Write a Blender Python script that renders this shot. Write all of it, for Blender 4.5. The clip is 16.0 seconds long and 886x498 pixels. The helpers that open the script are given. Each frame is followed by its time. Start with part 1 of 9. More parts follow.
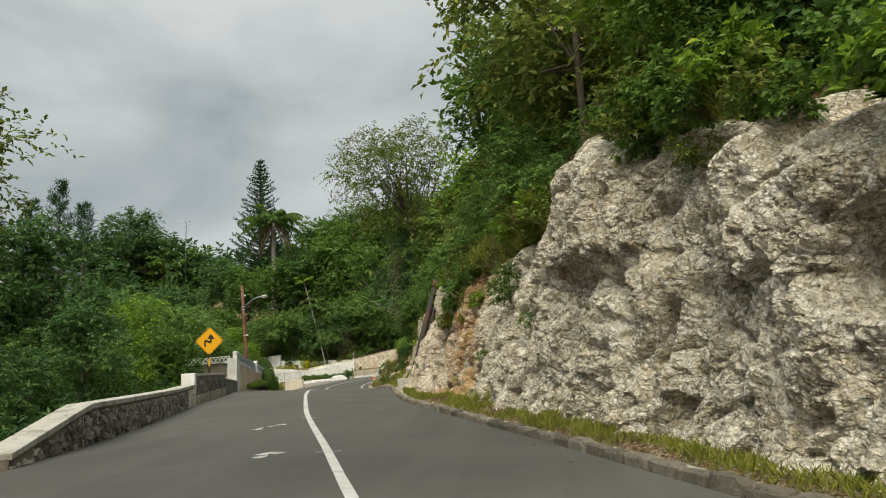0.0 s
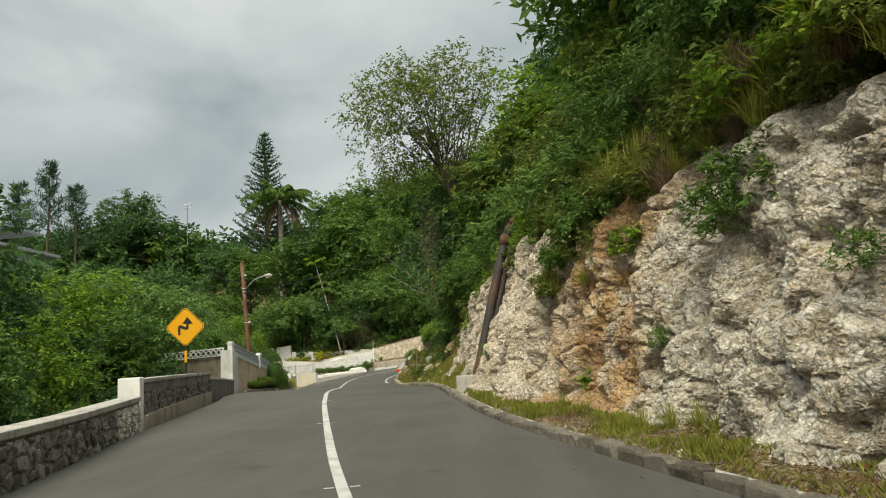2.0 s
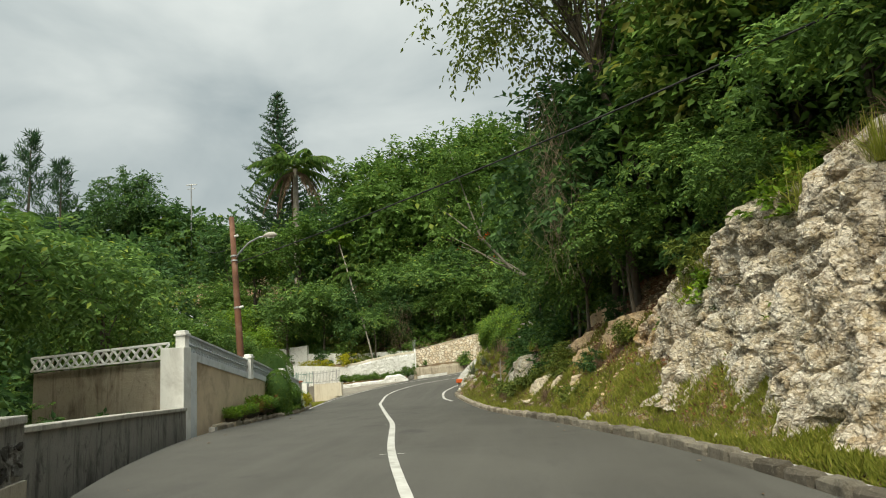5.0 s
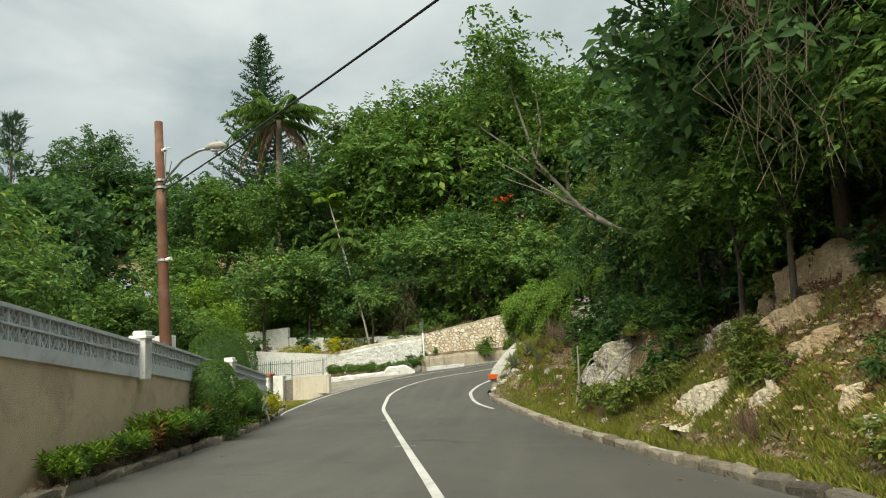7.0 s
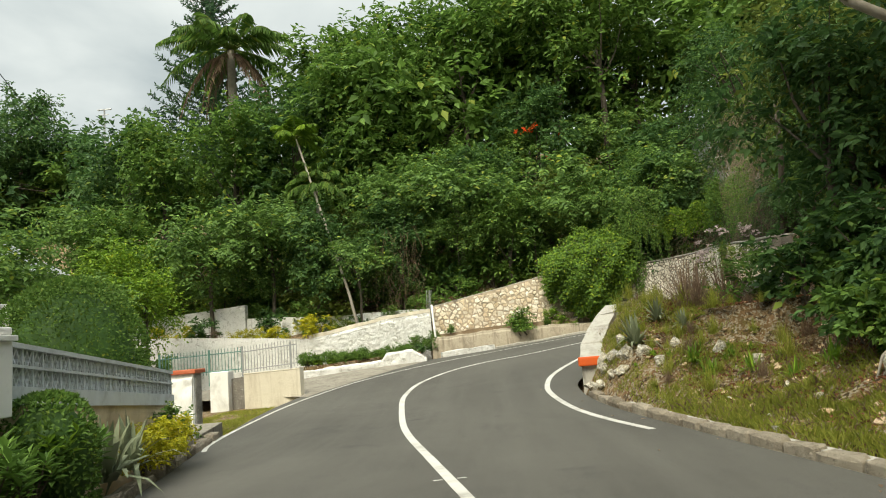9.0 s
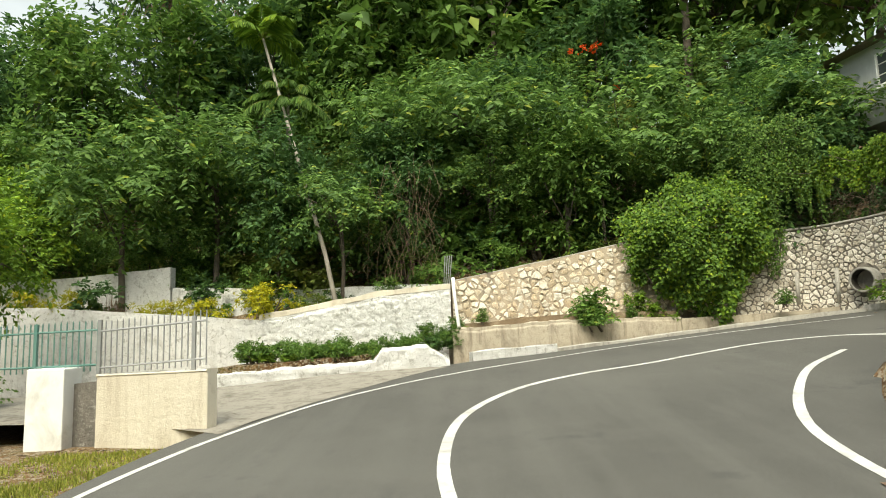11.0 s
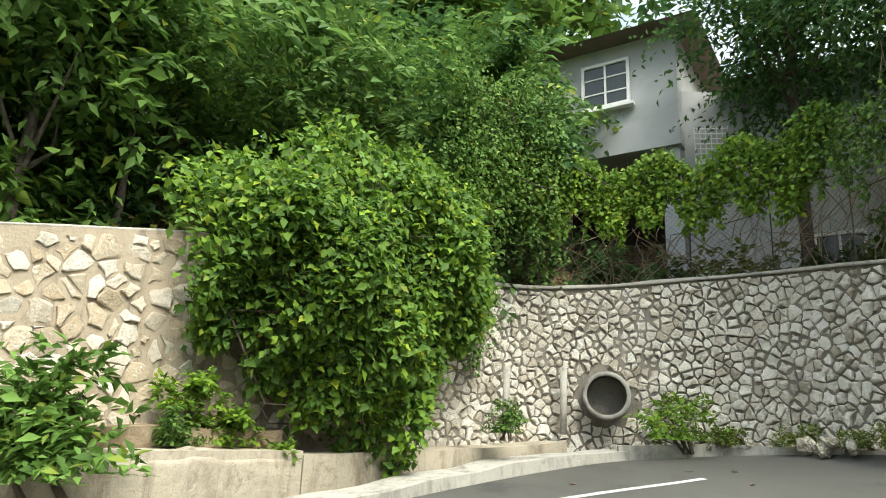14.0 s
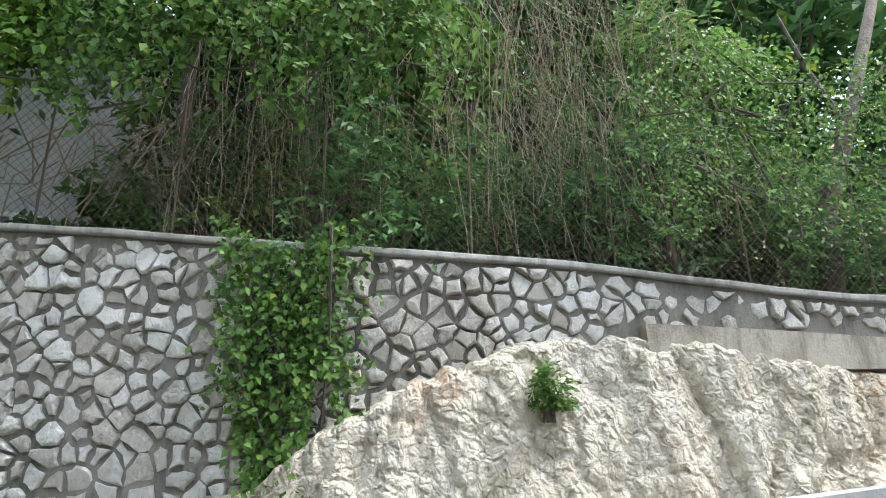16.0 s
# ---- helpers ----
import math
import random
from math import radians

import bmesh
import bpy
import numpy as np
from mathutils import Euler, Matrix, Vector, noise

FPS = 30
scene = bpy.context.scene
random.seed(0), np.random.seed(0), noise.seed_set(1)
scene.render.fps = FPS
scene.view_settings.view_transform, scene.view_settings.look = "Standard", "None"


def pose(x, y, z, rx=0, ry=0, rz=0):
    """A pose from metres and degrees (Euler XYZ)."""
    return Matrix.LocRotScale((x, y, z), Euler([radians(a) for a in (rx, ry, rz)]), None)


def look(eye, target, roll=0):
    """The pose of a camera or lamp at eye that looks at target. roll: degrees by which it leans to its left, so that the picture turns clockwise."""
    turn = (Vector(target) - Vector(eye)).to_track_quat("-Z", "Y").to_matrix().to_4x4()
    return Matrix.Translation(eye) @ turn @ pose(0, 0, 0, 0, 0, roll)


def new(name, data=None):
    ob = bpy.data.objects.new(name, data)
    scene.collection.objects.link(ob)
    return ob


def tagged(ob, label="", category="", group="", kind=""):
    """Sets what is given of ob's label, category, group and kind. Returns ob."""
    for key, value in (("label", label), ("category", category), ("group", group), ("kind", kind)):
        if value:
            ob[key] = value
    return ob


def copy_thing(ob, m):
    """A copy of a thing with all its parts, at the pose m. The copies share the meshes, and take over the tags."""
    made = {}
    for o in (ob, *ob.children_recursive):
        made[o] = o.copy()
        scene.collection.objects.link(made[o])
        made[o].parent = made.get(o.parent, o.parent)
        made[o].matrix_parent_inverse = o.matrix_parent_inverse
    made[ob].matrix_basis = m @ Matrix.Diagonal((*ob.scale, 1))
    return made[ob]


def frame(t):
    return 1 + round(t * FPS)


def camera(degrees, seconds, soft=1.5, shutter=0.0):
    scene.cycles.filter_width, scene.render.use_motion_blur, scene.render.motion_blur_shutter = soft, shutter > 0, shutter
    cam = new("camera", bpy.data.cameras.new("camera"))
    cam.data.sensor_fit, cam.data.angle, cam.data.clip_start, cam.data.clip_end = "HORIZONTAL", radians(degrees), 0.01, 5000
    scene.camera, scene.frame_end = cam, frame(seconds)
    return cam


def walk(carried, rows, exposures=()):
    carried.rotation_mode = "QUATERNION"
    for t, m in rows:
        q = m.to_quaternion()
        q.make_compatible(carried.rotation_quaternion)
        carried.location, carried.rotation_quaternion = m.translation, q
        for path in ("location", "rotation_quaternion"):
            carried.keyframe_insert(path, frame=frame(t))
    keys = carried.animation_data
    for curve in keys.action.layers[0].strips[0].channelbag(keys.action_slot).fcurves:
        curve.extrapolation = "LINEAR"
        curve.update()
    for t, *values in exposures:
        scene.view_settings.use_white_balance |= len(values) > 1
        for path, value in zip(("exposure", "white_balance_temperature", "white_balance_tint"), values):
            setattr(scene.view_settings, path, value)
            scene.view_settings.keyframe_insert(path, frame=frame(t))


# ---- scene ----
cam = camera(67.3, 16.0, 1.05)
PATH = [
    (0, (3.344, -2.39, -3.482), (3.234, -0.427, -3.115), -3.1),
    (0.5, (2.752, -0.321, -3.394), (2.628, 1.641, -3.027), -3.1),
    (1, (2.151, 1.781, -3.305), (1.991, 3.743, -2.948), -3.3),
    (1.5, (1.524, 3.924, -3.24), (1.371, 5.889, -2.896), -3.5),
    (2, (0.888, 6.139, -3.181), (0.748, 8.105, -2.847), -4.1),
    (2.5, (0.177, 8.422, -3.109), (0.01, 10.388, -2.784), -4.0),
    (3, (-0.577, 10.837, -3.056), (-0.785, 12.8, -2.73), -3.4),
    (3.5, (-1.344, 13.328, -2.987), (-1.572, 15.288, -2.661), -3.1),
    (4, (-2.145, 15.873, -2.911), (-2.336, 17.837, -2.586), -3.6),
    (4.2, (-2.487, 16.909, -2.895), (-2.684, 18.871, -2.561), -3.7),
    (6.3, (-4.962, 27.014, -2.62), (-5.149, 28.974, -2.269), -3.8),
    (6.5, (-5.261, 28.028, -2.633), (-5.441, 29.989, -2.284), -3.4),
    (7, (-5.93, 30.573, -2.626), (-6.106, 32.541, -2.316), -3.0),
    (7.5, (-6.632, 33.207, -2.713), (-6.795, 35.182, -2.442), -3.0),
    (8, (-7.303, 35.892, -2.778), (-7.448, 37.868, -2.507), -4.6),
    (8.5, (-7.982, 38.542, -2.857), (-8.108, 40.52, -2.584), -4.9),
    (9, (-8.676, 41.229, -2.863), (-8.777, 43.208, -2.593), -4.8),
    (9.5, (-9.349, 43.864, -2.906), (-9.428, 45.844, -2.637), -4.5),
    (10, (-10.006, 46.395, -2.998), (-10.058, 48.38, -2.753), -4.2),
    (10.2, (-10.308, 47.356, -3.019), (-10.345, 49.34, -2.772), -3.8),
    (12.3, (-10.549, 56.675, -2.875), (-10.623, 58.641, -2.517), 2.8),
    (12.5, (-10.54, 57.579, -2.848), (-10.459, 59.541, -2.465), 2.8),
    (13, (-10.191, 59.62, -2.629), (-9.687, 61.51, -2.211), 3.1),
    (13.5, (-9.395, 61.214, -2.532), (-8.484, 62.928, -2.051), 3.0),
    (14, (-8.43, 62.579, -2.312), (-7.13, 64.012, -1.807), 2.4),
    (14.5, (-7.38, 63.344, -2.167), (-5.766, 64.399, -1.634), 2.5),
    (15, (-6.451, 63.728, -2.054), (-4.603, 64.24, -1.485), 1.6),
    (15.5, (-5.546, 63.73, -2.093), (-3.651, 63.666, -1.456), -0.2),
    (16, (-4.852, 63.588, -2.022), (-3.059, 62.972, -1.385), -2.1),
]
walk(cam, [(t, look(eye, target, roll)) for t, eye, target, roll in PATH], [(0, -0.05, 6900, 6), (3.5, 0.1, 7000, 4), (7, 0.25, 6900, 2), (9.5, 0.5, 7050, 4), (10, 0.58, 7050, 4), (12.5, 0.66, 6650, 4), (13.5, 0.66, 6550, 3), (14, 1.0, 6300, 5), (14.5, 1.24, 6050, 8), (15, 1.48, 5850, 10), (15.5, 1.56, 5700, 12), (16, 1.58, 5650, 12)])

# ---- light ----
world = bpy.data.worlds.new("overcast")
scene.world = world
world.use_nodes = True
SUN_EL, SUN_AZ = radians(52), radians(192)


def build_world():
    nt = world.node_tree
    nt.nodes.clear()
    N, L = nt.nodes.new, nt.links.new
    out, bg = N("ShaderNodeOutputWorld"), N("ShaderNodeBackground")
    sky = N("ShaderNodeTexSky")
    sky.sky_type, sky.sun_disc = "NISHITA", False
    sky.sun_elevation, sky.sun_rotation = SUN_EL, SUN_AZ
    dim = N("ShaderNodeVectorMath")
    dim.operation = "SCALE"
    dim.inputs["Scale"].default_value = 0.07
    L(sky.outputs["Color"], dim.inputs[0])
    co = N("ShaderNodeTexCoord")
    mp = N("ShaderNodeMapping")
    mp.inputs["Scale"].default_value = (1.0, 1.0, 2.6)
    L(co.outputs["Generated"], mp.inputs["Vector"])
    n1 = N("ShaderNodeTexNoise")
    n1.inputs["Scale"].default_value, n1.inputs["Detail"].default_value, n1.inputs["Roughness"].default_value = 2.0, 6.0, 0.5
    n1.inputs["Distortion"].default_value = 0.4
    L(mp.outputs["Vector"], n1.inputs["Vector"])
    cr = N("ShaderNodeValToRGB")
    cr.color_ramp.elements[0].position, cr.color_ramp.elements[0].color = 0.3, (0.31, 0.36, 0.40, 1)
    cr.color_ramp.elements[1].position, cr.color_ramp.elements[1].color = 0.68, (0.69, 0.72, 0.745, 1)
    L(n1.outputs["Fac"], cr.inputs["Fac"])
    mix = N("ShaderNodeMix")
    mix.data_type = "RGBA"
    mix.inputs["Factor"].default_value = 0.9
    L(dim.outputs["Vector"], mix.inputs["A"])
    L(cr.outputs["Color"], mix.inputs["B"])
    # the cloud deck is brighter overhead than low down
    sep = N("ShaderNodeSeparateXYZ")
    L(co.outputs["Generated"], sep.inputs[0])
    mr = N("ShaderNodeValToRGB")
    el = mr.color_ramp.elements
    el[0].position, el[0].color = 0.04, (0.66, 0.70, 0.74, 1)
    el[1].position, el[1].color = 1.0, (3.0, 3.0, 3.0, 1)
    mid = el.new(0.52)
    mid.color = (1.12, 1.12, 1.12, 1)
    L(sep.outputs["Z"], mr.inputs["Fac"])
    sc = N("ShaderNodeVectorMath")
    sc.operation = "MULTIPLY"
    L(mix.outputs["Result"], sc.inputs[0])
    L(mr.outputs["Color"], sc.inputs[1])
    L(sc.outputs["Vector"], bg.inputs["Color"])
    bg.inputs["Strength"].default_value = 1.1
    L(bg.outputs[0], out.inputs[0])


build_world()
sun = new("sun", bpy.data.lights.new("sun", "SUN"))
sun.data.energy, sun.data.angle, sun.data.color = 3.8, radians(38), (1.0, 0.93, 0.78)
sun.matrix_world = look((0, 0, 60), (60 * math.sin(SUN_AZ) * -1, 60 * math.cos(SUN_AZ) * -1, 60 - 60 * math.tan(SUN_EL)))

# ---- helpers of this scene ----
NOZ = noise.noise


def part(name, bm, material, parent=None, label=""):
    """Link a bmesh, a mesh or (verts, faces) as one object."""
    if isinstance(bm, tuple):
        me = bpy.data.meshes.new(name)
        me.from_pydata([tuple(v) for v in bm[0]], [], bm[1])
    elif isinstance(bm, bmesh.types.BMesh):
        me = bpy.data.meshes.new(name)
        bm.to_mesh(me)
        bm.free()
    else:
        me = bm
    if not me.materials:
        me.materials.append(material)
    ob = new(name, me)
    if parent is not None:
        ob.parent = parent
    if label:
        ob["label"] = label
    return ob


def empty(name, x=0, y=0, z=0, rz=0):
    ob = new(name)
    ob.matrix_world = pose(x, y, z, 0, 0, rz)
    ob.empty_display_size = 0.2
    return ob


def smooth(ob):
    ob.data.polygons.foreach_set("use_smooth", [True] * len(ob.data.polygons))
    return ob


def box(x0, y0, z0, x1, y1, z1, bevel=0.0, bm=None):
    own = bm is None
    b = bmesh.new()
    bmesh.ops.create_cube(b, size=1.0)
    for v in b.verts:
        v.co = Vector(((x0 + x1) / 2 + v.co.x * (x1 - x0), (y0 + y1) / 2 + v.co.y * (y1 - y0), (z0 + z1) / 2 + v.co.z * (z1 - z0)))
    if bevel:
        bmesh.ops.bevel(b, geom=list(b.edges), offset=bevel, segments=2, affect="EDGES", profile=0.6)
    if own:
        return b
    me = bpy.data.meshes.new("tmp")
    b.to_mesh(me)
    b.free()
    bm.from_mesh(me)
    bpy.data.meshes.remove(me)
    return bm


def tube(points, radii, sides=8, cap=True):
    """A tapered tube along points: (verts, faces)."""
    verts, faces = [], []
    pts = [Vector(p) for p in points]
    ref = Vector((0.31, 0.77, 0.55))
    for i, p in enumerate(pts):
        d = (pts[min(i + 1, len(pts) - 1)] - pts[max(i - 1, 0)]).normalized()
        a = d.cross(ref)
        if a.length < 0.1:
            a = d.cross(Vector((1, 0, 0)))
        a.normalize()
        b = d.cross(a)
        r = float(radii[i] if hasattr(radii, "__len__") else radii)
        for k in range(sides):
            w = 2 * math.pi * k / sides
            verts.append(p + r * (math.cos(w) * a + math.sin(w) * b))
    for i in range(len(pts) - 1):
        for k in range(sides):
            k2 = (k + 1) % sides
            faces.append((i * sides + k, i * sides + k2, (i + 1) * sides + k2, (i + 1) * sides + k))
    if cap:
        faces.append(tuple(range(sides - 1, -1, -1)))
        n = (len(pts) - 1) * sides
        faces.append(tuple(range(n, n + sides)))
    return verts, faces


def merged(*meshes):
    verts, faces = [], []
    for v, f in meshes:
        o = len(verts)
        verts.extend(v)
        faces.extend(tuple(i + o for i in t) for t in f)
    return verts, faces


def poly_at(line, s):
    """A point and the direction at length s along a polyline of 2D or 3D points."""
    for a, b in zip(line, line[1:]):
        a, b = Vector(a), Vector(b)
        d = (b - a).length
        if s <= d:
            return a.lerp(b, s / d), (b - a).normalized()
        s -= d
    a, b = Vector(line[-2]), Vector(line[-1])
    return b + (b - a).normalized() * s, (b - a).normalized()


def poly_len(line):
    return sum((Vector(b) - Vector(a)).length for a, b in zip(line, line[1:]))


def rounded(line, step=0.5):
    """A Catmull-Rom curve through the points, cut into even steps."""
    p = [Vector(q) for q in line]
    p = [p[0] * 2 - p[1]] + p + [p[-1] * 2 - p[-2]]
    fine = []
    for i in range(1, len(p) - 2):
        for k in range(16):
            t = k / 16
            a, b, c, d = p[i - 1], p[i], p[i + 1], p[i + 2]
            fine.append(0.5 * (2 * b + (c - a) * t + (2 * a - 5 * b + 4 * c - d) * t * t + (3 * b - a - 3 * c + d) * t ** 3))
    fine.append(p[-2])
    n = max(2, round(poly_len(fine) / step))
    total = poly_len(fine)
    return [poly_at(fine, total * i / n)[0] for i in range(n + 1)]


# ---- materials ----
class Mat:
    """A small wrapper: nodes by short calls."""

    def __init__(self, name, rough=0.8, metal=0.0, spec=0.3):
        self.m = bpy.data.materials.new(name)
        self.m.use_nodes = True
        self.nt = self.m.node_tree
        self.b = self.nt.nodes["Principled BSDF"]
        self.b.inputs["Roughness"].default_value = rough
        self.b.inputs["Metallic"].default_value = metal
        self.b.inputs["Specular IOR Level"].default_value = spec
        self.co = self.nt.nodes.new("ShaderNodeTexCoord").outputs["Object"]
        self.height = None

    def node(self, kind, **kw):
        n = self.nt.nodes.new("ShaderNode" + kind)
        for k, v in kw.items():
            n.inputs[k.replace("_", " ")].default_value = v
        return n

    def link(self, a, b):
        self.nt.links.new(a, b)

    def coords(self, scale=(1, 1, 1), geo=False):
        mp = self.node("Mapping", Scale=scale)
        self.link(self.nt.nodes.new("ShaderNodeNewGeometry").outputs["Position"] if geo else self.co, mp.inputs["Vector"])
        return mp.outputs["Vector"]

    def noise(self, scale, detail=4, rough=0.55, at=None, dist=0.0):
        n = self.node("TexNoise", Scale=scale, Detail=detail, Roughness=rough, Distortion=dist)
        self.link(at or self.co, n.inputs["Vector"])
        return n.outputs["Fac"]

    def voronoi(self, scale, at=None, feature="F1", out="Distance", rand=1.0):
        n = self.node("TexVoronoi", Scale=scale, Randomness=rand)
        n.feature = feature
        self.link(at or self.co, n.inputs["Vector"])
        return n.outputs[out]

    def colour_noise(self, scale, at=None):
        n = self.node("TexNoise", Scale=scale, Detail=3.0)
        self.link(at or self.co, n.inputs["Vector"])
        return n.outputs["Color"]

    def ramp(self, fac, stops):
        n = self.nt.nodes.new("ShaderNodeValToRGB")
        el = n.color_ramp.elements
        while len(el) < len(stops):
            el.new(0.5)
        for e, (p, c) in zip(el, stops):
            e.position = p
            e.color = (*c, 1) if hasattr(c, "__len__") else (c, c, c, 1)
        self.link(fac, n.inputs["Fac"])
        return n.outputs["Color"]

    def mix(self, fac, a, b, mode="MIX"):
        n = self.nt.nodes.new("ShaderNodeMix")
        n.data_type, n.blend_type = "RGBA", mode
        for sock, v in (("Factor", fac), ("A", a), ("B", b)):
            if hasattr(v, "links"):
                self.link(v, n.inputs[sock])
            elif sock == "Factor":
                n.inputs[sock].default_value = v
            else:
                n.inputs[sock].default_value = (*v, 1)
        return n.outputs["Result"]

    def math(self, op, a, b):
        n = self.nt.nodes.new("ShaderNodeMath")
        n.operation = op
        for i, v in enumerate((a, b)):
            if hasattr(v, "links"):
                self.link(v, n.inputs[i])
            else:
                n.inputs[i].default_value = v
        return n.outputs[0]

    def random(self, island=False):
        if island:
            return self.nt.nodes.new("ShaderNodeNewGeometry").outputs["Random Per Island"]
        return self.nt.nodes.new("ShaderNodeObjectInfo").outputs["Random"]

    def color(self, c):
        if hasattr(c, "links"):
            self.link(c, self.b.inputs["Base Color"])
        else:
            self.b.inputs["Base Color"].default_value = (*c, 1)
        return self

    def rough(self, r):
        self.link(r, self.b.inputs["Roughness"])
        return self

    def bump(self, h, strength=0.5, dist=0.02):
        n = self.node("Bump", Strength=strength, Distance=dist)
        self.link(h, n.inputs["Height"])
        if self.height is not None:
            self.link(self.height, n.inputs["Normal"])
        self.height = n.outputs["Normal"]
        self.link(self.height, self.b.inputs["Normal"])
        return self


def mat_asphalt():
    m = Mat("asphalt", 0.85, spec=0.25)
    big = m.noise(0.35, 5, 0.6, dist=0.6)
    streak = m.noise(1.0, 4, 0.6, m.coords((1.6, 0.12, 1)))
    c = m.ramp(big, [(0.3, (0.054, 0.052, 0.047)), (0.7, (0.083, 0.080, 0.072))])
    c = m.mix(m.ramp(streak, [(0.45, 0.0), (0.75, 0.6)]), c, (0.10, 0.097, 0.088))
    c = m.mix(m.ramp(m.noise(0.8, 6, 0.7), [(0.6, 0.0), (0.7, 0.75)]), c, (0.036, 0.035, 0.035))
    c = m.mix(m.ramp(m.noise(2.4, 8, 0.75, m.coords((1.0, 0.3, 1))), [(0.55, 0.0), (0.7, 0.6)]), c, (0.05, 0.048, 0.046))
    c = m.mix(m.ramp(m.noise(160, 2), [(0.45, 0.0), (0.72, 0.35)]), c, (0.19, 0.185, 0.175))
    m.color(c).bump(m.noise(140, 3), 0.35, 0.006)
    return m.m


def mat_simple(name, col, col2, scale=3.0, rough=0.8, fine=60, bump=0.3, dist=0.01, rand=0.0, spec=0.3, metal=0.0, grime=None, geo=False):
    m = Mat(name, rough, metal, spec)
    at = m.coords(geo=geo)
    c = m.mix(m.ramp(m.noise(scale, 5, 0.6, at), [(0.35, 0.0), (0.7, 1.0)]), col, col2)
    if grime:
        c = m.mix(m.ramp(m.noise(scale * 0.45, 7, 0.68, at, 0.5), [(0.5, 0.0), (0.68, 0.85)]), c, grime)
    if rand:
        c = m.mix(m.ramp(m.random(), [(0.0, 0.0), (1.0, rand)]), c, tuple(v * 0.45 for v in col))
    m.color(c).bump(m.noise(fine, 4, 0.6, at), bump, dist)
    return m.m


def mat_leaf(name, dark, light, tint=(0.12, 0.11, 0.01), yellow=0.08, trans=0.38, rough=0.6):
    m = Mat(name, rough, 0, 0.22)
    dark, light = [(q[0] * 1.06, q[1], q[2] * 1.3) for q in (dark, light)]
    r = m.random(True)
    c = m.ramp(r, [(0.0, dark), (0.55, tuple((a + b) / 2 for a, b in zip(dark, light))), (1.0 - yellow, light), (1.0, tint)])
    c = m.mix(m.ramp(m.noise(0.9, 3, 0.5, m.coords(geo=True)), [(0.35, 0.0), (0.7, 0.5)]), c, tuple(v * 0.8 for v in dark))
    m.color(c)
    tr = m.node("BsdfTranslucent")
    m.link(c, tr.inputs["Color"])
    mx = m.node("MixShader", Fac=trans)
    m.link(m.b.outputs[0], mx.inputs[1])
    m.link(tr.outputs[0], mx.inputs[2])
    m.link(mx.outputs[0], m.nt.nodes["Material Output"].inputs["Surface"])
    return m.m


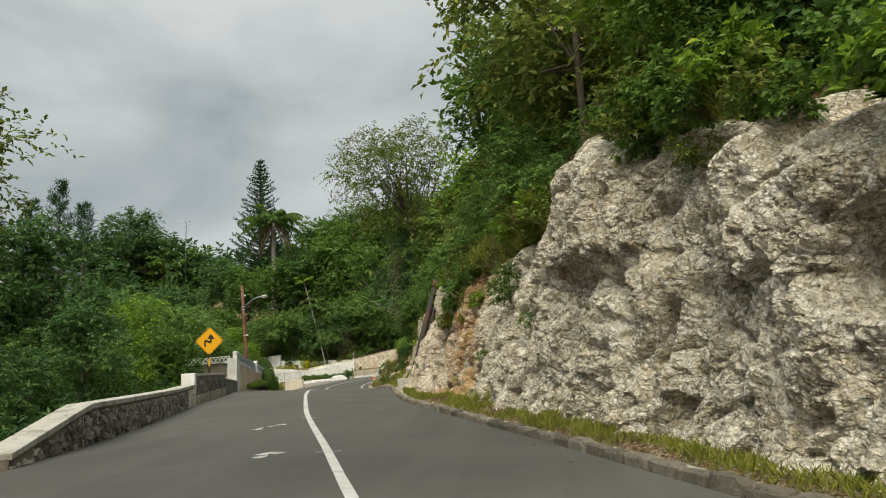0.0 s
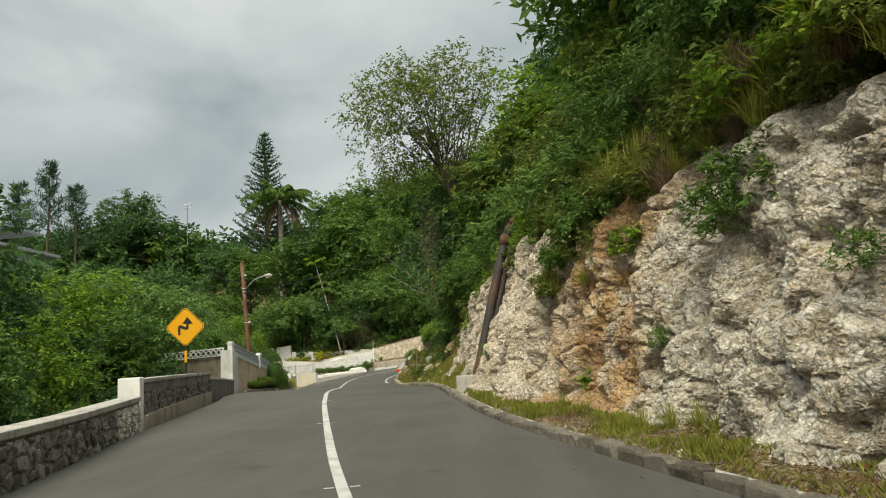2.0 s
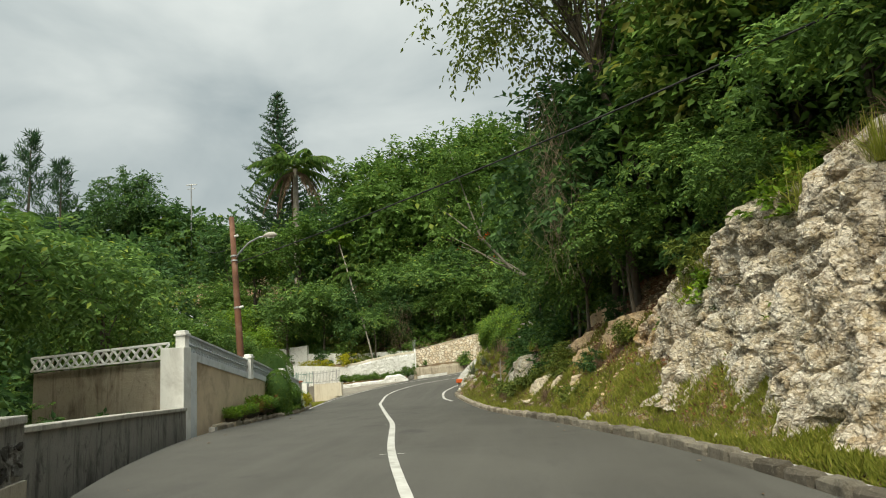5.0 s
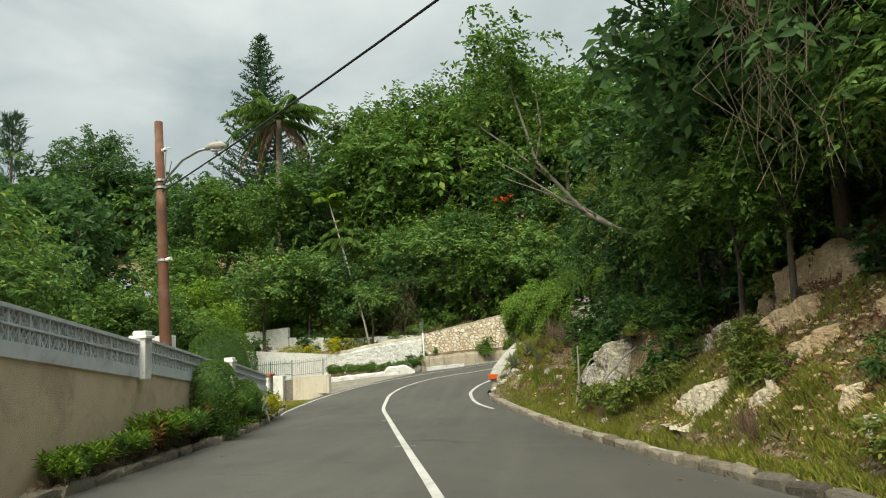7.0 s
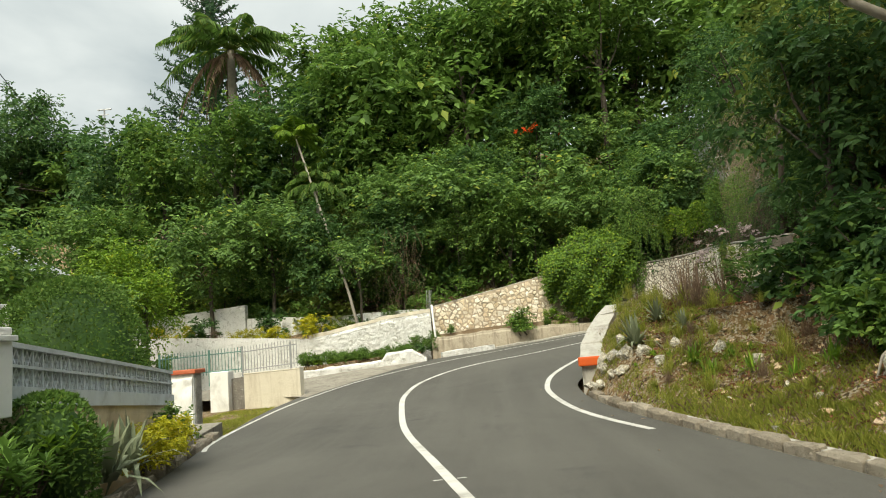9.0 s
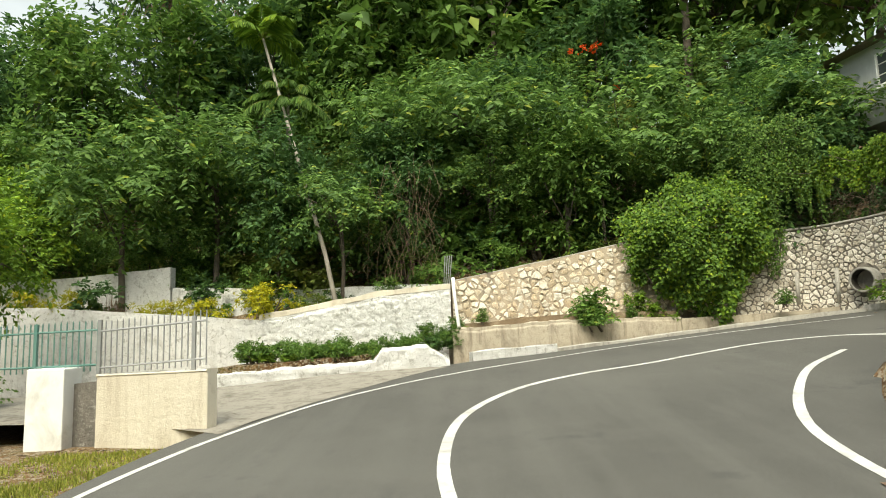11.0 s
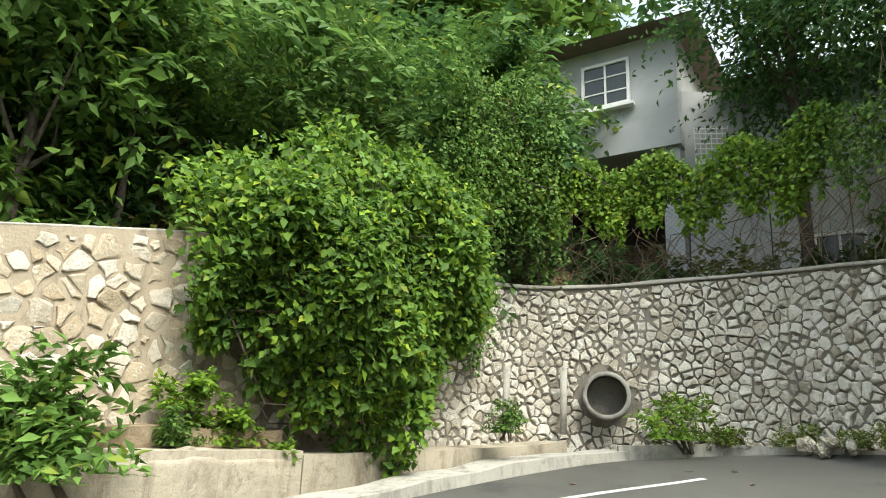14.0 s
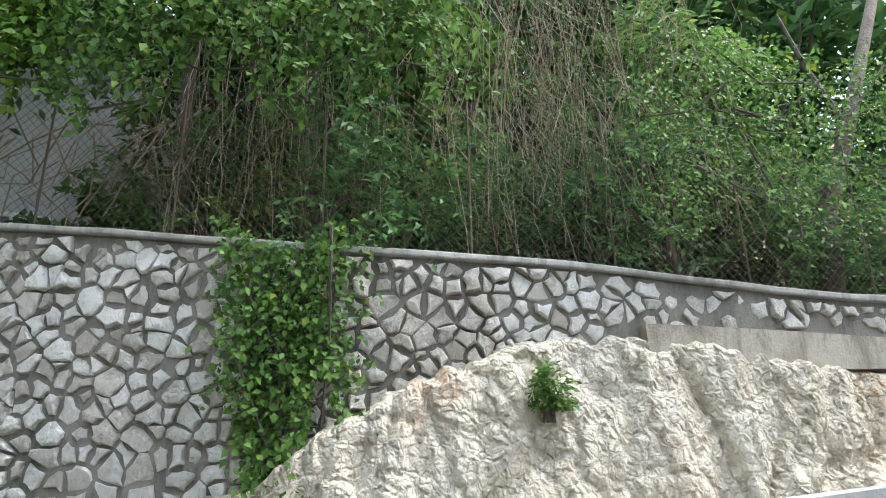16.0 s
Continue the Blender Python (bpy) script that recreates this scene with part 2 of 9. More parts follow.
def mat_rock(name="limestone", worn=1.0, rust=0.0):
    m = Mat(name, 0.92, spec=0.15)
    at = m.coords(geo=True)
    tall = m.coords((1.0, 1.0, 0.4), True)
    c = m.ramp(m.noise(0.9, 9, 0.7, tall, 0.4), [(0.3, (0.50, 0.41, 0.28)), (0.43, (0.70, 0.61, 0.45)), (0.55, (0.80, 0.73, 0.585)), (0.68, (0.88, 0.84, 0.74))])
    sep = m.nt.nodes.new("ShaderNodeSeparateXYZ")
    m.link(at, sep.inputs[0])
    wob = m.math("MULTIPLY", m.noise(0.55, 6, 0.65, tall, 0.6), 5.0)
    along = m.math("ADD", sep.outputs["Y"], wob)
    pale = m.ramp(m.math("MULTIPLY", along, 0.02), [(0.44, 0.0), (0.465, 0.65), (0.55, 0.65), (0.62, 0.0)])
    # iron stains: bands of the bed that run down the cutting
    band = m.ramp(m.math("MULTIPLY", along, 0.02), [(0.07, 1.0), (0.095, 0.0), (0.375, 0.0), (0.395, 1.0), (0.452, 1.0), (0.475, 0.25), (0.55, 0.4), (0.59, 0.25), (0.74, 0.2), (0.78, 0.9), (0.84, 0.6), (0.88, 0.0)])
    c = m.mix(m.ramp(m.noise(0.6, 8, 0.72, at, 0.8), [(0.54, 0.0), (0.66, 0.6)]), c, (0.58, 0.43, 0.24))
    # grey and greenish weathering that ran down, stones of the breccia, dark specks, fresh chips
    c = m.mix(m.ramp(m.noise(0.7, 9, 0.75, tall, 0.6), [(0.5, 0.0), (0.62, 0.45 * worn)]), c, (0.40, 0.355, 0.25))
    c = m.mix(m.ramp(m.noise(2.1, 9, 0.78, tall, 0.4), [(0.55, 0.0), (0.65, 0.45 * worn)]), c, (0.34, 0.29, 0.17))
    warped = m.mix(0.1, at, m.colour_noise(9, at))
    for size, much in ((4.6, 0.4 * worn), (10.5, 0.5 * worn), (26.0, 0.5 * worn)):
        peb = m.nt.nodes.new("ShaderNodeSeparateColor")
        m.link(m.voronoi(size, warped, out="Color"), peb.inputs[0])
        c = m.mix(m.math("MULTIPLY", m.ramp(peb.outputs[0], [(0.55, 0.0), (0.95, 1.0)]), much), c, (0.22, 0.19, 0.14))
        c = m.mix(m.math("MULTIPLY", m.ramp(peb.outputs[1], [(0.55, 0.0), (0.95, 1.0)]), much * 1.3), c, (0.90, 0.87, 0.80))
    tint = m.mix(m.ramp(m.noise(1.4, 6, 0.65, at), [(0.4, 0.0), (0.6, 1.0)]), (0.66, 0.40, 0.13), (0.36, 0.16, 0.055))
    c = m.mix(m.math("MULTIPLY", band, m.ramp(m.noise(0.9, 7, 0.7, at, 0.8), [(0.38, 0.0), (0.52, 0.78)])), c, tint)
    c = m.mix(m.math("MULTIPLY", pale, m.ramp(m.noise(1.3, 7, 0.7, at, 0.4), [(0.38, 0.0), (0.55, 1.0)])), c, (0.86, 0.755, 0.61))
    # colour darkens along the same cell edges that the bump lowers
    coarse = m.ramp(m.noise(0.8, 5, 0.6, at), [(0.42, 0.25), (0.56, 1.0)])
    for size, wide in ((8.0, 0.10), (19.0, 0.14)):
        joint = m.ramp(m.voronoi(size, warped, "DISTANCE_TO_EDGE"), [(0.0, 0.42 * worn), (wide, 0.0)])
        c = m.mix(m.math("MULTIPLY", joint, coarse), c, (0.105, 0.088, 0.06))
    c = m.mix(m.ramp(m.noise(5.5, 9, 0.8, at, 0.3), [(0.55, 0.0), (0.62, 0.45 * worn)]), c, (0.16, 0.13, 0.085))
    c = m.mix(m.ramp(m.noise(24, 6, 0.8, at), [(0.56, 0.0), (0.64, 0.45)]), c, (0.17, 0.14, 0.095))
    if rust:
        c = m.mix(m.ramp(m.noise(1.1, 8, 0.72, at, 0.9), [(0.32, 0.0), (0.47, rust)]), c, tint)
    if worn < 1:
        # newly broken faces: pinkish cream with rusty seams
        c = m.mix(0.45, c, (0.86, 0.73, 0.56))
        c = m.mix(m.ramp(m.noise(1.2, 8, 0.72, at, 0.9), [(0.55, 0.0), (0.64, 0.6)]), c, (0.50, 0.30, 0.16))
    m.color(c)
    m.bump(m.noise(7, 9, 0.75, at), 0.8, 0.06).bump(m.ramp(m.voronoi(8.0, warped, "DISTANCE_TO_EDGE"), [(0.0, 0.0), (0.16, 1.0)]), 0.9, 0.03).bump(m.ramp(m.voronoi(19.0, warped, "DISTANCE_TO_EDGE"), [(0.0, 0.0), (0.2, 1.0)]), 0.9, 0.014).bump(m.noise(55, 4, 0.7, at), 0.8, 0.012)
    return m.m


def mat_ground():
    m = Mat("soil_and_litter", 0.95, spec=0.1)
    at = m.coords(geo=True)
    c = m.ramp(m.noise(0.7, 8, 0.7, at), [(0.33, (0.085, 0.055, 0.034)), (0.45, (0.20, 0.115, 0.058)), (0.54, (0.16, 0.11, 0.045)), (0.68, (0.15, 0.15, 0.04))])
    c = m.mix(m.ramp(m.noise(4, 8, 0.75, at), [(0.5, 0.0), (0.62, 0.8)]), c, (0.25, 0.155, 0.085))
    for size, col in ((11, (0.045, 0.035, 0.022)), (19, (0.30, 0.21, 0.12)), (27, (0.40, 0.35, 0.27))):
        lit = m.nt.nodes.new("ShaderNodeSeparateColor")
        m.link(m.voronoi(size, at, out="Color"), lit.inputs[0])
        c = m.mix(m.ramp(lit.outputs[0], [(0.62, 0.0), (0.8, 0.75)]), c, col)
    m.color(c).bump(m.noise(9, 8, 0.75, at), 1.0, 0.08).bump(m.voronoi(24, at), 0.8, 0.03)
    return m.m


def mat_whitewash():
    m = Mat("whitewash", 0.92, spec=0.15)
    at = m.coords(geo=True)
    c = m.mix(m.noise(5, 4, 0.6, at), (0.84, 0.845, 0.84), (0.70, 0.695, 0.68))
    c = m.mix(m.ramp(m.noise(1.1, 9, 0.72, at, 0.7), [(0.54, 0.0), (0.64, 0.5)]), c, (0.46, 0.45, 0.42))
    c = m.mix(m.ramp(m.noise(4.5, 9, 0.8, at, 0.6), [(0.54, 0.0), (0.62, 0.7)]), c, (0.28, 0.27, 0.24))
    c = m.mix(m.ramp(m.noise(3.0, 8, 0.7, m.coords((2.2, 2.2, 0.35), True)), [(0.57, 0.0), (0.68, 0.35)]), c, (0.22, 0.21, 0.185))
    c = m.mix(m.ramp(m.noise(16, 7, 0.75, at), [(0.58, 0.0), (0.66, 0.6)]), c, (0.20, 0.19, 0.165))
    m.color(c).bump(m.noise(6, 9, 0.78, at), 1.0, 0.1).bump(m.noise(30, 5, 0.7, at), 0.8, 0.02)
    return m.m


def mat_concrete(name, a, b, stain, amount=0.8):
    m = Mat(name, 0.9, spec=0.2)
    at = m.coords(geo=True)
    c = m.mix(m.noise(2.2, 6, 0.65, at), a, b)
    c = m.mix(m.ramp(m.noise(1.3, 8, 0.72, m.coords((1.8, 1.8, 0.5), True), 0.5), [(0.5, 0.0), (0.68, amount)]), c, stain)
    c = m.mix(m.ramp(m.noise(60, 3, 0.6, at), [(0.55, 0.0), (0.7, 0.35)]), c, stain)
    c = m.mix(m.ramp(m.noise(5, 9, 0.8, m.coords((1, 1, 0.6), True), 0.8), [(0.54, 0.0), (0.62, 0.6 * amount)]), c, stain)
    # damp streaks that ran down the face
    c = m.mix(m.ramp(m.noise(1.5, 7, 0.7, m.coords((3.2, 3.2, 0.22), True), 0.3), [(0.55, 0.0), (0.67, 0.75 * amount)]), c, stain)
    m.color(c).bump(m.noise(8, 9, 0.75, at), 0.7, 0.03).bump(m.noise(45, 5, 0.65, at), 0.4, 0.012)
    return m.m


def mat_stone(name, a, b, dark, island=False):
    m = Mat(name, 0.92, spec=0.15)
    at = m.coords(geo=True)
    r = m.random(island)
    c = m.mix(m.ramp(r, [(0.0, 0.0), (0.4, 0.1), (0.75, 0.8), (0.86, 1.0)]), a, b)
    c = m.mix(m.ramp(r, [(0.82, 0.0), (0.95, 0.75)]), c, dark)
    c = m.mix(m.ramp(m.noise(5, 8, 0.75, at), [(0.5, 0.0), (0.66, 0.7)]), c, dark)
    c = m.mix(m.ramp(m.noise(1.1, 7, 0.7, at, 0.5), [(0.48, 0.0), (0.68, 0.6)]), c, dark)
    c = m.mix(m.ramp(m.noise(26, 6, 0.75, at), [(0.56, 0.0), (0.66, 0.5)]), c, tuple(v * 0.6 for v in dark))
    c = m.mix(m.ramp(m.noise(19, 6, 0.75, at, 0.3), [(0.55, 0.0), (0.63, 0.7)]), c, tuple(min(0.88, v * 1.12) for v in a))
    m.color(c).bump(m.noise(16, 8, 0.78, at), 1.0, 0.05).bump(m.noise(60, 3, 0.7, at), 0.6, 0.01)
    return m.m


ASPHALT = mat_asphalt()
LINE = mat_simple("road_paint", (0.54, 0.54, 0.52), (0.43, 0.42, 0.40), 4, 0.7, 90, 0.2, 0.003, grime=(0.26, 0.25, 0.23))
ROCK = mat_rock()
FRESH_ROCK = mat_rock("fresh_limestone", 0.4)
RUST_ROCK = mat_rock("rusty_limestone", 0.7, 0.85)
GROUND = mat_ground()
WHITEWASH = mat_whitewash()
CONCRETE = mat_concrete("aged_concrete", (0.38, 0.325, 0.25), (0.50, 0.455, 0.375), (0.15, 0.12, 0.09))
CAPSTONE = mat_concrete("coping_concrete", (0.40, 0.38, 0.34), (0.52, 0.50, 0.46), (0.16, 0.15, 0.13))
PARAPET = mat_concrete("blackened_render", (0.20, 0.19, 0.175), (0.30, 0.285, 0.26), (0.045, 0.043, 0.04), 0.95)
PATH_C = mat_concrete("driveway_concrete", (0.21, 0.19, 0.16), (0.29, 0.27, 0.235), (0.10, 0.087, 0.07), 0.85)
PEBBLE = mat_simple("pebbledash_render", (0.64, 0.51, 0.36), (0.73, 0.595, 0.43), 2.5, 0.95, 75, 0.8, 0.02, geo=True, grime=(0.42, 0.32, 0.215))
MORTAR = mat_concrete("mortar", (0.38, 0.315, 0.235), (0.50, 0.42, 0.325), (0.12, 0.105, 0.085))
DARKMORTAR = mat_concrete("dark_mortar", (0.19, 0.17, 0.14), (0.30, 0.265, 0.22), (0.07, 0.055, 0.05))
STONE_P = mat_stone("field_stone", (0.42, 0.40, 0.37), (0.27, 0.25, 0.22), (0.13, 0.12, 0.11))
LIMEWASHED = mat_stone("lime_blotched_stone", (0.34, 0.325, 0.30), (0.16, 0.15, 0.135), (0.06, 0.056, 0.05))
STONE_W = mat_stone("wall_stone", (0.86, 0.81, 0.72), (0.74, 0.60, 0.43), (0.56, 0.45, 0.32))
STONE_G = mat_stone("grey_limestone", (0.90, 0.86, 0.79), (0.74, 0.68, 0.59), (0.47, 0.41, 0.33))
STONE_GI = mat_stone("grey_limestone_far", (0.90, 0.86, 0.79), (0.74, 0.68, 0.59), (0.47, 0.41, 0.33), True)
WIRE = mat_simple("rusty_wire", (0.10, 0.085, 0.07), (0.16, 0.12, 0.09), 5, 0.7, 40, 0.1, 0.002, metal=0.3)
PIPEC = mat_concrete("culvert_concrete", (0.30, 0.285, 0.26), (0.38, 0.365, 0.335), (0.12, 0.11, 0.10))
KERB_WALL = mat_concrete("worn_white_concrete", (0.36, 0.345, 0.31), (0.45, 0.435, 0.40), (0.22, 0.205, 0.18))
KERB = mat_stone("kerb_stone", (0.27, 0.245, 0.20), (0.15, 0.13, 0.105), (0.10, 0.088, 0.07))
WHITE = mat_simple("white_paint", (0.80, 0.80, 0.79), (0.74, 0.74, 0.73), 3, 0.6, 40, 0.15, 0.005, grime=(0.50, 0.49, 0.47))
BREEZE = mat_simple("pale_grey_paint", (0.66, 0.69, 0.72), (0.58, 0.61, 0.64), 5, 0.65, 60, 0.2, 0.006, grime=(0.42, 0.43, 0.44))
CREAM = mat_concrete("cream_render", (0.60, 0.55, 0.45), (0.66, 0.61, 0.52), (0.42, 0.36, 0.28), 0.6)
HOUSEWHITE = mat_simple("house_render", (0.47, 0.48, 0.49), (0.40, 0.41, 0.42), 1.2, 0.8, 50, 0.2, 0.006, grime=(0.32, 0.33, 0.335))
YELLOW = mat_simple("sign_yellow", (0.80, 0.40, 0.012), (0.76, 0.37, 0.012), 2, 0.35, 30, 0.03, 0.002, spec=0.5)
BLACK = mat_simple("sign_black", (0.022, 0.022, 0.024), (0.03, 0.03, 0.03), 2, 0.45, 30, 0.03, 0.002)
METAL = mat_simple("galvanised_steel", (0.40, 0.41, 0.42), (0.30, 0.31, 0.32), 6, 0.5, 60, 0.1, 0.003, metal=0.6)
IRON = mat_simple("green_grey_iron", (0.09, 0.21, 0.185), (0.15, 0.27, 0.24), 8, 0.6, 70, 0.2, 0.003, metal=0.2)
POLEWOOD = mat_simple("creosoted_pole", (0.16, 0.075, 0.045), (0.10, 0.05, 0.033), 2, 0.85, 30, 0.5, 0.012, grime=(0.24, 0.15, 0.11))
PIPEMAT = mat_simple("rusty_black_pipe", (0.032, 0.030, 0.030), (0.055, 0.046, 0.040), 1.6, 0.6, 30, 0.3, 0.006, grime=(0.13, 0.06, 0.035), geo=True)
RUST = mat_simple("flaking_rust", (0.13, 0.055, 0.028), (0.075, 0.04, 0.028), 6, 0.85, 40, 0.5, 0.006, grime=(0.045, 0.038, 0.034))
BARK = mat_simple("grey_bark", (0.075, 0.062, 0.048), (0.13, 0.11, 0.088), 5, 0.95, 26, 0.8, 0.03, geo=True)
PALEBARK = mat_simple("pale_trunk", (0.34, 0.31, 0.27), (0.24, 0.215, 0.185), 4, 0.9, 22, 0.6, 0.02, geo=True)
VINE = mat_simple("dry_vine", (0.30, 0.24, 0.17), (0.20, 0.155, 0.11), 6, 0.9, 30, 0.4, 0.01, geo=True)
ROOF = mat_simple("metal_roof", (0.42, 0.44, 0.46), (0.34, 0.36, 0.38), 2, 0.5, 20, 0.2, 0.01, metal=0.1)
TILE = mat_simple("brown_roof", (0.13, 0.095, 0.075), (0.19, 0.14, 0.11), 2, 0.8, 20, 0.4, 0.02)
RED = mat_simple("terracotta_paint", (0.42, 0.10, 0.045), (0.48, 0.15, 0.08), 5, 0.7, 40, 0.2, 0.004)
ORANGE = mat_simple("orange_marker_paint", (0.66, 0.11, 0.02), (0.56, 0.10, 0.03), 5, 0.6, 40, 0.2, 0.004)
GLASS = mat_simple("dark_window_glass", (0.045, 0.055, 0.06), (0.07, 0.08, 0.085), 1, 0.12, 5, 0.0, 0.001, spec=0.45)
# near-black colour that stands in for the shade inside openings
DARK = mat_simple("interior_shade_dark", (0.05, 0.048, 0.045), (0.07, 0.065, 0.06), 1, 0.9, 20, 0.1, 0.004)
CABLE = mat_simple("cable_black", (0.02, 0.02, 0.02), (0.03, 0.03, 0.03), 2, 0.6, 20, 0.0, 0.001)
SOIL = mat_simple("red_soil", (0.15, 0.108, 0.07), (0.23, 0.17, 0.11), 2.5, 0.95, 20, 0.8, 0.03, geo=True, grime=(0.38, 0.31, 0.22))
LEAF_MID = mat_leaf("leaf_mid", (0.053, 0.116, 0.017), (0.183, 0.336, 0.053), (0.27, 0.31, 0.04))
LEAF_FERN = mat_leaf("leaf_feathery", (0.063, 0.137, 0.027), (0.201, 0.354, 0.061), (0.30, 0.34, 0.04))
LEAF_DARK = mat_leaf("leaf_dark", (0.038, 0.094, 0.024), (0.120, 0.240, 0.053), (0.17, 0.24, 0.03))
LEAF_BRIGHT = mat_leaf("leaf_bright", (0.085, 0.175, 0.016), (0.26, 0.43, 0.036), (0.44, 0.5, 0.04))
LEAF_OLIVE = mat_leaf("leaf_olive", (0.083, 0.127, 0.022), (0.231, 0.303, 0.050), (0.34, 0.32, 0.06))
LEAF_BLUE = mat_leaf("leaf_bluegreen", (0.034, 0.085, 0.034), (0.10, 0.205, 0.075), (0.16, 0.26, 0.07))
LEAF_YELLOW = mat_leaf("leaf_golden", (0.27, 0.30, 0.014), (0.52, 0.50, 0.026), (0.64, 0.52, 0.035))
LEAF_GREY = mat_leaf("leaf_agave", (0.12, 0.16, 0.07), (0.26, 0.30, 0.15), (0.34, 0.34, 0.18), trans=0.1)
LEAF_DRY = mat_leaf("leaf_dry", (0.16, 0.11, 0.06), (0.32, 0.25, 0.13), (0.36, 0.28, 0.16))
LEAF_RED = mat_leaf("leaf_reddish", (0.12, 0.075, 0.02), (0.28, 0.15, 0.04), (0.40, 0.08, 0.02))
LITTER = mat_leaf("fallen_litter", (0.13, 0.055, 0.022), (0.30, 0.15, 0.06), (0.40, 0.28, 0.13), trans=0.1)
FLOWER = mat_leaf("flower_orange", (0.62, 0.07, 0.01), (0.80, 0.16, 0.02), (0.85, 0.28, 0.03))
PALEFLOWER = mat_leaf("flower_pale", (0.42, 0.36, 0.28), (0.62, 0.56, 0.43), (0.65, 0.58, 0.56))
GRASS = mat_leaf("grass_blades", (0.19, 0.24, 0.03), (0.38, 0.42, 0.06), (0.50, 0.44, 0.12), 0.2)

# ---- plan: the two edges of the road (x, y, z) ----
PAIRS = [((1.2, -14, -5.0), (9.4, -12, -5.25)), ((-0.7, -2, -4.62), (6.6, -1, -4.74)), ((-2.6, 6, -4.34), (4.65, 6, -4.58)), ((-3.5, 10.5, -4.23), (3.2, 10.7, -4.48)), ((-5.5, 17.7, -4.03), (0.78, 18.4, -4.28)),
         ((-7.3, 25, -3.86), (-0.5, 24.8, -4.14)), ((-9.05, 30, -3.84), (-1.4, 29.8, -4.06)), ((-10.35, 35, -3.88), (-2.9, 36, -4.12)), ((-11.2, 41, -4.02), (-4.1, 41.2, -4.27)), ((-11.95, 46, -4.16), (-5.1, 45.8, -4.34)),
         ((-13.8, 53.5, -4.37), (-6.5, 52.9, -4.27)), ((-14.1, 58, -4.2), (-6.8, 55.6, -4.1)), ((-13.4, 61.2, -3.98), (-6.45, 57.2, -3.95)), ((-11.1, 64.9, -3.57), (-6.0, 58.4, -3.8)), ((-8.6, 66.3, -3.38), (-5.6, 59.1, -3.68)),
         ((-5, 67.4, -3.06), (-5.2, 59.7, -3.55)), ((-1.7, 67.5, -2.74), (-4.95, 59.92, -3.45)), ((-0.3, 66.8, -2.6), (-4.8, 60.0, -3.4)), ((0.0, 65.6, -2.5), (-4.65, 60.05, -3.3)), ((-0.5, 64.2, -2.43), (-4.5, 59.95, -3.2)),
         ((-1.15, 62.8, -2.45), (-4.38, 59.6, -3.1)), ((-1.72, 61, -2.38), (-4.3, 59, -3.0)), ((-2.2, 58.6, -2.2), (-4.3, 57.6, -2.7)), ((-2.4, 56, -2.0), (-4.4, 56, -2.4))]


def catmull(pts, n=8):
    p = [Vector(q) for q in pts]
    p = [p[0] * 2 - p[1]] + p + [p[-1] * 2 - p[-2]]
    out = []
    for i in range(1, len(p) - 2):
        a, b, c, d = p[i - 1], p[i], p[i + 1], p[i + 2]
        for k in range(n):
            t = k / n
            out.append(0.5 * (2 * b + (c - a) * t + (2 * a - 5 * b + 4 * c - d) * t * t + (3 * b - a - 3 * c + d) * t ** 3))
    return out + [p[-2]]


STATION_L, STATION_R = catmull([q[0] for q in PAIRS]), catmull([q[1] for q in PAIRS])
EDGE_L, EDGE_R = rounded([q[0] for q in PAIRS], 0.5), rounded([q[1] for q in PAIRS], 0.5)
CENTRE = rounded([(4.6, -4, -4.72), (2.9, 1.2, -4.58), (1.96, 4.12, -4.53), (0.91, 7.54, -4.43), (-0.74, 12.8, -4.3), (-1.72, 16.18, -4.21), (-3.42, 22.4, -4.05), (-4.05, 24.85, -3.99), (-5.38, 30.4, -3.95), (-6.5, 36.4, -4.04),
                  (-7.33, 40.2, -4.13), (-8.64, 46.0, -4.25), (-9.4, 49.35, -4.29), (-10.15, 52.7, -4.31), (-10.58, 55.7, -4.23), (-10.72, 57.6, -4.11), (-10.52, 59.6, -3.96), (-9.75, 61.25, -3.78), (-8.6, 62.25, -3.6), (-7.16, 62.95, -3.52), (-6.2, 63.45, -3.4), (-4.8, 63.9, -3.1),
                  (-3.6, 63.2, -2.9), (-3.2, 61, -2.6)], 0.4)
OUTER_LINE = rounded([(-13.42, 52.2, -4.36), (-13.7, 53.06, -4.37), (-13.92, 54.6, -4.35), (-13.93, 56.2, -4.3), (-13.78, 58.0, -4.2), (-13.5, 59.5, -4.1), (-12.8, 61.4, -3.94), (-11.65, 62.85, -3.76), (-10.6, 63.7, -3.62), (-9.6, 64.45, -3.53), (-8.6, 65.2, -3.45), (-7.1, 66.0, -3.3), (-5.4, 66.5, -3.14), (-4.2, 66.65, -3.03), (-2.9, 66.5, -2.92), (-1.4, 66.1, -2.75)], 0.35)
INNER_LINE = rounded([(-6.5, 50.75, -4.31), (-6.85, 51.9, -4.29), (-7.12, 53.1, -4.27), (-7.3, 54.3, -4.22), (-7.43, 55.6, -4.12), (-7.36, 56.7, -4.03), (-7.1, 57.9, -3.92), (-6.5, 59.25, -3.75), (-5.6, 60.7, -3.53), (-4.6, 61.6, -3.33)], 0.3)
WALL_N = [(-70, 84), (-42, 78), (-26, 74.5), (-20.2, 72.4), (-16.2, 69.0), (-11, 68.9), (-5, 69.8), (-1.4, 69.4), (0.3, 68.5), (0.95, 67.1), (1.05, 66.0), (0.75, 64.9), (0.1, 63.4), (-0.25, 62.0), (-0.7, 60), (-1.0, 57.5), (0.6, 52)]


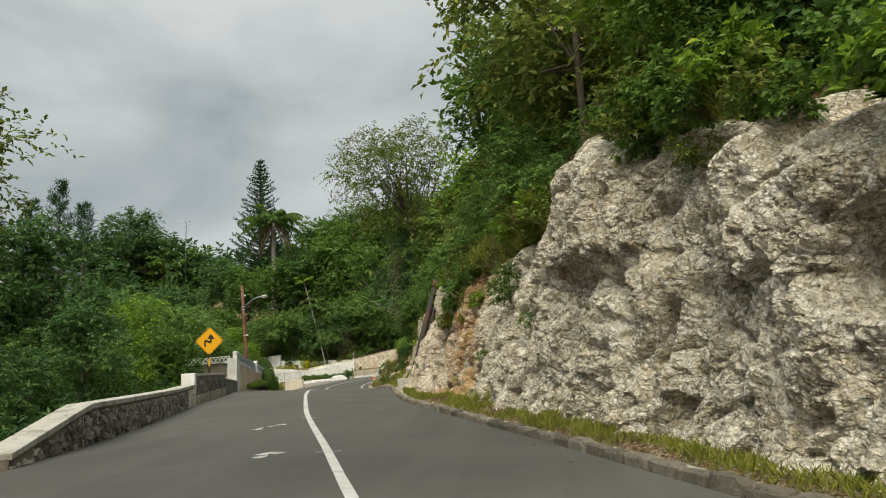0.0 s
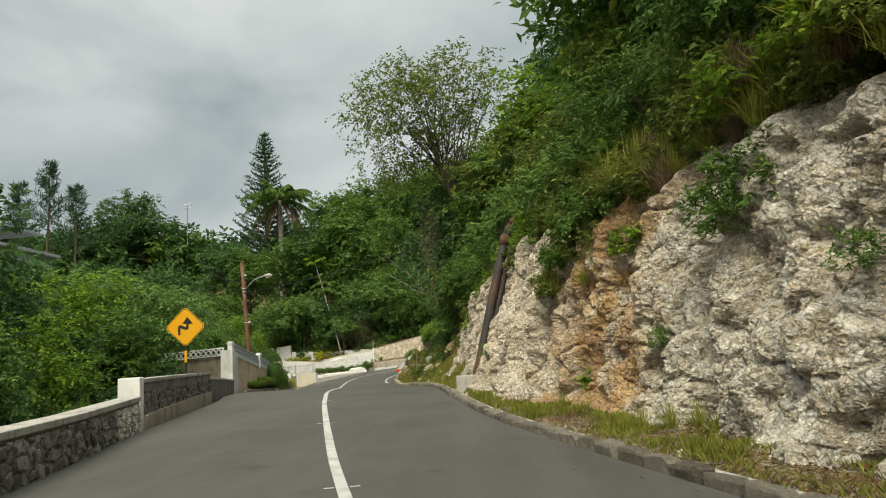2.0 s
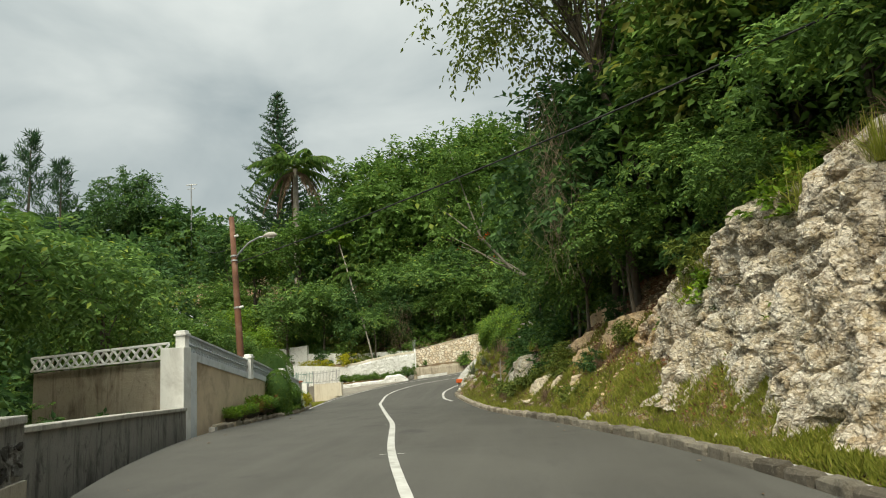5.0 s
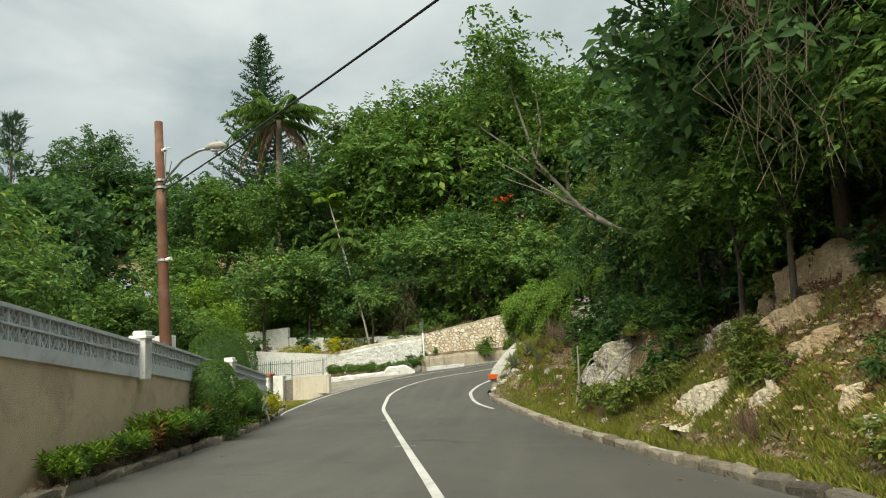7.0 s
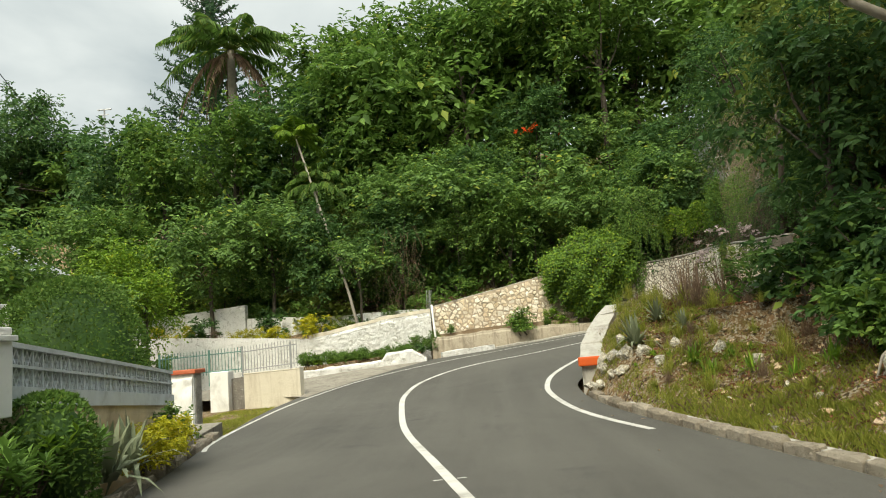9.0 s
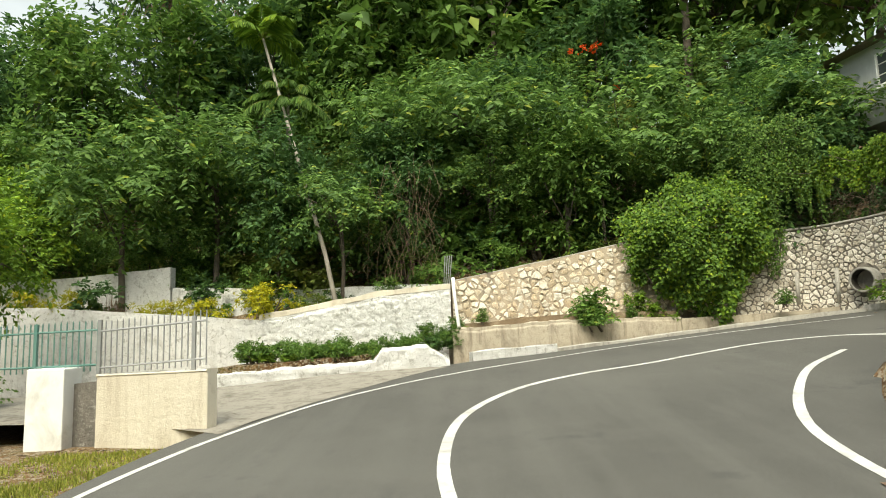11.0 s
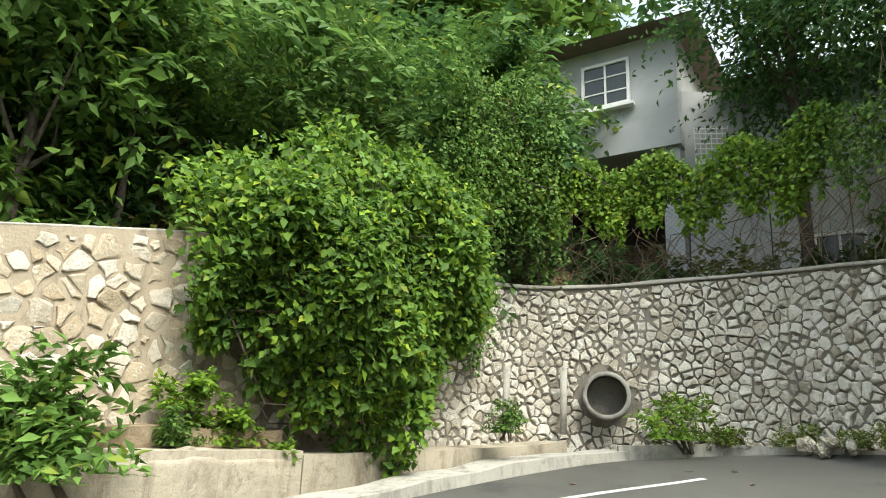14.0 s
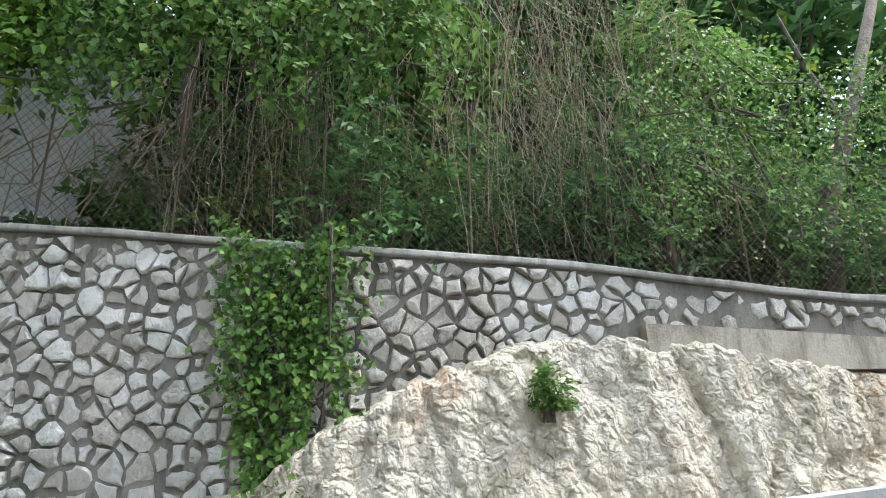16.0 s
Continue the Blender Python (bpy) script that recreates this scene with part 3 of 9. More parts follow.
def nearest(line, X, Y):
    """Distance to a polyline, the side (+ left of it) and z there, for arrays."""
    best = np.full(X.shape, 1e9)
    side, zz, par = np.zeros(X.shape), np.zeros(X.shape), np.zeros(X.shape)
    run = 0.0
    for a, b in zip(line, line[1:]):
        ax, ay, bx, by = a[0], a[1], b[0], b[1]
        dx, dy = bx - ax, by - ay
        n2 = dx * dx + dy * dy
        t = np.clip(((X - ax) * dx + (Y - ay) * dy) / n2, 0, 1)
        d = np.hypot(X - ax - t * dx, Y - ay - t * dy)
        m = d < best
        cr = dx * (Y - ay) - dy * (X - ax)
        best = np.where(m, d, best)
        side = np.where(m, np.sign(cr), side)
        if len(a) > 2:
            zz = np.where(m, a[2] + t * (b[2] - a[2]), zz)
        par = np.where(m, run + t * math.sqrt(n2), par)
        run += math.sqrt(n2)
    return best, side, zz, par


def sstep(a, b, x):
    t = np.clip((x - a) / (b - a), 0, 1)
    return t * t * (3 - 2 * t)


COARSE_L, COARSE_R = EDGE_L[::4] + [EDGE_L[-1]], EDGE_R[::4] + [EDGE_R[-1]]


APEX = max(range(len(EDGE_R)), key=lambda i: EDGE_R[i].y)
LEG_LOW, LEG_HIGH = EDGE_R[APEX - 30:APEX - 2:2], EDGE_R[APEX + 2:]


def in_road(X, Y):
    ring = [(p.x, p.y) for p in STATION_L] + [(p.x, p.y) for p in reversed(STATION_R)]
    hit = np.zeros(X.shape, bool)
    for (ax, ay), (bx, by) in zip(ring, ring[1:] + ring[:1]):
        if ay != by:
            hit ^= ((ay > Y) != (by > Y)) & (X < (bx - ax) * (Y - ay) / (by - ay) + ax)
    return hit


def terrain(X, Y):
    X, Y = np.asarray(X, float), np.asarray(Y, float)
    dl, sl, zl, pl = nearest(COARSE_L, X, Y)
    dr, sr, zr, pr = nearest(COARSE_R, X, Y)
    dw, sw, zw, pw = nearest(WALL_N, X, Y)
    wob = np.sin(X * 0.31 + 1.3) * np.cos(Y * 0.27) * 0.5 + np.sin(X * 0.11 - Y * 0.09) * 0.9
    inside = in_road(X, Y)
    road = np.minimum((zl * dr + zr * dl) / np.maximum(dl + dr, 0.1), np.minimum(zl, zr) + 0.3) - 0.45
    # left of the road: a gully, a levelled garden further on, then hills
    gully = zl - 0.35 - 0.34 * np.clip(dl - 0.9, 0, 16) + 0.42 * np.clip(dl - 26, 0, 75) + wob * sstep(4, 12, dl)
    garden = zl - 0.25 - 0.02 * dl + 0.40 * np.clip(dl - 32, 0, 75) + wob * sstep(25, 40, dl)
    k = sstep(31, 37, Y + 0.0 * X)
    left = gully * (1 - k) + garden * k
    # right of the road: verge, then rock and steep wood
    cliff = 1 - sstep(27, 32, Y)
    low = sstep(41, 47, Y)
    bank = 0.1 + (0.95 - 0.55 * low) * np.clip(dr - 0.75, 0, 2.25) + 0.85 * np.clip(dr - 3.0, 0, 20) + 0.3 * np.clip(dr - 23, 0, 60)
    high = 0.1 + 3.5 * sstep(2.7, 3.5, dr) + 0.85 * np.clip(dr - 3.0, 0, 20) + 0.3 * np.clip(dr - 22, 0, 60)
    nose = sstep(50, 56, Y)
    right = zr + (high * cliff + bank * (1 - cliff)) * (1 - nose) + nose * np.clip(0.1 + 0.28 * (dr - 0.6), 0.08, 0.7) + wob * sstep(3, 9, dr) * 0.5
    # the spit of land inside the bend slopes from the upper leg of the road to the lower one
    d1, _, z1, _ = nearest(LEG_LOW, X, Y)
    d2, _, z2, _ = nearest(LEG_HIGH, X, Y)
    spit = (z1 * d2 + z2 * d1) / np.maximum(d1 + d2, 0.1) + 0.1 + 0.25 * np.minimum(np.minimum(d1, d2), 1.0)
    spit = spit + 0.5 * np.exp(-((X + 5.2) ** 2 + (Y - 56.9) ** 2) / 0.7)
    k2 = sstep(51.5, 54.5, Y) * (1 - sstep(-3.4, -1.5, X))
    right = right * (1 - k2) + spit * k2
    rough = 0.09 * np.sin(X * 2.9 + 1.7 * np.sin(Y * 1.3)) * np.sin(Y * 2.3 + X * 0.7) + 0.05 * np.sin(X * 6.1 + Y * 2.2) * np.sin(Y * 5.3 - X)
    right = right - 0.4 * (1 - sstep(0.12, 0.5, dr)) + rough * sstep(0.5, 1.4, dr)
    z = np.where(sl > 0, left, np.where(sr < 0, right, road))
    z = np.where(inside, road, z)
    # the wooded hill behind the garden walls and round the bend
    front = np.interp(pw, [0, 29, 52, 58, 63, 70, 74, 80, 86], [-1.2, -1.2, -1.9, -2.6, -1.75, -0.6, -0.35, -0.6, -0.9])
    hill = front - 0.12 + 0.5 * np.clip(dw - 0.5, 0, 20) + 0.27 * np.clip(dw - 20, 0, 70) + wob * sstep(3, 9, dw)
    z = np.where(sw > 0, np.where(Y > 57, hill, np.maximum(z, hill)), z)
    far = np.hypot(X, Y - 40)
    z = z * (1 - sstep(260, 900, far)) + 22 * sstep(260, 500, far) * (1 - sstep(500, 1000, far)) - 6 * sstep(600, 1100, far)
    return z


def ground_z(x, y):
    return float(terrain(np.array([x]), np.array([y]))[0])


def axis(lo, near_lo, near_hi, hi, step):
    a = list(np.arange(near_lo, near_hi + 1e-6, step))
    s, v = step, near_hi
    while v < hi:
        s *= 1.16
        v += s
        a.append(v)
    s, v = step, near_lo
    while v > lo:
        s *= 1.16
        v -= s
        a.insert(0, v)
    return np.array(a)


def build_ground():
    xs, ys = axis(-1800, -26, 10, 1800, 0.45), axis(-1800, -8, 84, 1900, 0.45)
    X, Y = np.meshgrid(xs, ys)
    Z = terrain(X, Y)
    n, m = len(xs), len(ys)
    co = np.stack([X, Y, Z], -1).reshape(-1, 3)
    i = (np.arange(m - 1)[:, None] * n + np.arange(n - 1)[None]).ravel()
    faces = np.stack([i, i + 1, i + n + 1, i + n], -1)
    ob = part("ground", (co.tolist(), faces.tolist()), GROUND)
    tagged(smooth(ob), "brown soil and leaf litter sloping up into woods", "ground", kind="structure")


build_ground()


def strip(name, line_a, line_b, mat, lift=0.0, steps=1):
    """A sheet between two lines cut into the same number of even pieces."""
    verts, faces = [], []
    n = max(len(line_a), len(line_b))
    la, lb = poly_len(line_a), poly_len(line_b)
    for i in range(n):
        a, b = poly_at(line_a, la * i / (n - 1))[0], poly_at(line_b, lb * i / (n - 1))[0]
        for k in range(steps + 1):
            p = a.lerp(b, k / steps)
            verts.append((p.x, p.y, p.z + lift))
    w = steps + 1
    for i in range(n - 1):
        for k in range(steps):
            faces.append((i * w + k, i * w + k + 1, (i + 1) * w + k + 1, (i + 1) * w + k))
    return smooth(part(name, (verts, faces), mat))


def build_road():
    verts, faces, w = [], [], 10
    for a, b in zip(STATION_L, STATION_R):
        for k in range(w + 1):
            verts.append(tuple(a.lerp(b, k / w)))
    for i in range(len(STATION_L) - 1):
        for k in range(w):
            faces.append((i * (w + 1) + k, i * (w + 1) + k + 1, (i + 1) * (w + 1) + k + 1, (i + 1) * (w + 1) + k))
    return tagged(smooth(part("road", (verts, faces), ASPHALT)), "worn dark grey asphalt road with faint patches", "road", kind="structure")


ROAD = build_road()


def line_mesh(line, width, lift=0.005, a=0.0, b=None, gaps=()):
    """A painted band along part of a line."""
    total = poly_len(line)
    b = total if b is None else b
    n = max(2, int((b - a) / 0.35))
    verts, faces = [], []
    for i in range(n + 1):
        s = a + (b - a) * i / n
        p, d = poly_at(line, s)
        q = Vector((-d.y, d.x, 0)).normalized() * (width / 2) * (1 + 0.06 * NOZ((s * 3, 0.3, 1)))
        hit = [ROAD_AT(p.x + k * q.x, p.y + k * q.y, p.z) + lift for k in (1, -1)]
        verts += [(p.x + q.x, p.y + q.y, hit[0]), (p.x - q.x, p.y - q.y, hit[1])]
    faces = [(2 * i, 2 * i + 1, 2 * i + 3, 2 * i + 2) for i in range(n)]
    return verts, faces


def make_road_lookup():
    from mathutils.bvhtree import BVHTree
    me = ROAD.data
    tree = BVHTree.FromPolygons([v.co[:] for v in me.vertices], [tuple(p.vertices) for p in me.polygons])

    def at(x, y, z):
        hit = tree.ray_cast(Vector((x, y, 20)), Vector((0, 0, -1)))
        return hit[0].z if hit[0] is not None else z
    return at


ROAD_AT = make_road_lookup()


def build_lines():
    tagged(part("centre_line", line_mesh(CENTRE, 0.12), LINE), "continuous white painted centre line", "road marking", kind="structure")
    tagged(part("edge_line", line_mesh(OUTER_LINE, 0.085), LINE), "thin white painted line along the outer kerb", "road marking", kind="structure")
    tagged(part("edge_line", line_mesh(INNER_LINE, 0.115), LINE), "white painted edge line round the inside of the bend", "road marking", kind="structure")
    # short cross ticks that flank the centre line
    s = 5.35
    while s < 60:
        p, d = poly_at(CENTRE, s)
        q = Vector((-d.y, d.x, 0)).normalized()
        for sgn in (1, -1):
            c = p + q * 0.125 * sgn
            vs = []
            for u, v in ((-0.05, -0.022), (0.05, -0.022), (0.05, 0.022), (-0.05, 0.022)):
                r = c + q * u + d * v
                vs.append((r.x, r.y, ROAD_AT(r.x, r.y, r.z) + 0.006))
            tagged(part("road_tick", (vs, [(0, 1, 2, 3)]), LINE), "small white painted tick beside the centre line", "road marking", "road ticks", "structure")
        s += 6.1
    # scraped remains of old paint in the left lane
    rng = random.Random(4)
    for x, y, n in ((0.34, 6.64, 7), (-0.97, 10.2, 5), (-0.85, 10.95, 4)):
        verts, faces = [], []
        for k in range(n):
            cx, cy = x + rng.uniform(-0.12, 0.12), y + rng.uniform(-0.25, 0.25)
            w, h, r = rng.uniform(0.02, 0.06), rng.uniform(0.05, 0.14), rng.uniform(-0.7, 0.2)
            o = len(verts)
            for u, v in ((-1, -1), (1, -0.7), (0.8, 1), (-0.7, 0.8)):
                px, py = cx + u * w * math.cos(r) - v * h * math.sin(r), cy + u * w * math.sin(r) + v * h * math.cos(r)
                verts.append((px, py, ROAD_AT(px, py, -4.3) + 0.006))
            faces.append((o, o + 1, o + 2, o + 3))
        tagged(part("paint_remnant", (verts, faces), LINE), "worn patches of old white road paint", "road marking", kind="structure")


build_lines()


# ---- the cut rock face beside the road ----
def offset_line(line, dist):
    out = []
    for i, p in enumerate(line):
        d = (Vector(line[min(i + 1, len(line) - 1)]) - Vector(line[max(i - 1, 0)])).normalized()
        out.append(Vector(p) + Vector((d.y, -d.x, 0)) * dist)
    return out


def clast(s, z, f, seed, tilt=0.5):
    """Broken stones of the breccia: every cell has a height and a slant of its own and a sharp joint round it."""
    dist, pts = noise.voronoi(Vector((s * f, z * f, seed)))
    p = pts[0]
    r = noise.cell_vector(p * 7.3)
    gap = min(1.0, (dist[1] - dist[0]) * 7.0)
    return 0.5 * r.x + tilt * (r.y * (s * f - p.x) + r.z * (z * f - p.y)) - 0.75 * (1 - gap)


def rock_face(name, base, tops, mat, du=0.09, dv=0.09, amp=0.42, lean=0.12, seed=0.0, label="", block=1.0):
    """A rough rock wall over a base line; tops: (share of length, height)."""
    L = poly_len(base)
    nu = int(L / du)
    hmax = max(h for _, h in tops)
    nv = int(hmax / dv) + 4
    ts, hs = [t for t, _ in tops], [h for _, h in tops]
    verts, faces = [], []
    for i in range(nu + 1):
        s = L * i / nu
        p, d = poly_at(base, s)
        out = Vector((-d.y, d.x, 0)).normalized()
        h = float(np.interp(i / nu, ts, hs)) * (1 + 0.07 * NOZ((s * 0.9 + seed, 7.1, 0)) + 0.05 * NOZ((s * 3.1, seed, 2)))
        for j in range(nv + 1):
            v = j / nv
            zz = v * h
            # buttresses and gullies stand upright, cracks cut deep between them
            big = noise.fractal(Vector((s * 0.55 + seed, zz * 0.22, 3.3)), 1.0, 2.1, 3)
            warp = 0.35 * NOZ((s * 0.9, zz * 0.9, seed + 4))
            crack = abs(NOZ((s * 0.85 + warp + seed, zz * 0.2, 9.4)))
            crack2 = abs(NOZ((s * 0.5 + seed, zz * 1.1 + warp, 15.1)))
            n3 = NOZ((s * 9.3, zz * 7.4, seed + 2.2))
            flute = NOZ((s * 4.5 + 2 * warp + seed, zz * 0.6, 40.0))
            push = amp * 0.8 * big - 0.5 * amp * max(0.0, 1 - crack / 0.13) - 0.22 * amp * max(0.0, 1 - crack2 / 0.07) + 0.3 * amp * flute
            push += 0.13 * block * clast(s * 1.3 + warp, zz * 0.7, 1.6, seed) + 0.075 * block * clast(s + 0.5 * warp, zz * 0.7, 4.4, seed + 5) + 0.03 * block * clast(s, zz, 9.5, seed + 8, 0.9) + 0.015 * n3
            top = max(0.0, v - 0.86) / 0.14
            back = lean * v * h + 0.9 * top * top
            foot = 0.28 * max(0.0, 1 - v * 7) ** 2
            verts.append((p.x + out.x * (push - back + foot), p.y + out.y * (push - back + foot), p.z - 0.25 + v * (h + 0.25) + 0.06 * n3))
    w = nv + 1
    for i in range(nu):
        for j in range(nv):
            faces.append((i * w + j, (i + 1) * w + j, (i + 1) * w + j + 1, i * w + j + 1))
    ob = part(name, (verts, faces), mat)
    tagged(ob, label, "rock face", kind="structure")
    return ob


# the cutting: along y, its foot (x, z), the lean of its face and its height
CUT_Y = (-8, 0, 3, 5.5, 7.6, 9, 10.4, 11.0, 11.5, 13.5, 16, 18, 19.5, 21, 22.5, 24, 25.6, 27, 29, 31, 33, 35, 36.6)
CUT_X = (8.2, 7.1, 6.3, 5.7, 5.15, 4.8, 4.42, 4.28, 4.15, 3.7, 3.15, 2.5, 1.9, 1.1, 0.75, 0.55, 0.5, 0.2, -0.2, -0.48, -0.68, -0.89, -0.99)
CUT_Z = (-4.9, -4.55, -4.48, -4.44, -4.4, -4.36, -4.32, -4.3, -4.29, -4.22, -4.17, -4.12, -4.1, -4.06, -4.02, -4.0, -3.97, -3.95, -3.75, -3.6, -3.45, -3.5, -3.5)
CUT_LEAN = (0.2, 0.2, 0.2, 0.2, 0.2, 0.2, 0.2, 0.21, 0.22, 0.2, 0.2, 0.2, 0.26, 0.37, 0.37, 0.35, 0.33, 0.33, 0.35, 0.35, 0.3, 0.25, 0.25)
CUT_TOP = (3.0, 2.7, 3.0, 3.85, 4.4, 4.85, 5.15, 4.9, 3.7, 4.05, 3.9, 3.9, 3.9, 4.05, 4.1, 3.95, 3.85, 4.0, 3.8, 3.4, 2.65, 2.25, 1.5)


def cut_x(y, z):
    """Where the face of the cutting stands at a height."""
    return float(np.interp(y, CUT_Y, CUT_X) + np.interp(y, CUT_Y, CUT_LEAN) * (z - np.interp(y, CUT_Y, CUT_Z)))


def rock_cutting():
    """The roadside cutting: upright buttresses of breccia, split by cracks, with ledges, pits and an overhung block."""
    du, dv = 0.036, 0.036
    y0, y1 = CUT_Y[0] + 6.0, CUT_Y[-1]
    ny, nv = int((y1 - y0) * 1.04 / du), int(5.3 / dv)
    verts = []
    for i in range(ny + 1):
        y = y0 + (y1 - y0) * i / ny
        x, zb, le, h = (float(np.interp(y, CUT_Y, c)) for c in (CUT_X, CUT_Z, CUT_LEAN, CUT_TOP))
        h *= 1 + 0.05 * NOZ((y * 0.9, 7.1, 0)) + 0.035 * NOZ((y * 3.1, 0.4, 2))
        fresh = float(np.interp(y, (18.5, 20, 25, 27), (0, 1, 1, 0.4)))
        for j in range(nv + 1):
            v = j / nv
            zz = v * h
            warp = 0.3 * NOZ((y * 0.8, zz * 0.8, 4)) + 0.12 * NOZ((y * 2.6, zz * 2.6, 8))
            big = noise.fractal(Vector((y * 0.5, zz * 0.25, 3.3)), 1.0, 2.1, 3)
            mid = noise.fractal(Vector((y * 1.5 + warp, zz * 0.9, 6.1)), 0.9, 2.0, 3)
            crack = abs(NOZ((y * 0.75 + warp, zz * 0.16 + 0.2 * warp, 9.4)))
            ledge = abs(NOZ((y * 0.35, zz * 0.85 + 0.7 * warp, 15.1)))
            rough = 0.55 + 0.45 * NOZ((y * 0.7, zz * 0.7, 21.0))
            flute = NOZ((y * 5.5 + 2 * warp, zz * 0.7, 40.0))
            push = 0.46 * big + 0.2 * mid - 0.45 * max(0.0, 1 - crack / 0.13) ** 1.5 - 0.05 * max(0.0, 1 - ledge / 0.06) + 0.07 * flute
            push += 0.15 * clast(y + warp, zz * 0.8, 1.5, 3.0) + 0.095 * rough * clast(y + 0.5 * warp, zz * 0.85, 4.2, 5.0)
            push += 0.03 * (1.1 - 0.4 * fresh) * clast(y, zz * 0.85, 9.0, 7.0, 0.9) + 0.016 * NOZ((y * 24, zz * 20, 1.0))
            pit = NOZ((y * 2.1 + warp, zz * 2.4, 31.0))
            push -= 0.9 * max(0.0, pit - 0.3) * (1 - 0.6 * fresh)
            # the overhung block, the hollow under it and the rusty cave
            over = min(1.0, max(0.0, (y - 7.4) * 2.5)) * min(1.0, max(0.0, (11.15 - y) * 4)) * min(1.0, max(0.0, (zz - 2.75 + 0.35 * mid) * 6))
            under = min(1.0, max(0.0, (y - 8.0) * 2)) * min(1.0, max(0.0, (11.0 - y) * 2)) * max(0.0, 1 - abs(zz - 2.45 + 0.3 * mid) * 2.6)
            shelf = min(1.0, max(0.0, (y - 4.2) * 2)) * min(1.0, max(0.0, (7.6 - y) * 2)) * min(1.0, max(0.0, (zz - 1.9 + 0.5 * mid) * 8))
            cave = max(0.0, 1 - math.hypot((y - 3.3) / 0.75, (zz - 1.85) / 0.5))
            push += 0.3 * over - 0.3 * under + 0.16 * shelf - 0.8 * min(1.0, 2 * cave)
            top = max(0.0, v - 0.86) / 0.14
            foot = 0.3 * max(0.0, 1 - v * 6) ** 2 * (1 + 0.6 * NOZ((y * 1.7, 2.2, 5)))
            verts.append((x - push + foot * -1 + le * zz + 1.0 * top * top, y + 0.05 * NOZ((y * 5, zz * 5, 12)) - 0.25 * push, zb - 0.25 + v * (h + 0.25) + 0.05 * NOZ((y * 7, zz * 7, 2)) + 0.3 * top * mid))
    w = nv + 1
    faces = [(i * w + j, i * w + j + 1, (i + 1) * w + j + 1, (i + 1) * w + j) for i in range(ny) for j in range(nv)]
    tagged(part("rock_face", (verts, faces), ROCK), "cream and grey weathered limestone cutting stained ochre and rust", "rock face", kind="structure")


rock_cutting()


def outcrop(x, y, rz, length, height, seed, lean=0.25, mat=ROCK):
    """A short ledge of broken rock showing through the bank."""
    a = radians(rz)
    d = Vector((math.cos(a), math.sin(a), 0)) * length / 2
    c = Vector((x, y, ground_z(x, y) - 0.2))
    mid = Vector((d.y, -d.x, 0)).normalized() * -0.12
    rock_face("rock_outcrop", [c - d, c + mid, c + d], [(0, 0.2), (0.18, 0.8 * height + 0.2), (0.4, 1.4 * height + 0.25), (0.62, height + 0.25), (0.8, 0.8 * height + 0.2), (1, 0.15)], mat, 0.04, 0.04, 0.42, lean, seed, "broken cream and rust limestone showing in the grassy bank", 0.5)


for k, (x, y, rz, length, height, mat) in enumerate(((-1.0, 42.0, 106, 3.2, 0.55, RUST_ROCK), (-2.75, 41.6, 115, 1.7, 0.22, FRESH_ROCK), (-1.8, 44.4, 105, 1.7, 0.4, ROCK), (-2.45, 40.3, 150, 1.1, 0.2, FRESH_ROCK), (-0.7, 38.4, 106, 3.2, 0.35, RUST_ROCK), (-3.6, 48.7, 108, 2.3, 0.82, ROCK), (-1.75, 40.2, 120, 1.6, 0.22, RUST_ROCK), (-2.0, 42.9, 118, 1.3, 0.25, FRESH_ROCK), (-2.1, 38.75, 100, 0.6, 0.2, FRESH_ROCK), (-1.5, 41.4, 112, 1.5, 0.3, RUST_ROCK))):
    outcrop(x, y, rz, length, height, 61.0 + 7 * k, 0.16 if k != 5 else 0.1, mat)

# ---- walls ----
def wall_solid(name, line, zb, zt, thick, mat, parent=None, cap=None, cap_h=0.06, over=0.04, side=1, label="", step=0.4, rough=0.0, cap_name="coping"):
    """A wall along a plan line; its road face lies on the line and the body goes to the far side. zb, zt: heights along it, one for each point of the line."""
    L = poly_len(line)
    n = max(1, int(L / step))
    seg = [0.0]
    for a, b in zip(line, line[1:]):
        seg.append(seg[-1] + (Vector(b) - Vector(a)).length)

    def body(inner, outer, lo, hi, bend=0.0):
        verts, faces = [], []
        for i in range(n + 1):
            s = L * i / n
            p, d = poly_at([Vector((*q[:2], 0)) for q in line], s)
            q = Vector((-d.y, d.x, 0)) * side
            a, b = float(np.interp(s, seg, lo)), float(np.interp(s, seg, hi))
            w = rough * NOZ((p.x * 2.1, p.y * 2.1, 0.7))
            b += rough * 0.7 * NOZ((p.x * 1.3, p.y * 1.3, 4.2))
            for k, (o, z) in enumerate(((inner + w, a), (inner + w * 1.4, b), (outer, b + w * 0.5), (outer, a))):
                verts.append((p.x + q.x * o, p.y + q.y * o, z))
        for i in range(n):
            for k in range(4):
                k2 = (k + 1) % 4
                faces.append((i * 4 + k, i * 4 + k2, (i + 1) * 4 + k2, (i + 1) * 4 + k) if side < 0 else (i * 4 + k, (i + 1) * 4 + k, (i + 1) * 4 + k2, i * 4 + k2))
        faces += [(0, 1, 2, 3), tuple(n * 4 + k for k in (3, 2, 1, 0))]
        return verts, faces
    ob = part(name, body(0, thick, zb, zt), mat, parent)
    if label:
        ob["label"] = label
    if cap:
        c = part(cap_name, body(-over, thick + over, [z + 0.002 for z in zt], [z + cap_h for z in zt]), cap, ob if parent is None else parent)
        bev = c.modifiers.new("edge", "BEVEL")
        bev.width, bev.segments, bev.limit_method = 0.012, 2, "ANGLE"
    return ob


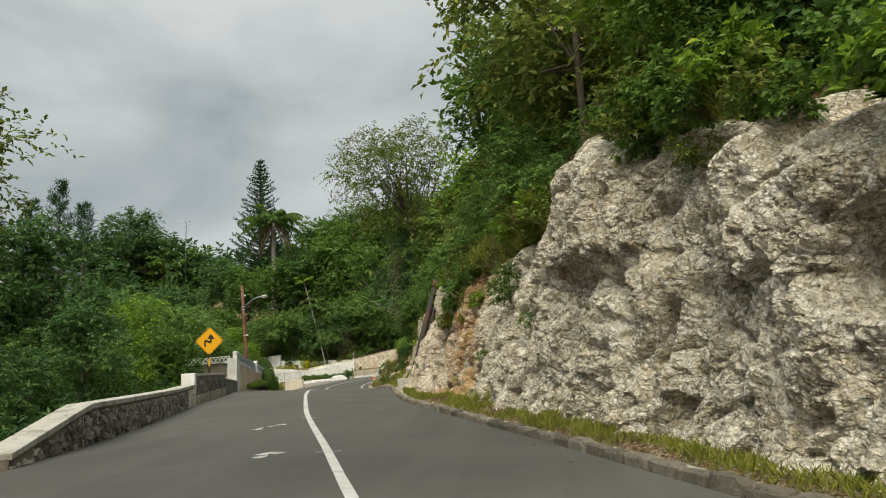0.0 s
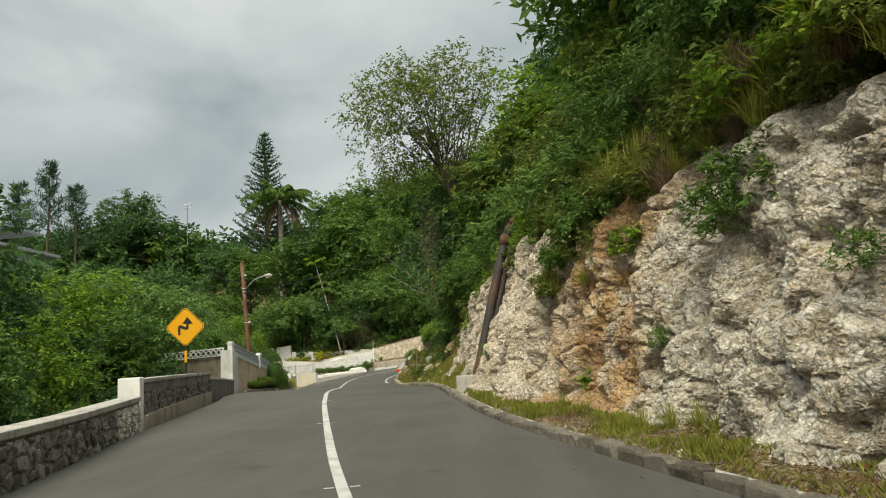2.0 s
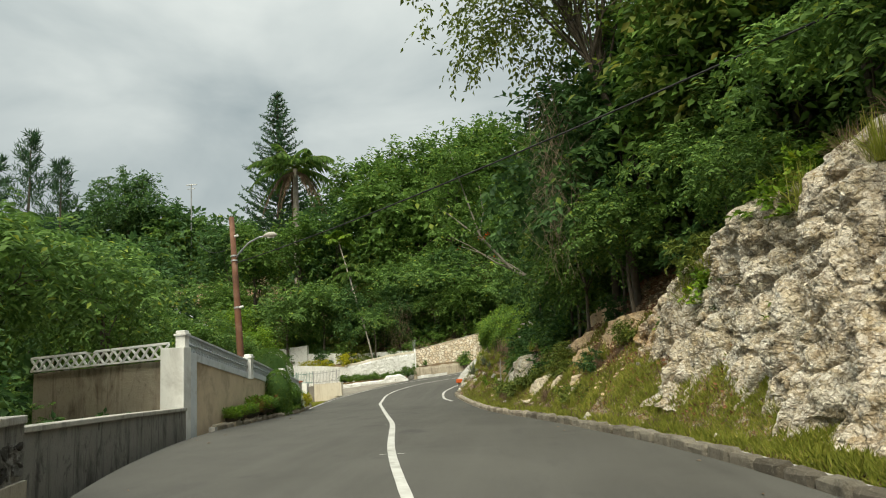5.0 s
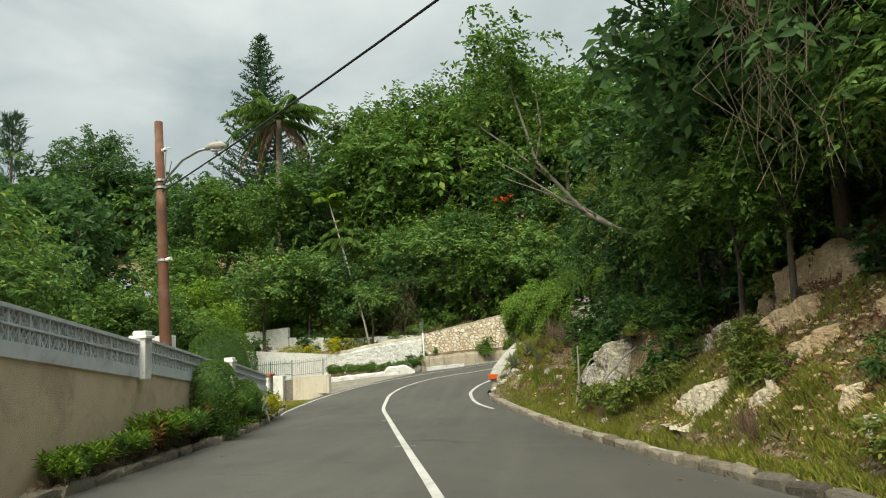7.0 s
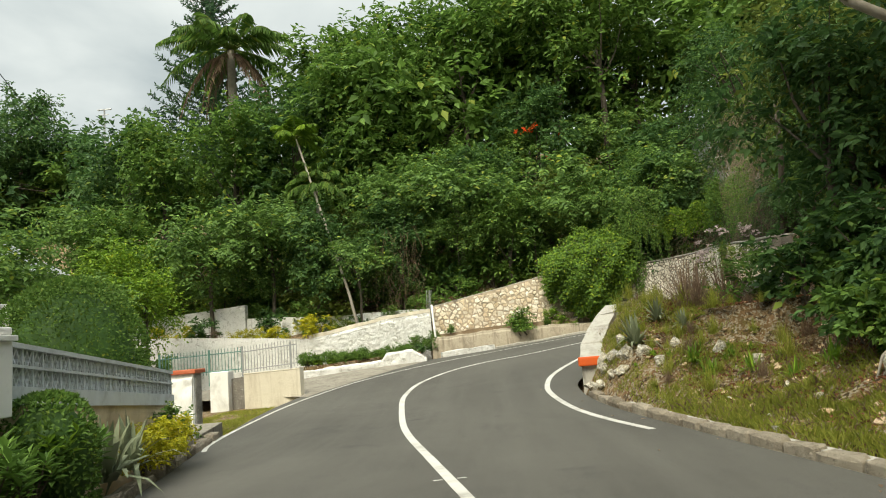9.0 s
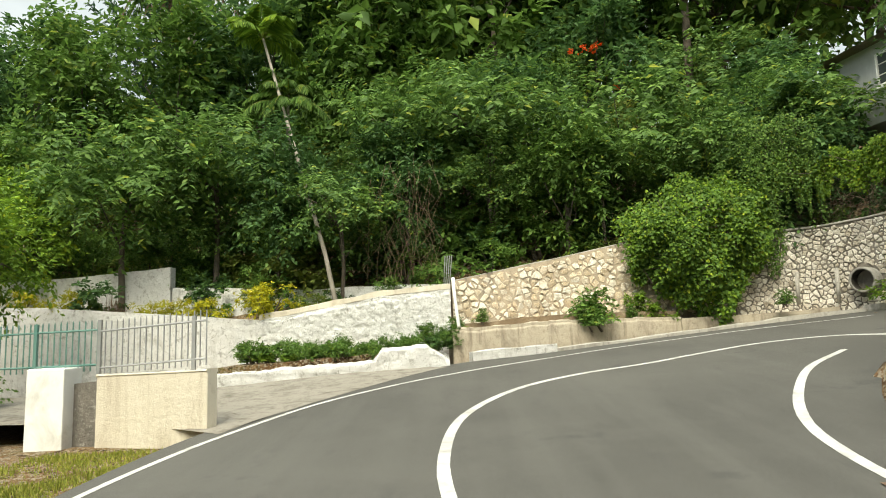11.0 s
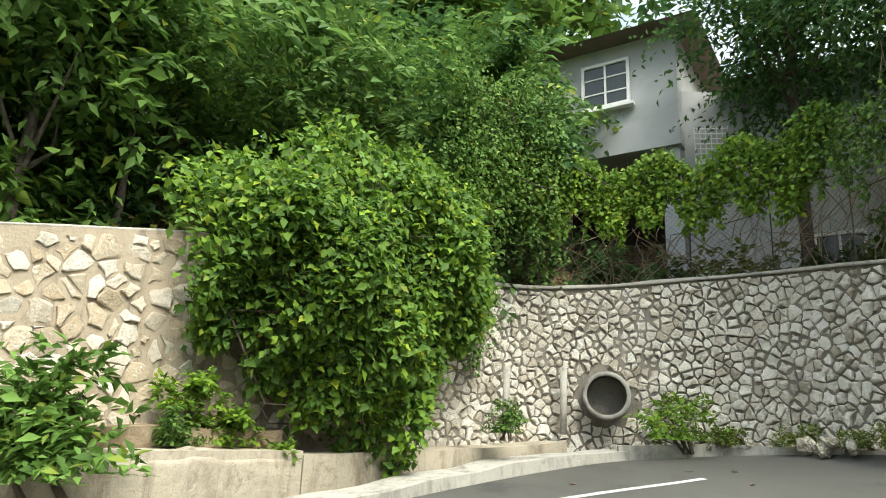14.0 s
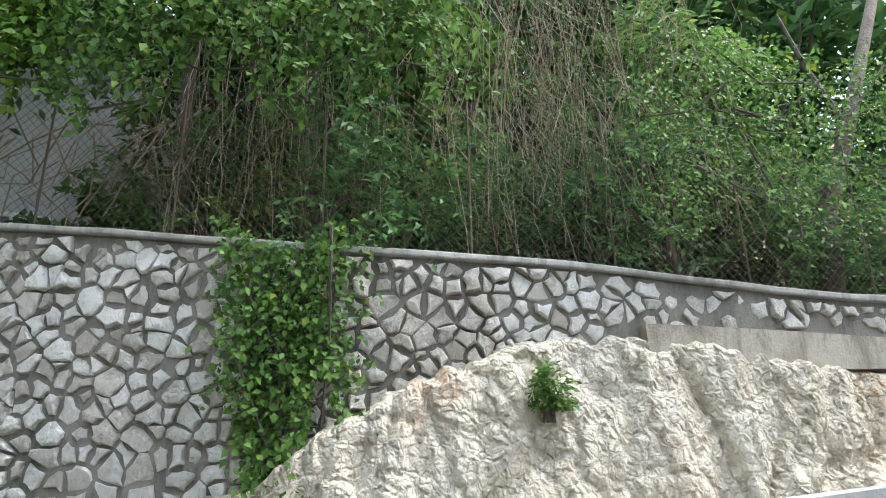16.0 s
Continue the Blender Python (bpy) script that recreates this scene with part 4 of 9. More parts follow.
def prism(quads_low, z0, z1):
    n = len(quads_low)
    vs = [(x, y, z0) for x, y in quads_low] + [(x, y, z1) for x, y in quads_low]
    return vs, [tuple(range(n - 1, -1, -1)), tuple(range(n, 2 * n))] + [(i, (i + 1) % n, (i + 1) % n + n, i + n) for i in range(n)]


# the low stone parapet over the gully
PA = [(-2.55, 5.7), (-2.95, 8.0), (-3.7, 11.0), (-4.7, 14.8), (-5.75, 18.15)]
parapet = tagged(wall_solid("parapet_wall", PA, [-4.6, -4.55, -4.5, -4.4, -4.3], [-4.25, -3.74, -3.68, -3.6, -3.5], 0.34, DARKMORTAR, cap=CAPSTONE, cap_h=0.09, over=0.035, side=1), "low grey rubble stone parapet with a concrete coping", "wall", kind="structure")
PB = [(-5.85, 18.45), (-6.6, 21.2), (-7.5, 24.4), (-8.25, 26.9)]
parapet_b = tagged(wall_solid("parapet_wall", PB, [-4.35] * 4, [-3.17, -3.12, -3.08, -3.06], 0.34, PARAPET, cap=CAPSTONE, cap_h=0.08, over=0.03, side=1), "blackened rendered parapet with pale drip streaks", "wall", kind="structure")
part("end_block", box(-6.27, 18.32, -4.2, -5.83, 18.47, -3.06, 0.02), WHITE, parapet_b, "white painted end of the parapet")
wall_solid("plinth", [(-5.80, 18.5), (-6.55, 21.2), (-7.45, 24.4), (-8.2, 26.9)], [-4.35] * 4, [-3.78, -3.68, -3.6, -3.58], 0.06, CONCRETE, parapet_b, label="paler concrete plinth")
PC = [(-8.62, 27.05), (-9.6, 31), (-10.62, 34.7)]
tagged(wall_solid("parapet_wall", PC, [-4.35] * 3, [-3.18, -3.26, -3.36], 0.3, PARAPET, cap=CAPSTONE, cap_h=0.07, over=0.03, side=1), "short blackened parapet stepping down to the pillar", "wall", kind="structure")


# garden wall with pierced blocks on top
garden_wall = empty("garden_wall", -10.8, 35.1, -3.9)
tagged(garden_wall, "tan pebbledash garden wall topped with pale grey pierced blocks", "wall", kind="structure")
GW = [(-10.82, 35.1), (-11.67, 40.63), (-12.78, 46.57), (-13.92, 52.2)]


def keep(ob, parent):
    ob.parent = parent
    ob.matrix_parent_inverse = parent.matrix_world.inverted()
    return ob


PANELS = [(GW[0], GW[1], -1.7, -2.22), (GW[1], GW[2], -2.13, -2.66), (GW[2], GW[3], -2.55, -3.02)]
for a, b, z0, z1 in PANELS:
    keep(wall_solid("render_panel", [a, b], [-4.5, -4.7], [z0 - 0.54, z1 - 0.54], 0.2, PEBBLE), garden_wall)
    d = (Vector(b) - Vector(a)).normalized()
    n = Vector((d.y, -d.x))
    f = lambda p, k: (p[0] + n.x * k, p[1] + n.y * k)
    keep(wall_solid("grey_band", [f(a, 0.025), f(b, 0.025)], [z0 - 0.54, z1 - 0.54], [z0 - 0.37, z1 - 0.37], 0.25, BREEZE), garden_wall)
    keep(wall_solid("top_rail", [f(a, 0.015), f(b, 0.015)], [z0 - 0.025, z1 - 0.025], [z0 + 0.02, z1 + 0.02], 0.21, BREEZE), garden_wall)
    keep(wall_solid("middle_rail", [f(a, 0.01), f(b, 0.01)], [z0 - 0.2, z1 - 0.2], [z0 - 0.175, z1 - 0.175], 0.2, BREEZE), garden_wall)


def breeze_block():
    """A pierced block: a lozenge and two bars in a square frame, one unit wide and high."""
    bm = bmesh.new()
    t = 0.07
    for x in (0.0, 1.0 - t):
        box(x, 0, 0, x + t, 1, 1, 0, bm)
    ms = []
    for a, b in (((0, 0), (0.5, 1)), ((0.5, 1), (1, 0)), ((0, 1), (0.5, 0)), ((0.5, 0), (1, 1))):
        ax, ay, bx, by = *a, *b
        dx, dy = bx - ax, by - ay
        l = math.hypot(dx, dy)
        nx, ny = -dy / l * t * 0.6, dx / l * t * 0.6
        c = [(ax + nx, ay + ny), (ax - nx, ay - ny), (bx - nx, by - ny), (bx + nx, by + ny)]
        vs = [bm.verts.new((p[0], y, p[1])) for y in (0.08, 0.92) for p in c]
        for q in ((0, 1, 2, 3), (7, 6, 5, 4), (0, 4, 5, 1), (1, 5, 6, 2), (2, 6, 7, 3), (3, 7, 4, 0)):
            bm.faces.new([vs[i] for i in q])
    me = bpy.data.meshes.new("pierced_block")
    bm.to_mesh(me)
    bm.free()
    me.materials.append(BREEZE)
    return me


BLOCK = breeze_block()
for a, b, z0, z1 in PANELS:
    A, B = Vector((*a, 0)), Vector((*b, 0))
    L = (B - A).length
    n = int(L / 0.2)
    d = (B - A).normalized()
    for i in range(n):
        for row, hi in enumerate((-0.2, -0.365)):
            p = A + d * (L * i / n)
            k = i / n
            ob = new("pierced_block", BLOCK)
            sh = (z1 - z0) / L
            h = 0.165 if row else 0.172
            m = Matrix(((d.x * L / n, -d.y * 0.16, 0, p.x - d.y * 0.01), (d.y * L / n, d.x * 0.16, 0, p.y + d.x * 0.01), (sh * L / n, 0, h, z0 + (z1 - z0) * k + hi), (0, 0, 0, 1)))
            ob.parent = garden_wall
            ob.matrix_parent_inverse = garden_wall.matrix_world.inverted() @ m
for x, y, z in ((GW[0][0] - 0.06, GW[0][1] - 0.1, -1.62), (GW[1][0], GW[1][1], -2.03), (GW[2][0], GW[2][1], -2.45)):
    bm = box(x - 0.1, y - 0.08, z - 0.75, x + 0.12, y + 0.12, z - 0.12, 0.01)
    box(x - 0.13, y - 0.11, z - 0.12, x + 0.15, y + 0.15, z - 0.07, 0.01, bm)
    box(x - 0.1, y - 0.08, z - 0.07, x + 0.12, y + 0.12, z, 0.02, bm)
    keep(part("post", bm, WHITE), garden_wall)
pil = keep(part("corner_pillar", box(-11.22, 34.72, -4.3, -10.68, 35.05, -2.0, 0.015), WHITE), garden_wall)
keep(part("pillar_border", box(-10.95, 35.053, -4.3, -10.7, 35.36, -2.12, 0.008), BREEZE), garden_wall)
# the short return with crossed bars
ret = tagged(wall_solid("return_wall", [(-15.6, 36.6), (-11.2, 35.15)], [-6, -4.5], [-2.3, -2.25], 0.2, CONCRETE, side=1), "stained tan return wall with a white lattice rail", "wall", kind="structure")
A, B = Vector((-15.6, 36.5, -2.25)), Vector((-11.2, 35.05, -2.2))
n = 16
lat = []
for i in range(n):
    p, q = A.lerp(B, i / n), A.lerp(B, (i + 1) / n)
    up = Vector((0, 0, 0.3))
    lat += [tube([p, q + up], 0.03, 4), tube([p + up, q], 0.03, 4)]
lat += [tube([A + Vector((0, 0, 0.32)), B + Vector((0, 0, 0.32))], 0.035, 4), tube([A, B], 0.03, 4)]
part("lattice_rail", merged(*lat), WHITE, ret, "white crossed lattice rail")

tagged(part("garden_pier", box(-18.6, 53.0, -4.4, -17.7, 53.5, -1.5, 0.02), WHITE), "white rendered garden pier behind the wall", "pillar")
# gate end of the garden
gate_pillar = tagged(part("gate_pillar", box(-16.25, 55.45, -4.6, -15.0, 55.85, -3.13, 0.015), WHITE), "white painted gate pillar with a terracotta cap", "pillar")
part("cap", box(-16.32, 55.38, -3.13, -14.93, 55.92, -3.04, 0.02), RED, gate_pillar, "terracotta cap")
tagged(part("forecourt_slab", prism([(-13.8, 52.5), (-14.4, 55.44), (-16.8, 55.4), (-16.8, 52.7)], -4.6, -4.2), PATH_C), "worn concrete slab before the gate pillar", "driveway", kind="structure")
part("rough_side", box(-14.998, 55.5, -4.6, -14.975, 55.8, -3.15, 0.006), STONE_P, gate_pillar, "rough grey stone side")
tagged(part("gate_pillar", box(-16.75, 60.45, -4.6, -16.2, 60.9, -3.24, 0.02), WHITE), "square white gate pillar half hidden by a creeper", "pillar")
tagged(wall_solid("cream_wall", [(-13.94, 59.95), (-15.75, 60.5)], [-4.5, -4.5], [-3.33, -3.38], 0.2, CREAM, side=-1, cap=CREAM, cap_h=0.03, over=0.01), "low cream rendered wall with faded stains", "wall", kind="structure")
tagged(wall_solid("rubble_wall", [(-15.75, 60.62), (-16.3, 60.75)], [-4.5, -4.5], [-3.42, -3.5], 0.22, STONE_P, side=-1, rough=0.08, step=0.1), "low grey rubble wall beside the cream wall", "wall", kind="structure")

# garden terraces behind
tagged(wall_solid("terrace_wall", [(-30, 68.8), (-21.6, 68.4), (-15.8, 68.2)], [-4.8] * 3, [-1.6, -1.85, -2.36], 0.25, WHITEWASH, side=1, rough=0.02), "white painted terrace wall of the garden", "wall", kind="structure")
tagged(wall_solid("terrace_wall", [(-34, 73.2), (-23.2, 71.8), (-19.6, 71.5)], [-4] * 3, [-0.9, -0.72, -0.5], 0.3, WHITEWASH, side=1, rough=0.05), "tall blotchy whitewashed upper terrace wall", "wall", kind="structure")
tagged(wall_solid("terrace_wall", [(-19.55, 71.55), (-15.2, 70.6), (-12.4, 69.7), (-10.9, 69.1)], [-4] * 4, [-1.14, -1.42, -1.45, -1.5], 0.3, WHITEWASH, side=1, rough=0.05), "peeling whitewashed upper terrace wall", "wall", kind="structure")
WW = [(-15.8, 68.18), (-13.8, 68.3), (-12.5, 68.36), (-10.8, 68.45)]
tagged(wall_solid("whitewashed_wall", WW, [-4.4] * 4, [-2.4, -2.05, -1.83, -1.7], 0.35, WHITEWASH, side=1, rough=0.09, step=0.12, cap=CREAM, cap_h=0.15, over=-0.02, cap_name="capping"), "lumpy whitewashed stone wall with grey weathering", "wall", kind="structure")

# stone wall above the concrete ledge
SW1 = [(-10.75, 68.5), (-8.0, 68.85), (-5.9, 69.1), (-3.0, 69.1)]
stone_wall = tagged(wall_solid("stone_wall", SW1, [-3.6, -3.4, -3.2, -3.0], [-1.5, -0.97, -0.55, -0.45], 0.4, MORTAR, side=1, rough=0.02, cap=CAPSTONE, cap_h=0.03, over=-0.02), "cream rubble stone wall set in tan mortar", "wall", kind="structure")
ledge = tagged(wall_solid("ledge_wall", [(-10.75, 67.48), (-8.0, 67.9), (-4.9, 68.35)], [-4.3, -4.1, -3.8], [-2.78, -2.62, -2.62], 0.9, CONCRETE, side=1, rough=0.02), "stained tan concrete face below the stone wall", "wall", kind="structure")
tagged(wall_solid("ledge_wall", [(-4.88, 68.36), (-2.6, 68.42), (-0.9, 68.25)], [-3.8, -3.6, -3.4], [-2.66, -2.6, -2.5], 0.8, CONCRETE, side=1, rough=0.03), "cracked concrete ledge under the creepers", "wall", kind="structure")
tagged(wall_solid("soil_ledge", [(-10.6, 68.0), (-8.0, 68.35), (-4.92, 68.75)], [-3] * 3, [-2.64, -2.46, -2.44], 0.4, SOIL, side=1, rough=0.06), "strip of gravelly soil on the ledge", "ledge", kind="structure")
CURB = [(-11.3, 65.1), (-10.2, 66.3), (-8.6, 66.62), (-6.9, 67.15), (-5, 67.6), (-3.4, 67.8), (-1.9, 67.8), (-0.6, 67.45)]
tagged(wall_solid("curb", CURB[1:], [-4, -3.9, -3.8, -3.7, -3.5, -3.3, -3.2], [-3.46, -3.31, -3.18, -3.0, -2.84, -2.66, -2.55], 0.5, CAPSTONE, side=1, rough=0.04, step=0.09), "chipped whitewashed concrete curb", "curb", kind="structure")
tagged(wall_solid("curb_block", [(-10.3, 66.2), (-9.3, 66.4), (-8.35, 66.62)], [-4, -3.9, -3.8], [-3.3, -3.24, -3.18], 0.4, WHITEWASH, side=1, rough=0.08, step=0.07), "chipped whitewashed concrete block standing along the curb", "curb", kind="structure")
tagged(wall_solid("low_curb_wall", [(-16.2, 64.4), (-13.8, 64.75), (-12.35, 64.89), (-12.2, 64.91), (-11.25, 65.0), (-10.8, 65.1)], [-4.5] * 6, [-3.62, -3.48, -3.4, -3.16, -3.12, -3.42], 0.32, WHITEWASH, side=1, rough=0.1, step=0.1), "low whitewashed curb wall broken at its end", "wall", kind="structure")

# wall round the bend
SW2 = rounded([(-3.2, 69.0, 0), (-1.4, 68.85, 0), (-0.25, 68.15, 0), (0.3, 67.1, 0), (0.42, 66.3, 0), (0.27, 65.4, 0), (-0.2, 64.4, 0), (-0.55, 63.3, 0), (-0.75, 62.4, 0), (-0.95, 61.6, 0), (-1.2, 60.3, 0), (-1.6, 57.5, 0)], 0.35)
SW2_L = poly_len(SW2)


def sw2_top(s):
    y = [0, 1.9, 3.3, 4.5, 5.3, 6.3, 7.4, 8.5, 9.5, 10.4, 11.7, 14.6]
    return float(np.interp(s, y, [-0.5, -0.4, -0.29, -0.23, -0.25, -0.33, -0.48, -0.6, -0.66, -0.74, -0.9, -1.1]))


BEND_MORTAR = mat_concrete("grey_mortar", (0.19, 0.172, 0.148), (0.30, 0.272, 0.235), (0.075, 0.068, 0.058))
tops2 = [sw2_top(SW2_L * i / (len(SW2) - 1)) for i in range(len(SW2))]
bend_wall = tagged(wall_solid("retaining_wall", SW2, [-4.0] * len(SW2), tops2, 0.45, BEND_MORTAR, side=1, rough=0.03, cap=CAPSTONE, cap_h=0.05, over=0.05, step=0.3), "rough grey limestone retaining wall with a thin concrete cap", "wall", kind="structure")
tagged(wall_solid("curb", [(-0.75, 67.55), (0.05, 66.6), (0.1, 65.6), (-0.45, 64.2), (-1.05, 62.8), (-1.62, 61), (-2.1, 58.6), (-2.3, 56)], [-3.2] * 8, [-2.5, -2.44, -2.42, -2.4, -2.37, -2.27, -2.1, -1.92], 0.18, CAPSTONE, side=1, rough=0.02, step=0.25), "low concrete curb along the outside of the bend", "curb", kind="structure")
rock_face("rock_face", [Vector(p) for p in ((-2.1, 56.0, -1.9), (-1.8, 58.6, -2.0), (-1.5, 60.2, -2.15), (-1.22, 61.6, -2.25), (-0.93, 62.9, -2.35), (-0.55, 64.1, -2.45), (0.05, 65.4, -2.5), (0.28, 66.4, -2.55))],
          [(0, 0.55), (0.2, 0.6), (0.34, 0.75), (0.4, 0.92), (0.46, 1.15), (0.54, 1.15), (0.6, 0.97), (0.66, 0.72), (0.7, 0.4), (0.8, 0.25), (0.9, 0.2), (1, 0.1)], FRESH_ROCK, 0.03, 0.03, 0.2, 0.16, 31.0, "pale broken limestone under the retaining wall", 0.42)

slab = [p for p in SW2 if p.y < 61.1]
tagged(wall_solid("concrete_patch", [(p.x - 0.1, p.y) for p in slab], [-1.45] * len(slab), [-1.13 - 0.02 * i for i in range(len(slab))], 0.12, CONCRETE, side=1, rough=0.02), "stained concrete patch in the retaining wall above the pale rock", "wall", kind="structure")
# inner parapet of the bend with its orange end
IP = [(-6.68, 55.85), (-6.5, 56.55), (-6.2, 57.2), (-5.9, 57.65), (-5.63, 57.89)]
inner = tagged(wall_solid("bend_parapet", IP, [-4.5] * 5, [-3.54, -3.25, -2.9, -2.61, -2.41], 0.42, CAPSTONE, side=-1, rough=0.02, step=0.1, cap=KERB_WALL, cap_h=0.05, over=0.03), "pale concrete parapet on the inside of the bend", "wall", kind="structure")
part("marker_end", box(-6.74, 55.68, -3.66, -6.22, 55.84, -3.47, 0.03), ORANGE, inner, "orange painted end")

# driveway between garden and road
edge = [p for p in STATION_L if 59.3 < p.y < 65.05 and p.x < -10.6]
dv = [(p.x + 0.28, p.y - 0.1, p.z + 0.012) for p in edge] + [(-12.5, 65.3, -3.57), (-14.5, 65.0, -3.72), (-17.5, 64.8, -3.92), (-22, 66, -4.02), (-22, 61.5, -4.07), (-17, 60.95, -4.07), (-15.0, 60.45, -4.07)]
rim = [Vector(p) for p in dv]
mid = Vector((-14.6, 63.0, -3.86))
verts, faces, n = [tuple(mid)], [], len(rim)
for ring in (0.5, 0.8, 1.0):
    for p in rim:
        q = mid.lerp(p, ring)
        verts.append((q.x, q.y, q.z + 0.02 * NOZ((q.x * 1.7, q.y * 1.7, 3)) * (1.6 - ring)))
faces += [(0, 1 + i, 1 + (i + 1) % n) for i in range(n)]
for r in (0, 1):
    faces += [(1 + r * n + i, 1 + (r + 1) * n + i, 1 + (r + 1) * n + (i + 1) % n, 1 + r * n + (i + 1) % n) for i in range(n)]
tagged(smooth(part("driveway", (verts, faces), PATH_C)), "cracked pale concrete driveway apron", "driveway", kind="structure")
tagged(wall_solid("planter_bed", [(-16.0, 65.6), (-13.8, 65.9), (-11.1, 66.2)], [-4.5] * 3, [-3.5, -3.35, -3.25], 2.3, GROUND, side=1, rough=0.05), "weedy planting strip below the white wall", "ground", kind="structure")


def lumpy_face(name, line, zb, zt, mat, parent, size=0.17, amp=0.03, du=0.035, wave=0.03, fine=0.012):
    """The uneven skin of an old plastered rubble wall, set just before the wall's face."""
    base = [Vector((*p, 0)) for p in line]
    L = poly_len(base)
    seg = [0.0]
    for a, b in zip(base, base[1:]):
        seg.append(seg[-1] + (b - a).length)
    nu, nv = int(L / du), int((max(zt) - min(zb)) / du)
    verts = []
    for i in range(nu + 1):
        s = L * i / nu
        p, d = poly_at(base, s)
        n = Vector((d.y, -d.x, 0))
        lo, hi = float(np.interp(s, seg, zb)), float(np.interp(s, seg, zt)) + 0.05 * NOZ((s * 2.2, 1.1, 4)) + 0.025 * NOZ((s * 7, 1, 9))
        for j in range(nv + 1):
            z = lo + (hi - lo) * j / nv
            w = 0.3 * NOZ((s * 2, z * 2, 5))
            q = noise.voronoi(Vector((s / size + w, z / size * 1.3, 2.2)))[0]
            o = 0.015 + amp * (1 - min(1.0, q[0] * 1.15) ** 2) + fine * NOZ((s * 9, z * 9, 1)) + fine * 0.7 * NOZ((s * 21, z * 21, 6)) + wave * NOZ((s * 1.1, z * 1.1, 7)) - 0.12 * max(0.0, j / nv - 0.93) / 0.07
            verts.append((p.x + n.x * o, p.y + n.y * o, z))
    w = nv + 1
    faces = [(i * w + j, (i + 1) * w + j, (i + 1) * w + j + 1, i * w + j + 1) for i in range(nu) for j in range(nv)]
    return keep(smooth(part(name, (verts, faces), mat)), parent)


bpy.context.view_layer.update()
for q in [q for q in bpy.data.objects if q.name.startswith("whitewashed_wall")]:
    lumpy_face("plaster_skin", WW, [-3.7] * 4, [-2.4, -2.05, -1.83, -1.7], WHITEWASH, q)
for q in [q for q in bpy.data.objects if q.name.startswith("low_curb_wall")]:
    lumpy_face("plaster_skin", [(-16.2, 64.37), (-13.8, 64.72), (-12.35, 64.86), (-12.2, 64.88), (-11.25, 64.97), (-10.8, 65.07)], [-4.1] * 6, [-3.6, -3.46, -3.38, -3.14, -3.1, -3.4], WHITEWASH, q, 0.3, 0.045)
lumpy_face("stone_relief", [(-16.25, 55.44), (-15.02, 55.44)], [-4.5, -4.5], [-3.15, -3.15], WHITE, gate_pillar, 0.34, 0.035, 0.03, 0.0, 0.004)
lumpy_face("weathered_skin", [(-10.75, 67.48), (-8.0, 67.9), (-4.9, 68.35)], [-4.2, -4.0, -3.7], [-2.77, -2.61, -2.61], CONCRETE, ledge, 0.35, 0.006, 0.04, 0.006, 0.004)

# ---- kerbs ----
def stone_mesh(name, rng, w, d, h, mat, jit=0.12):
    """A rough dressed stone: a box with bevelled, uneven corners."""
    bm = bmesh.new()
    bmesh.ops.create_cube(bm, size=1.0)
    bmesh.ops.bevel(bm, geom=list(bm.edges), offset=0.12, segments=1, affect="EDGES")
    for v in bm.verts:
        v.co = Vector((v.co.x * w, v.co.y * d, v.co.z * h)) + Vector([rng.uniform(-jit, jit) * k for k in (w, d, h)]) * 0.5
    me = bpy.data.meshes.new(name)
    bm.to_mesh(me)
    bm.free()
    me.materials.append(mat)
    return me


def kerb(name, line, a, b, length, label, mat, side=1, hi=0.13, seed=1):
    rng = random.Random(seed)
    kinds = [stone_mesh("kerbstone", rng, length * 0.93, 0.2, 0.34, mat) for _ in range(6)]
    root = empty(name, *poly_at(line, a)[0])
    tagged(root, label, "kerb", kind="structure")
    s = a
    while s < b:
        p, d = poly_at(line, s + length / 2)
        n = Vector((d.y, -d.x, 0)).normalized() * side * 0.11
        ob = new("kerbstone", rng.choice(kinds))
        ob.parent = root
        m = Matrix.Translation((p.x + n.x, p.y + n.y, p.z + hi - 0.17 + rng.uniform(-0.02, 0.02))) @ Vector((d.x, d.y, d.z)).to_track_quat("X", "Z").to_matrix().to_4x4() @ pose(0, 0, 0, rng.uniform(-4, 4), rng.uniform(-2, 2), rng.uniform(-2.5, 2.5))
        ob.matrix_parent_inverse = root.matrix_world.inverted() @ m
        s += length * rng.uniform(0.97, 1.06)
    # mortar that fills the joints, a little lower than the stones
    return root


KERB_PALE = mat_stone("pale_kerb_stone", (0.38, 0.335, 0.27), (0.26, 0.22, 0.17), (0.12, 0.10, 0.078))
kerb("kerb", EDGE_R, 6.0, 52.0, 0.52, "row of dark rough stone kerb blocks with pale joints", KERB, 1, 0.13, 3)
kerb("kerb", EDGE_R, 52.0, 68.6, 0.55, "pale worn stone kerb round the planted bank", KERB_PALE, 1, 0.13, 4)
LEFT_KERB = [p for p in EDGE_L if 36.0 < p.y < 54.2]
kerb("kerb", LEFT_KERB, 0.2, poly_len(LEFT_KERB) - 0.2, 0.7, "pale concrete kerb along the flower bed", KERB_PALE, -1, 0.12, 5)
jl = offset_line(EDGE_R, 0.12)
wall_solid_j = wall_solid("kerb_mortar", [(p.x, p.y) for p in jl[12:136:2]], [p.z - 0.2 for p in jl[12:136:2]], [p.z + 0.085 for p in jl[12:136:2]], 0.16, CAPSTONE, side=-1, step=0.5)
tagged(wall_solid_j, "pale mortar between the kerb stones", "kerb", kind="structure")
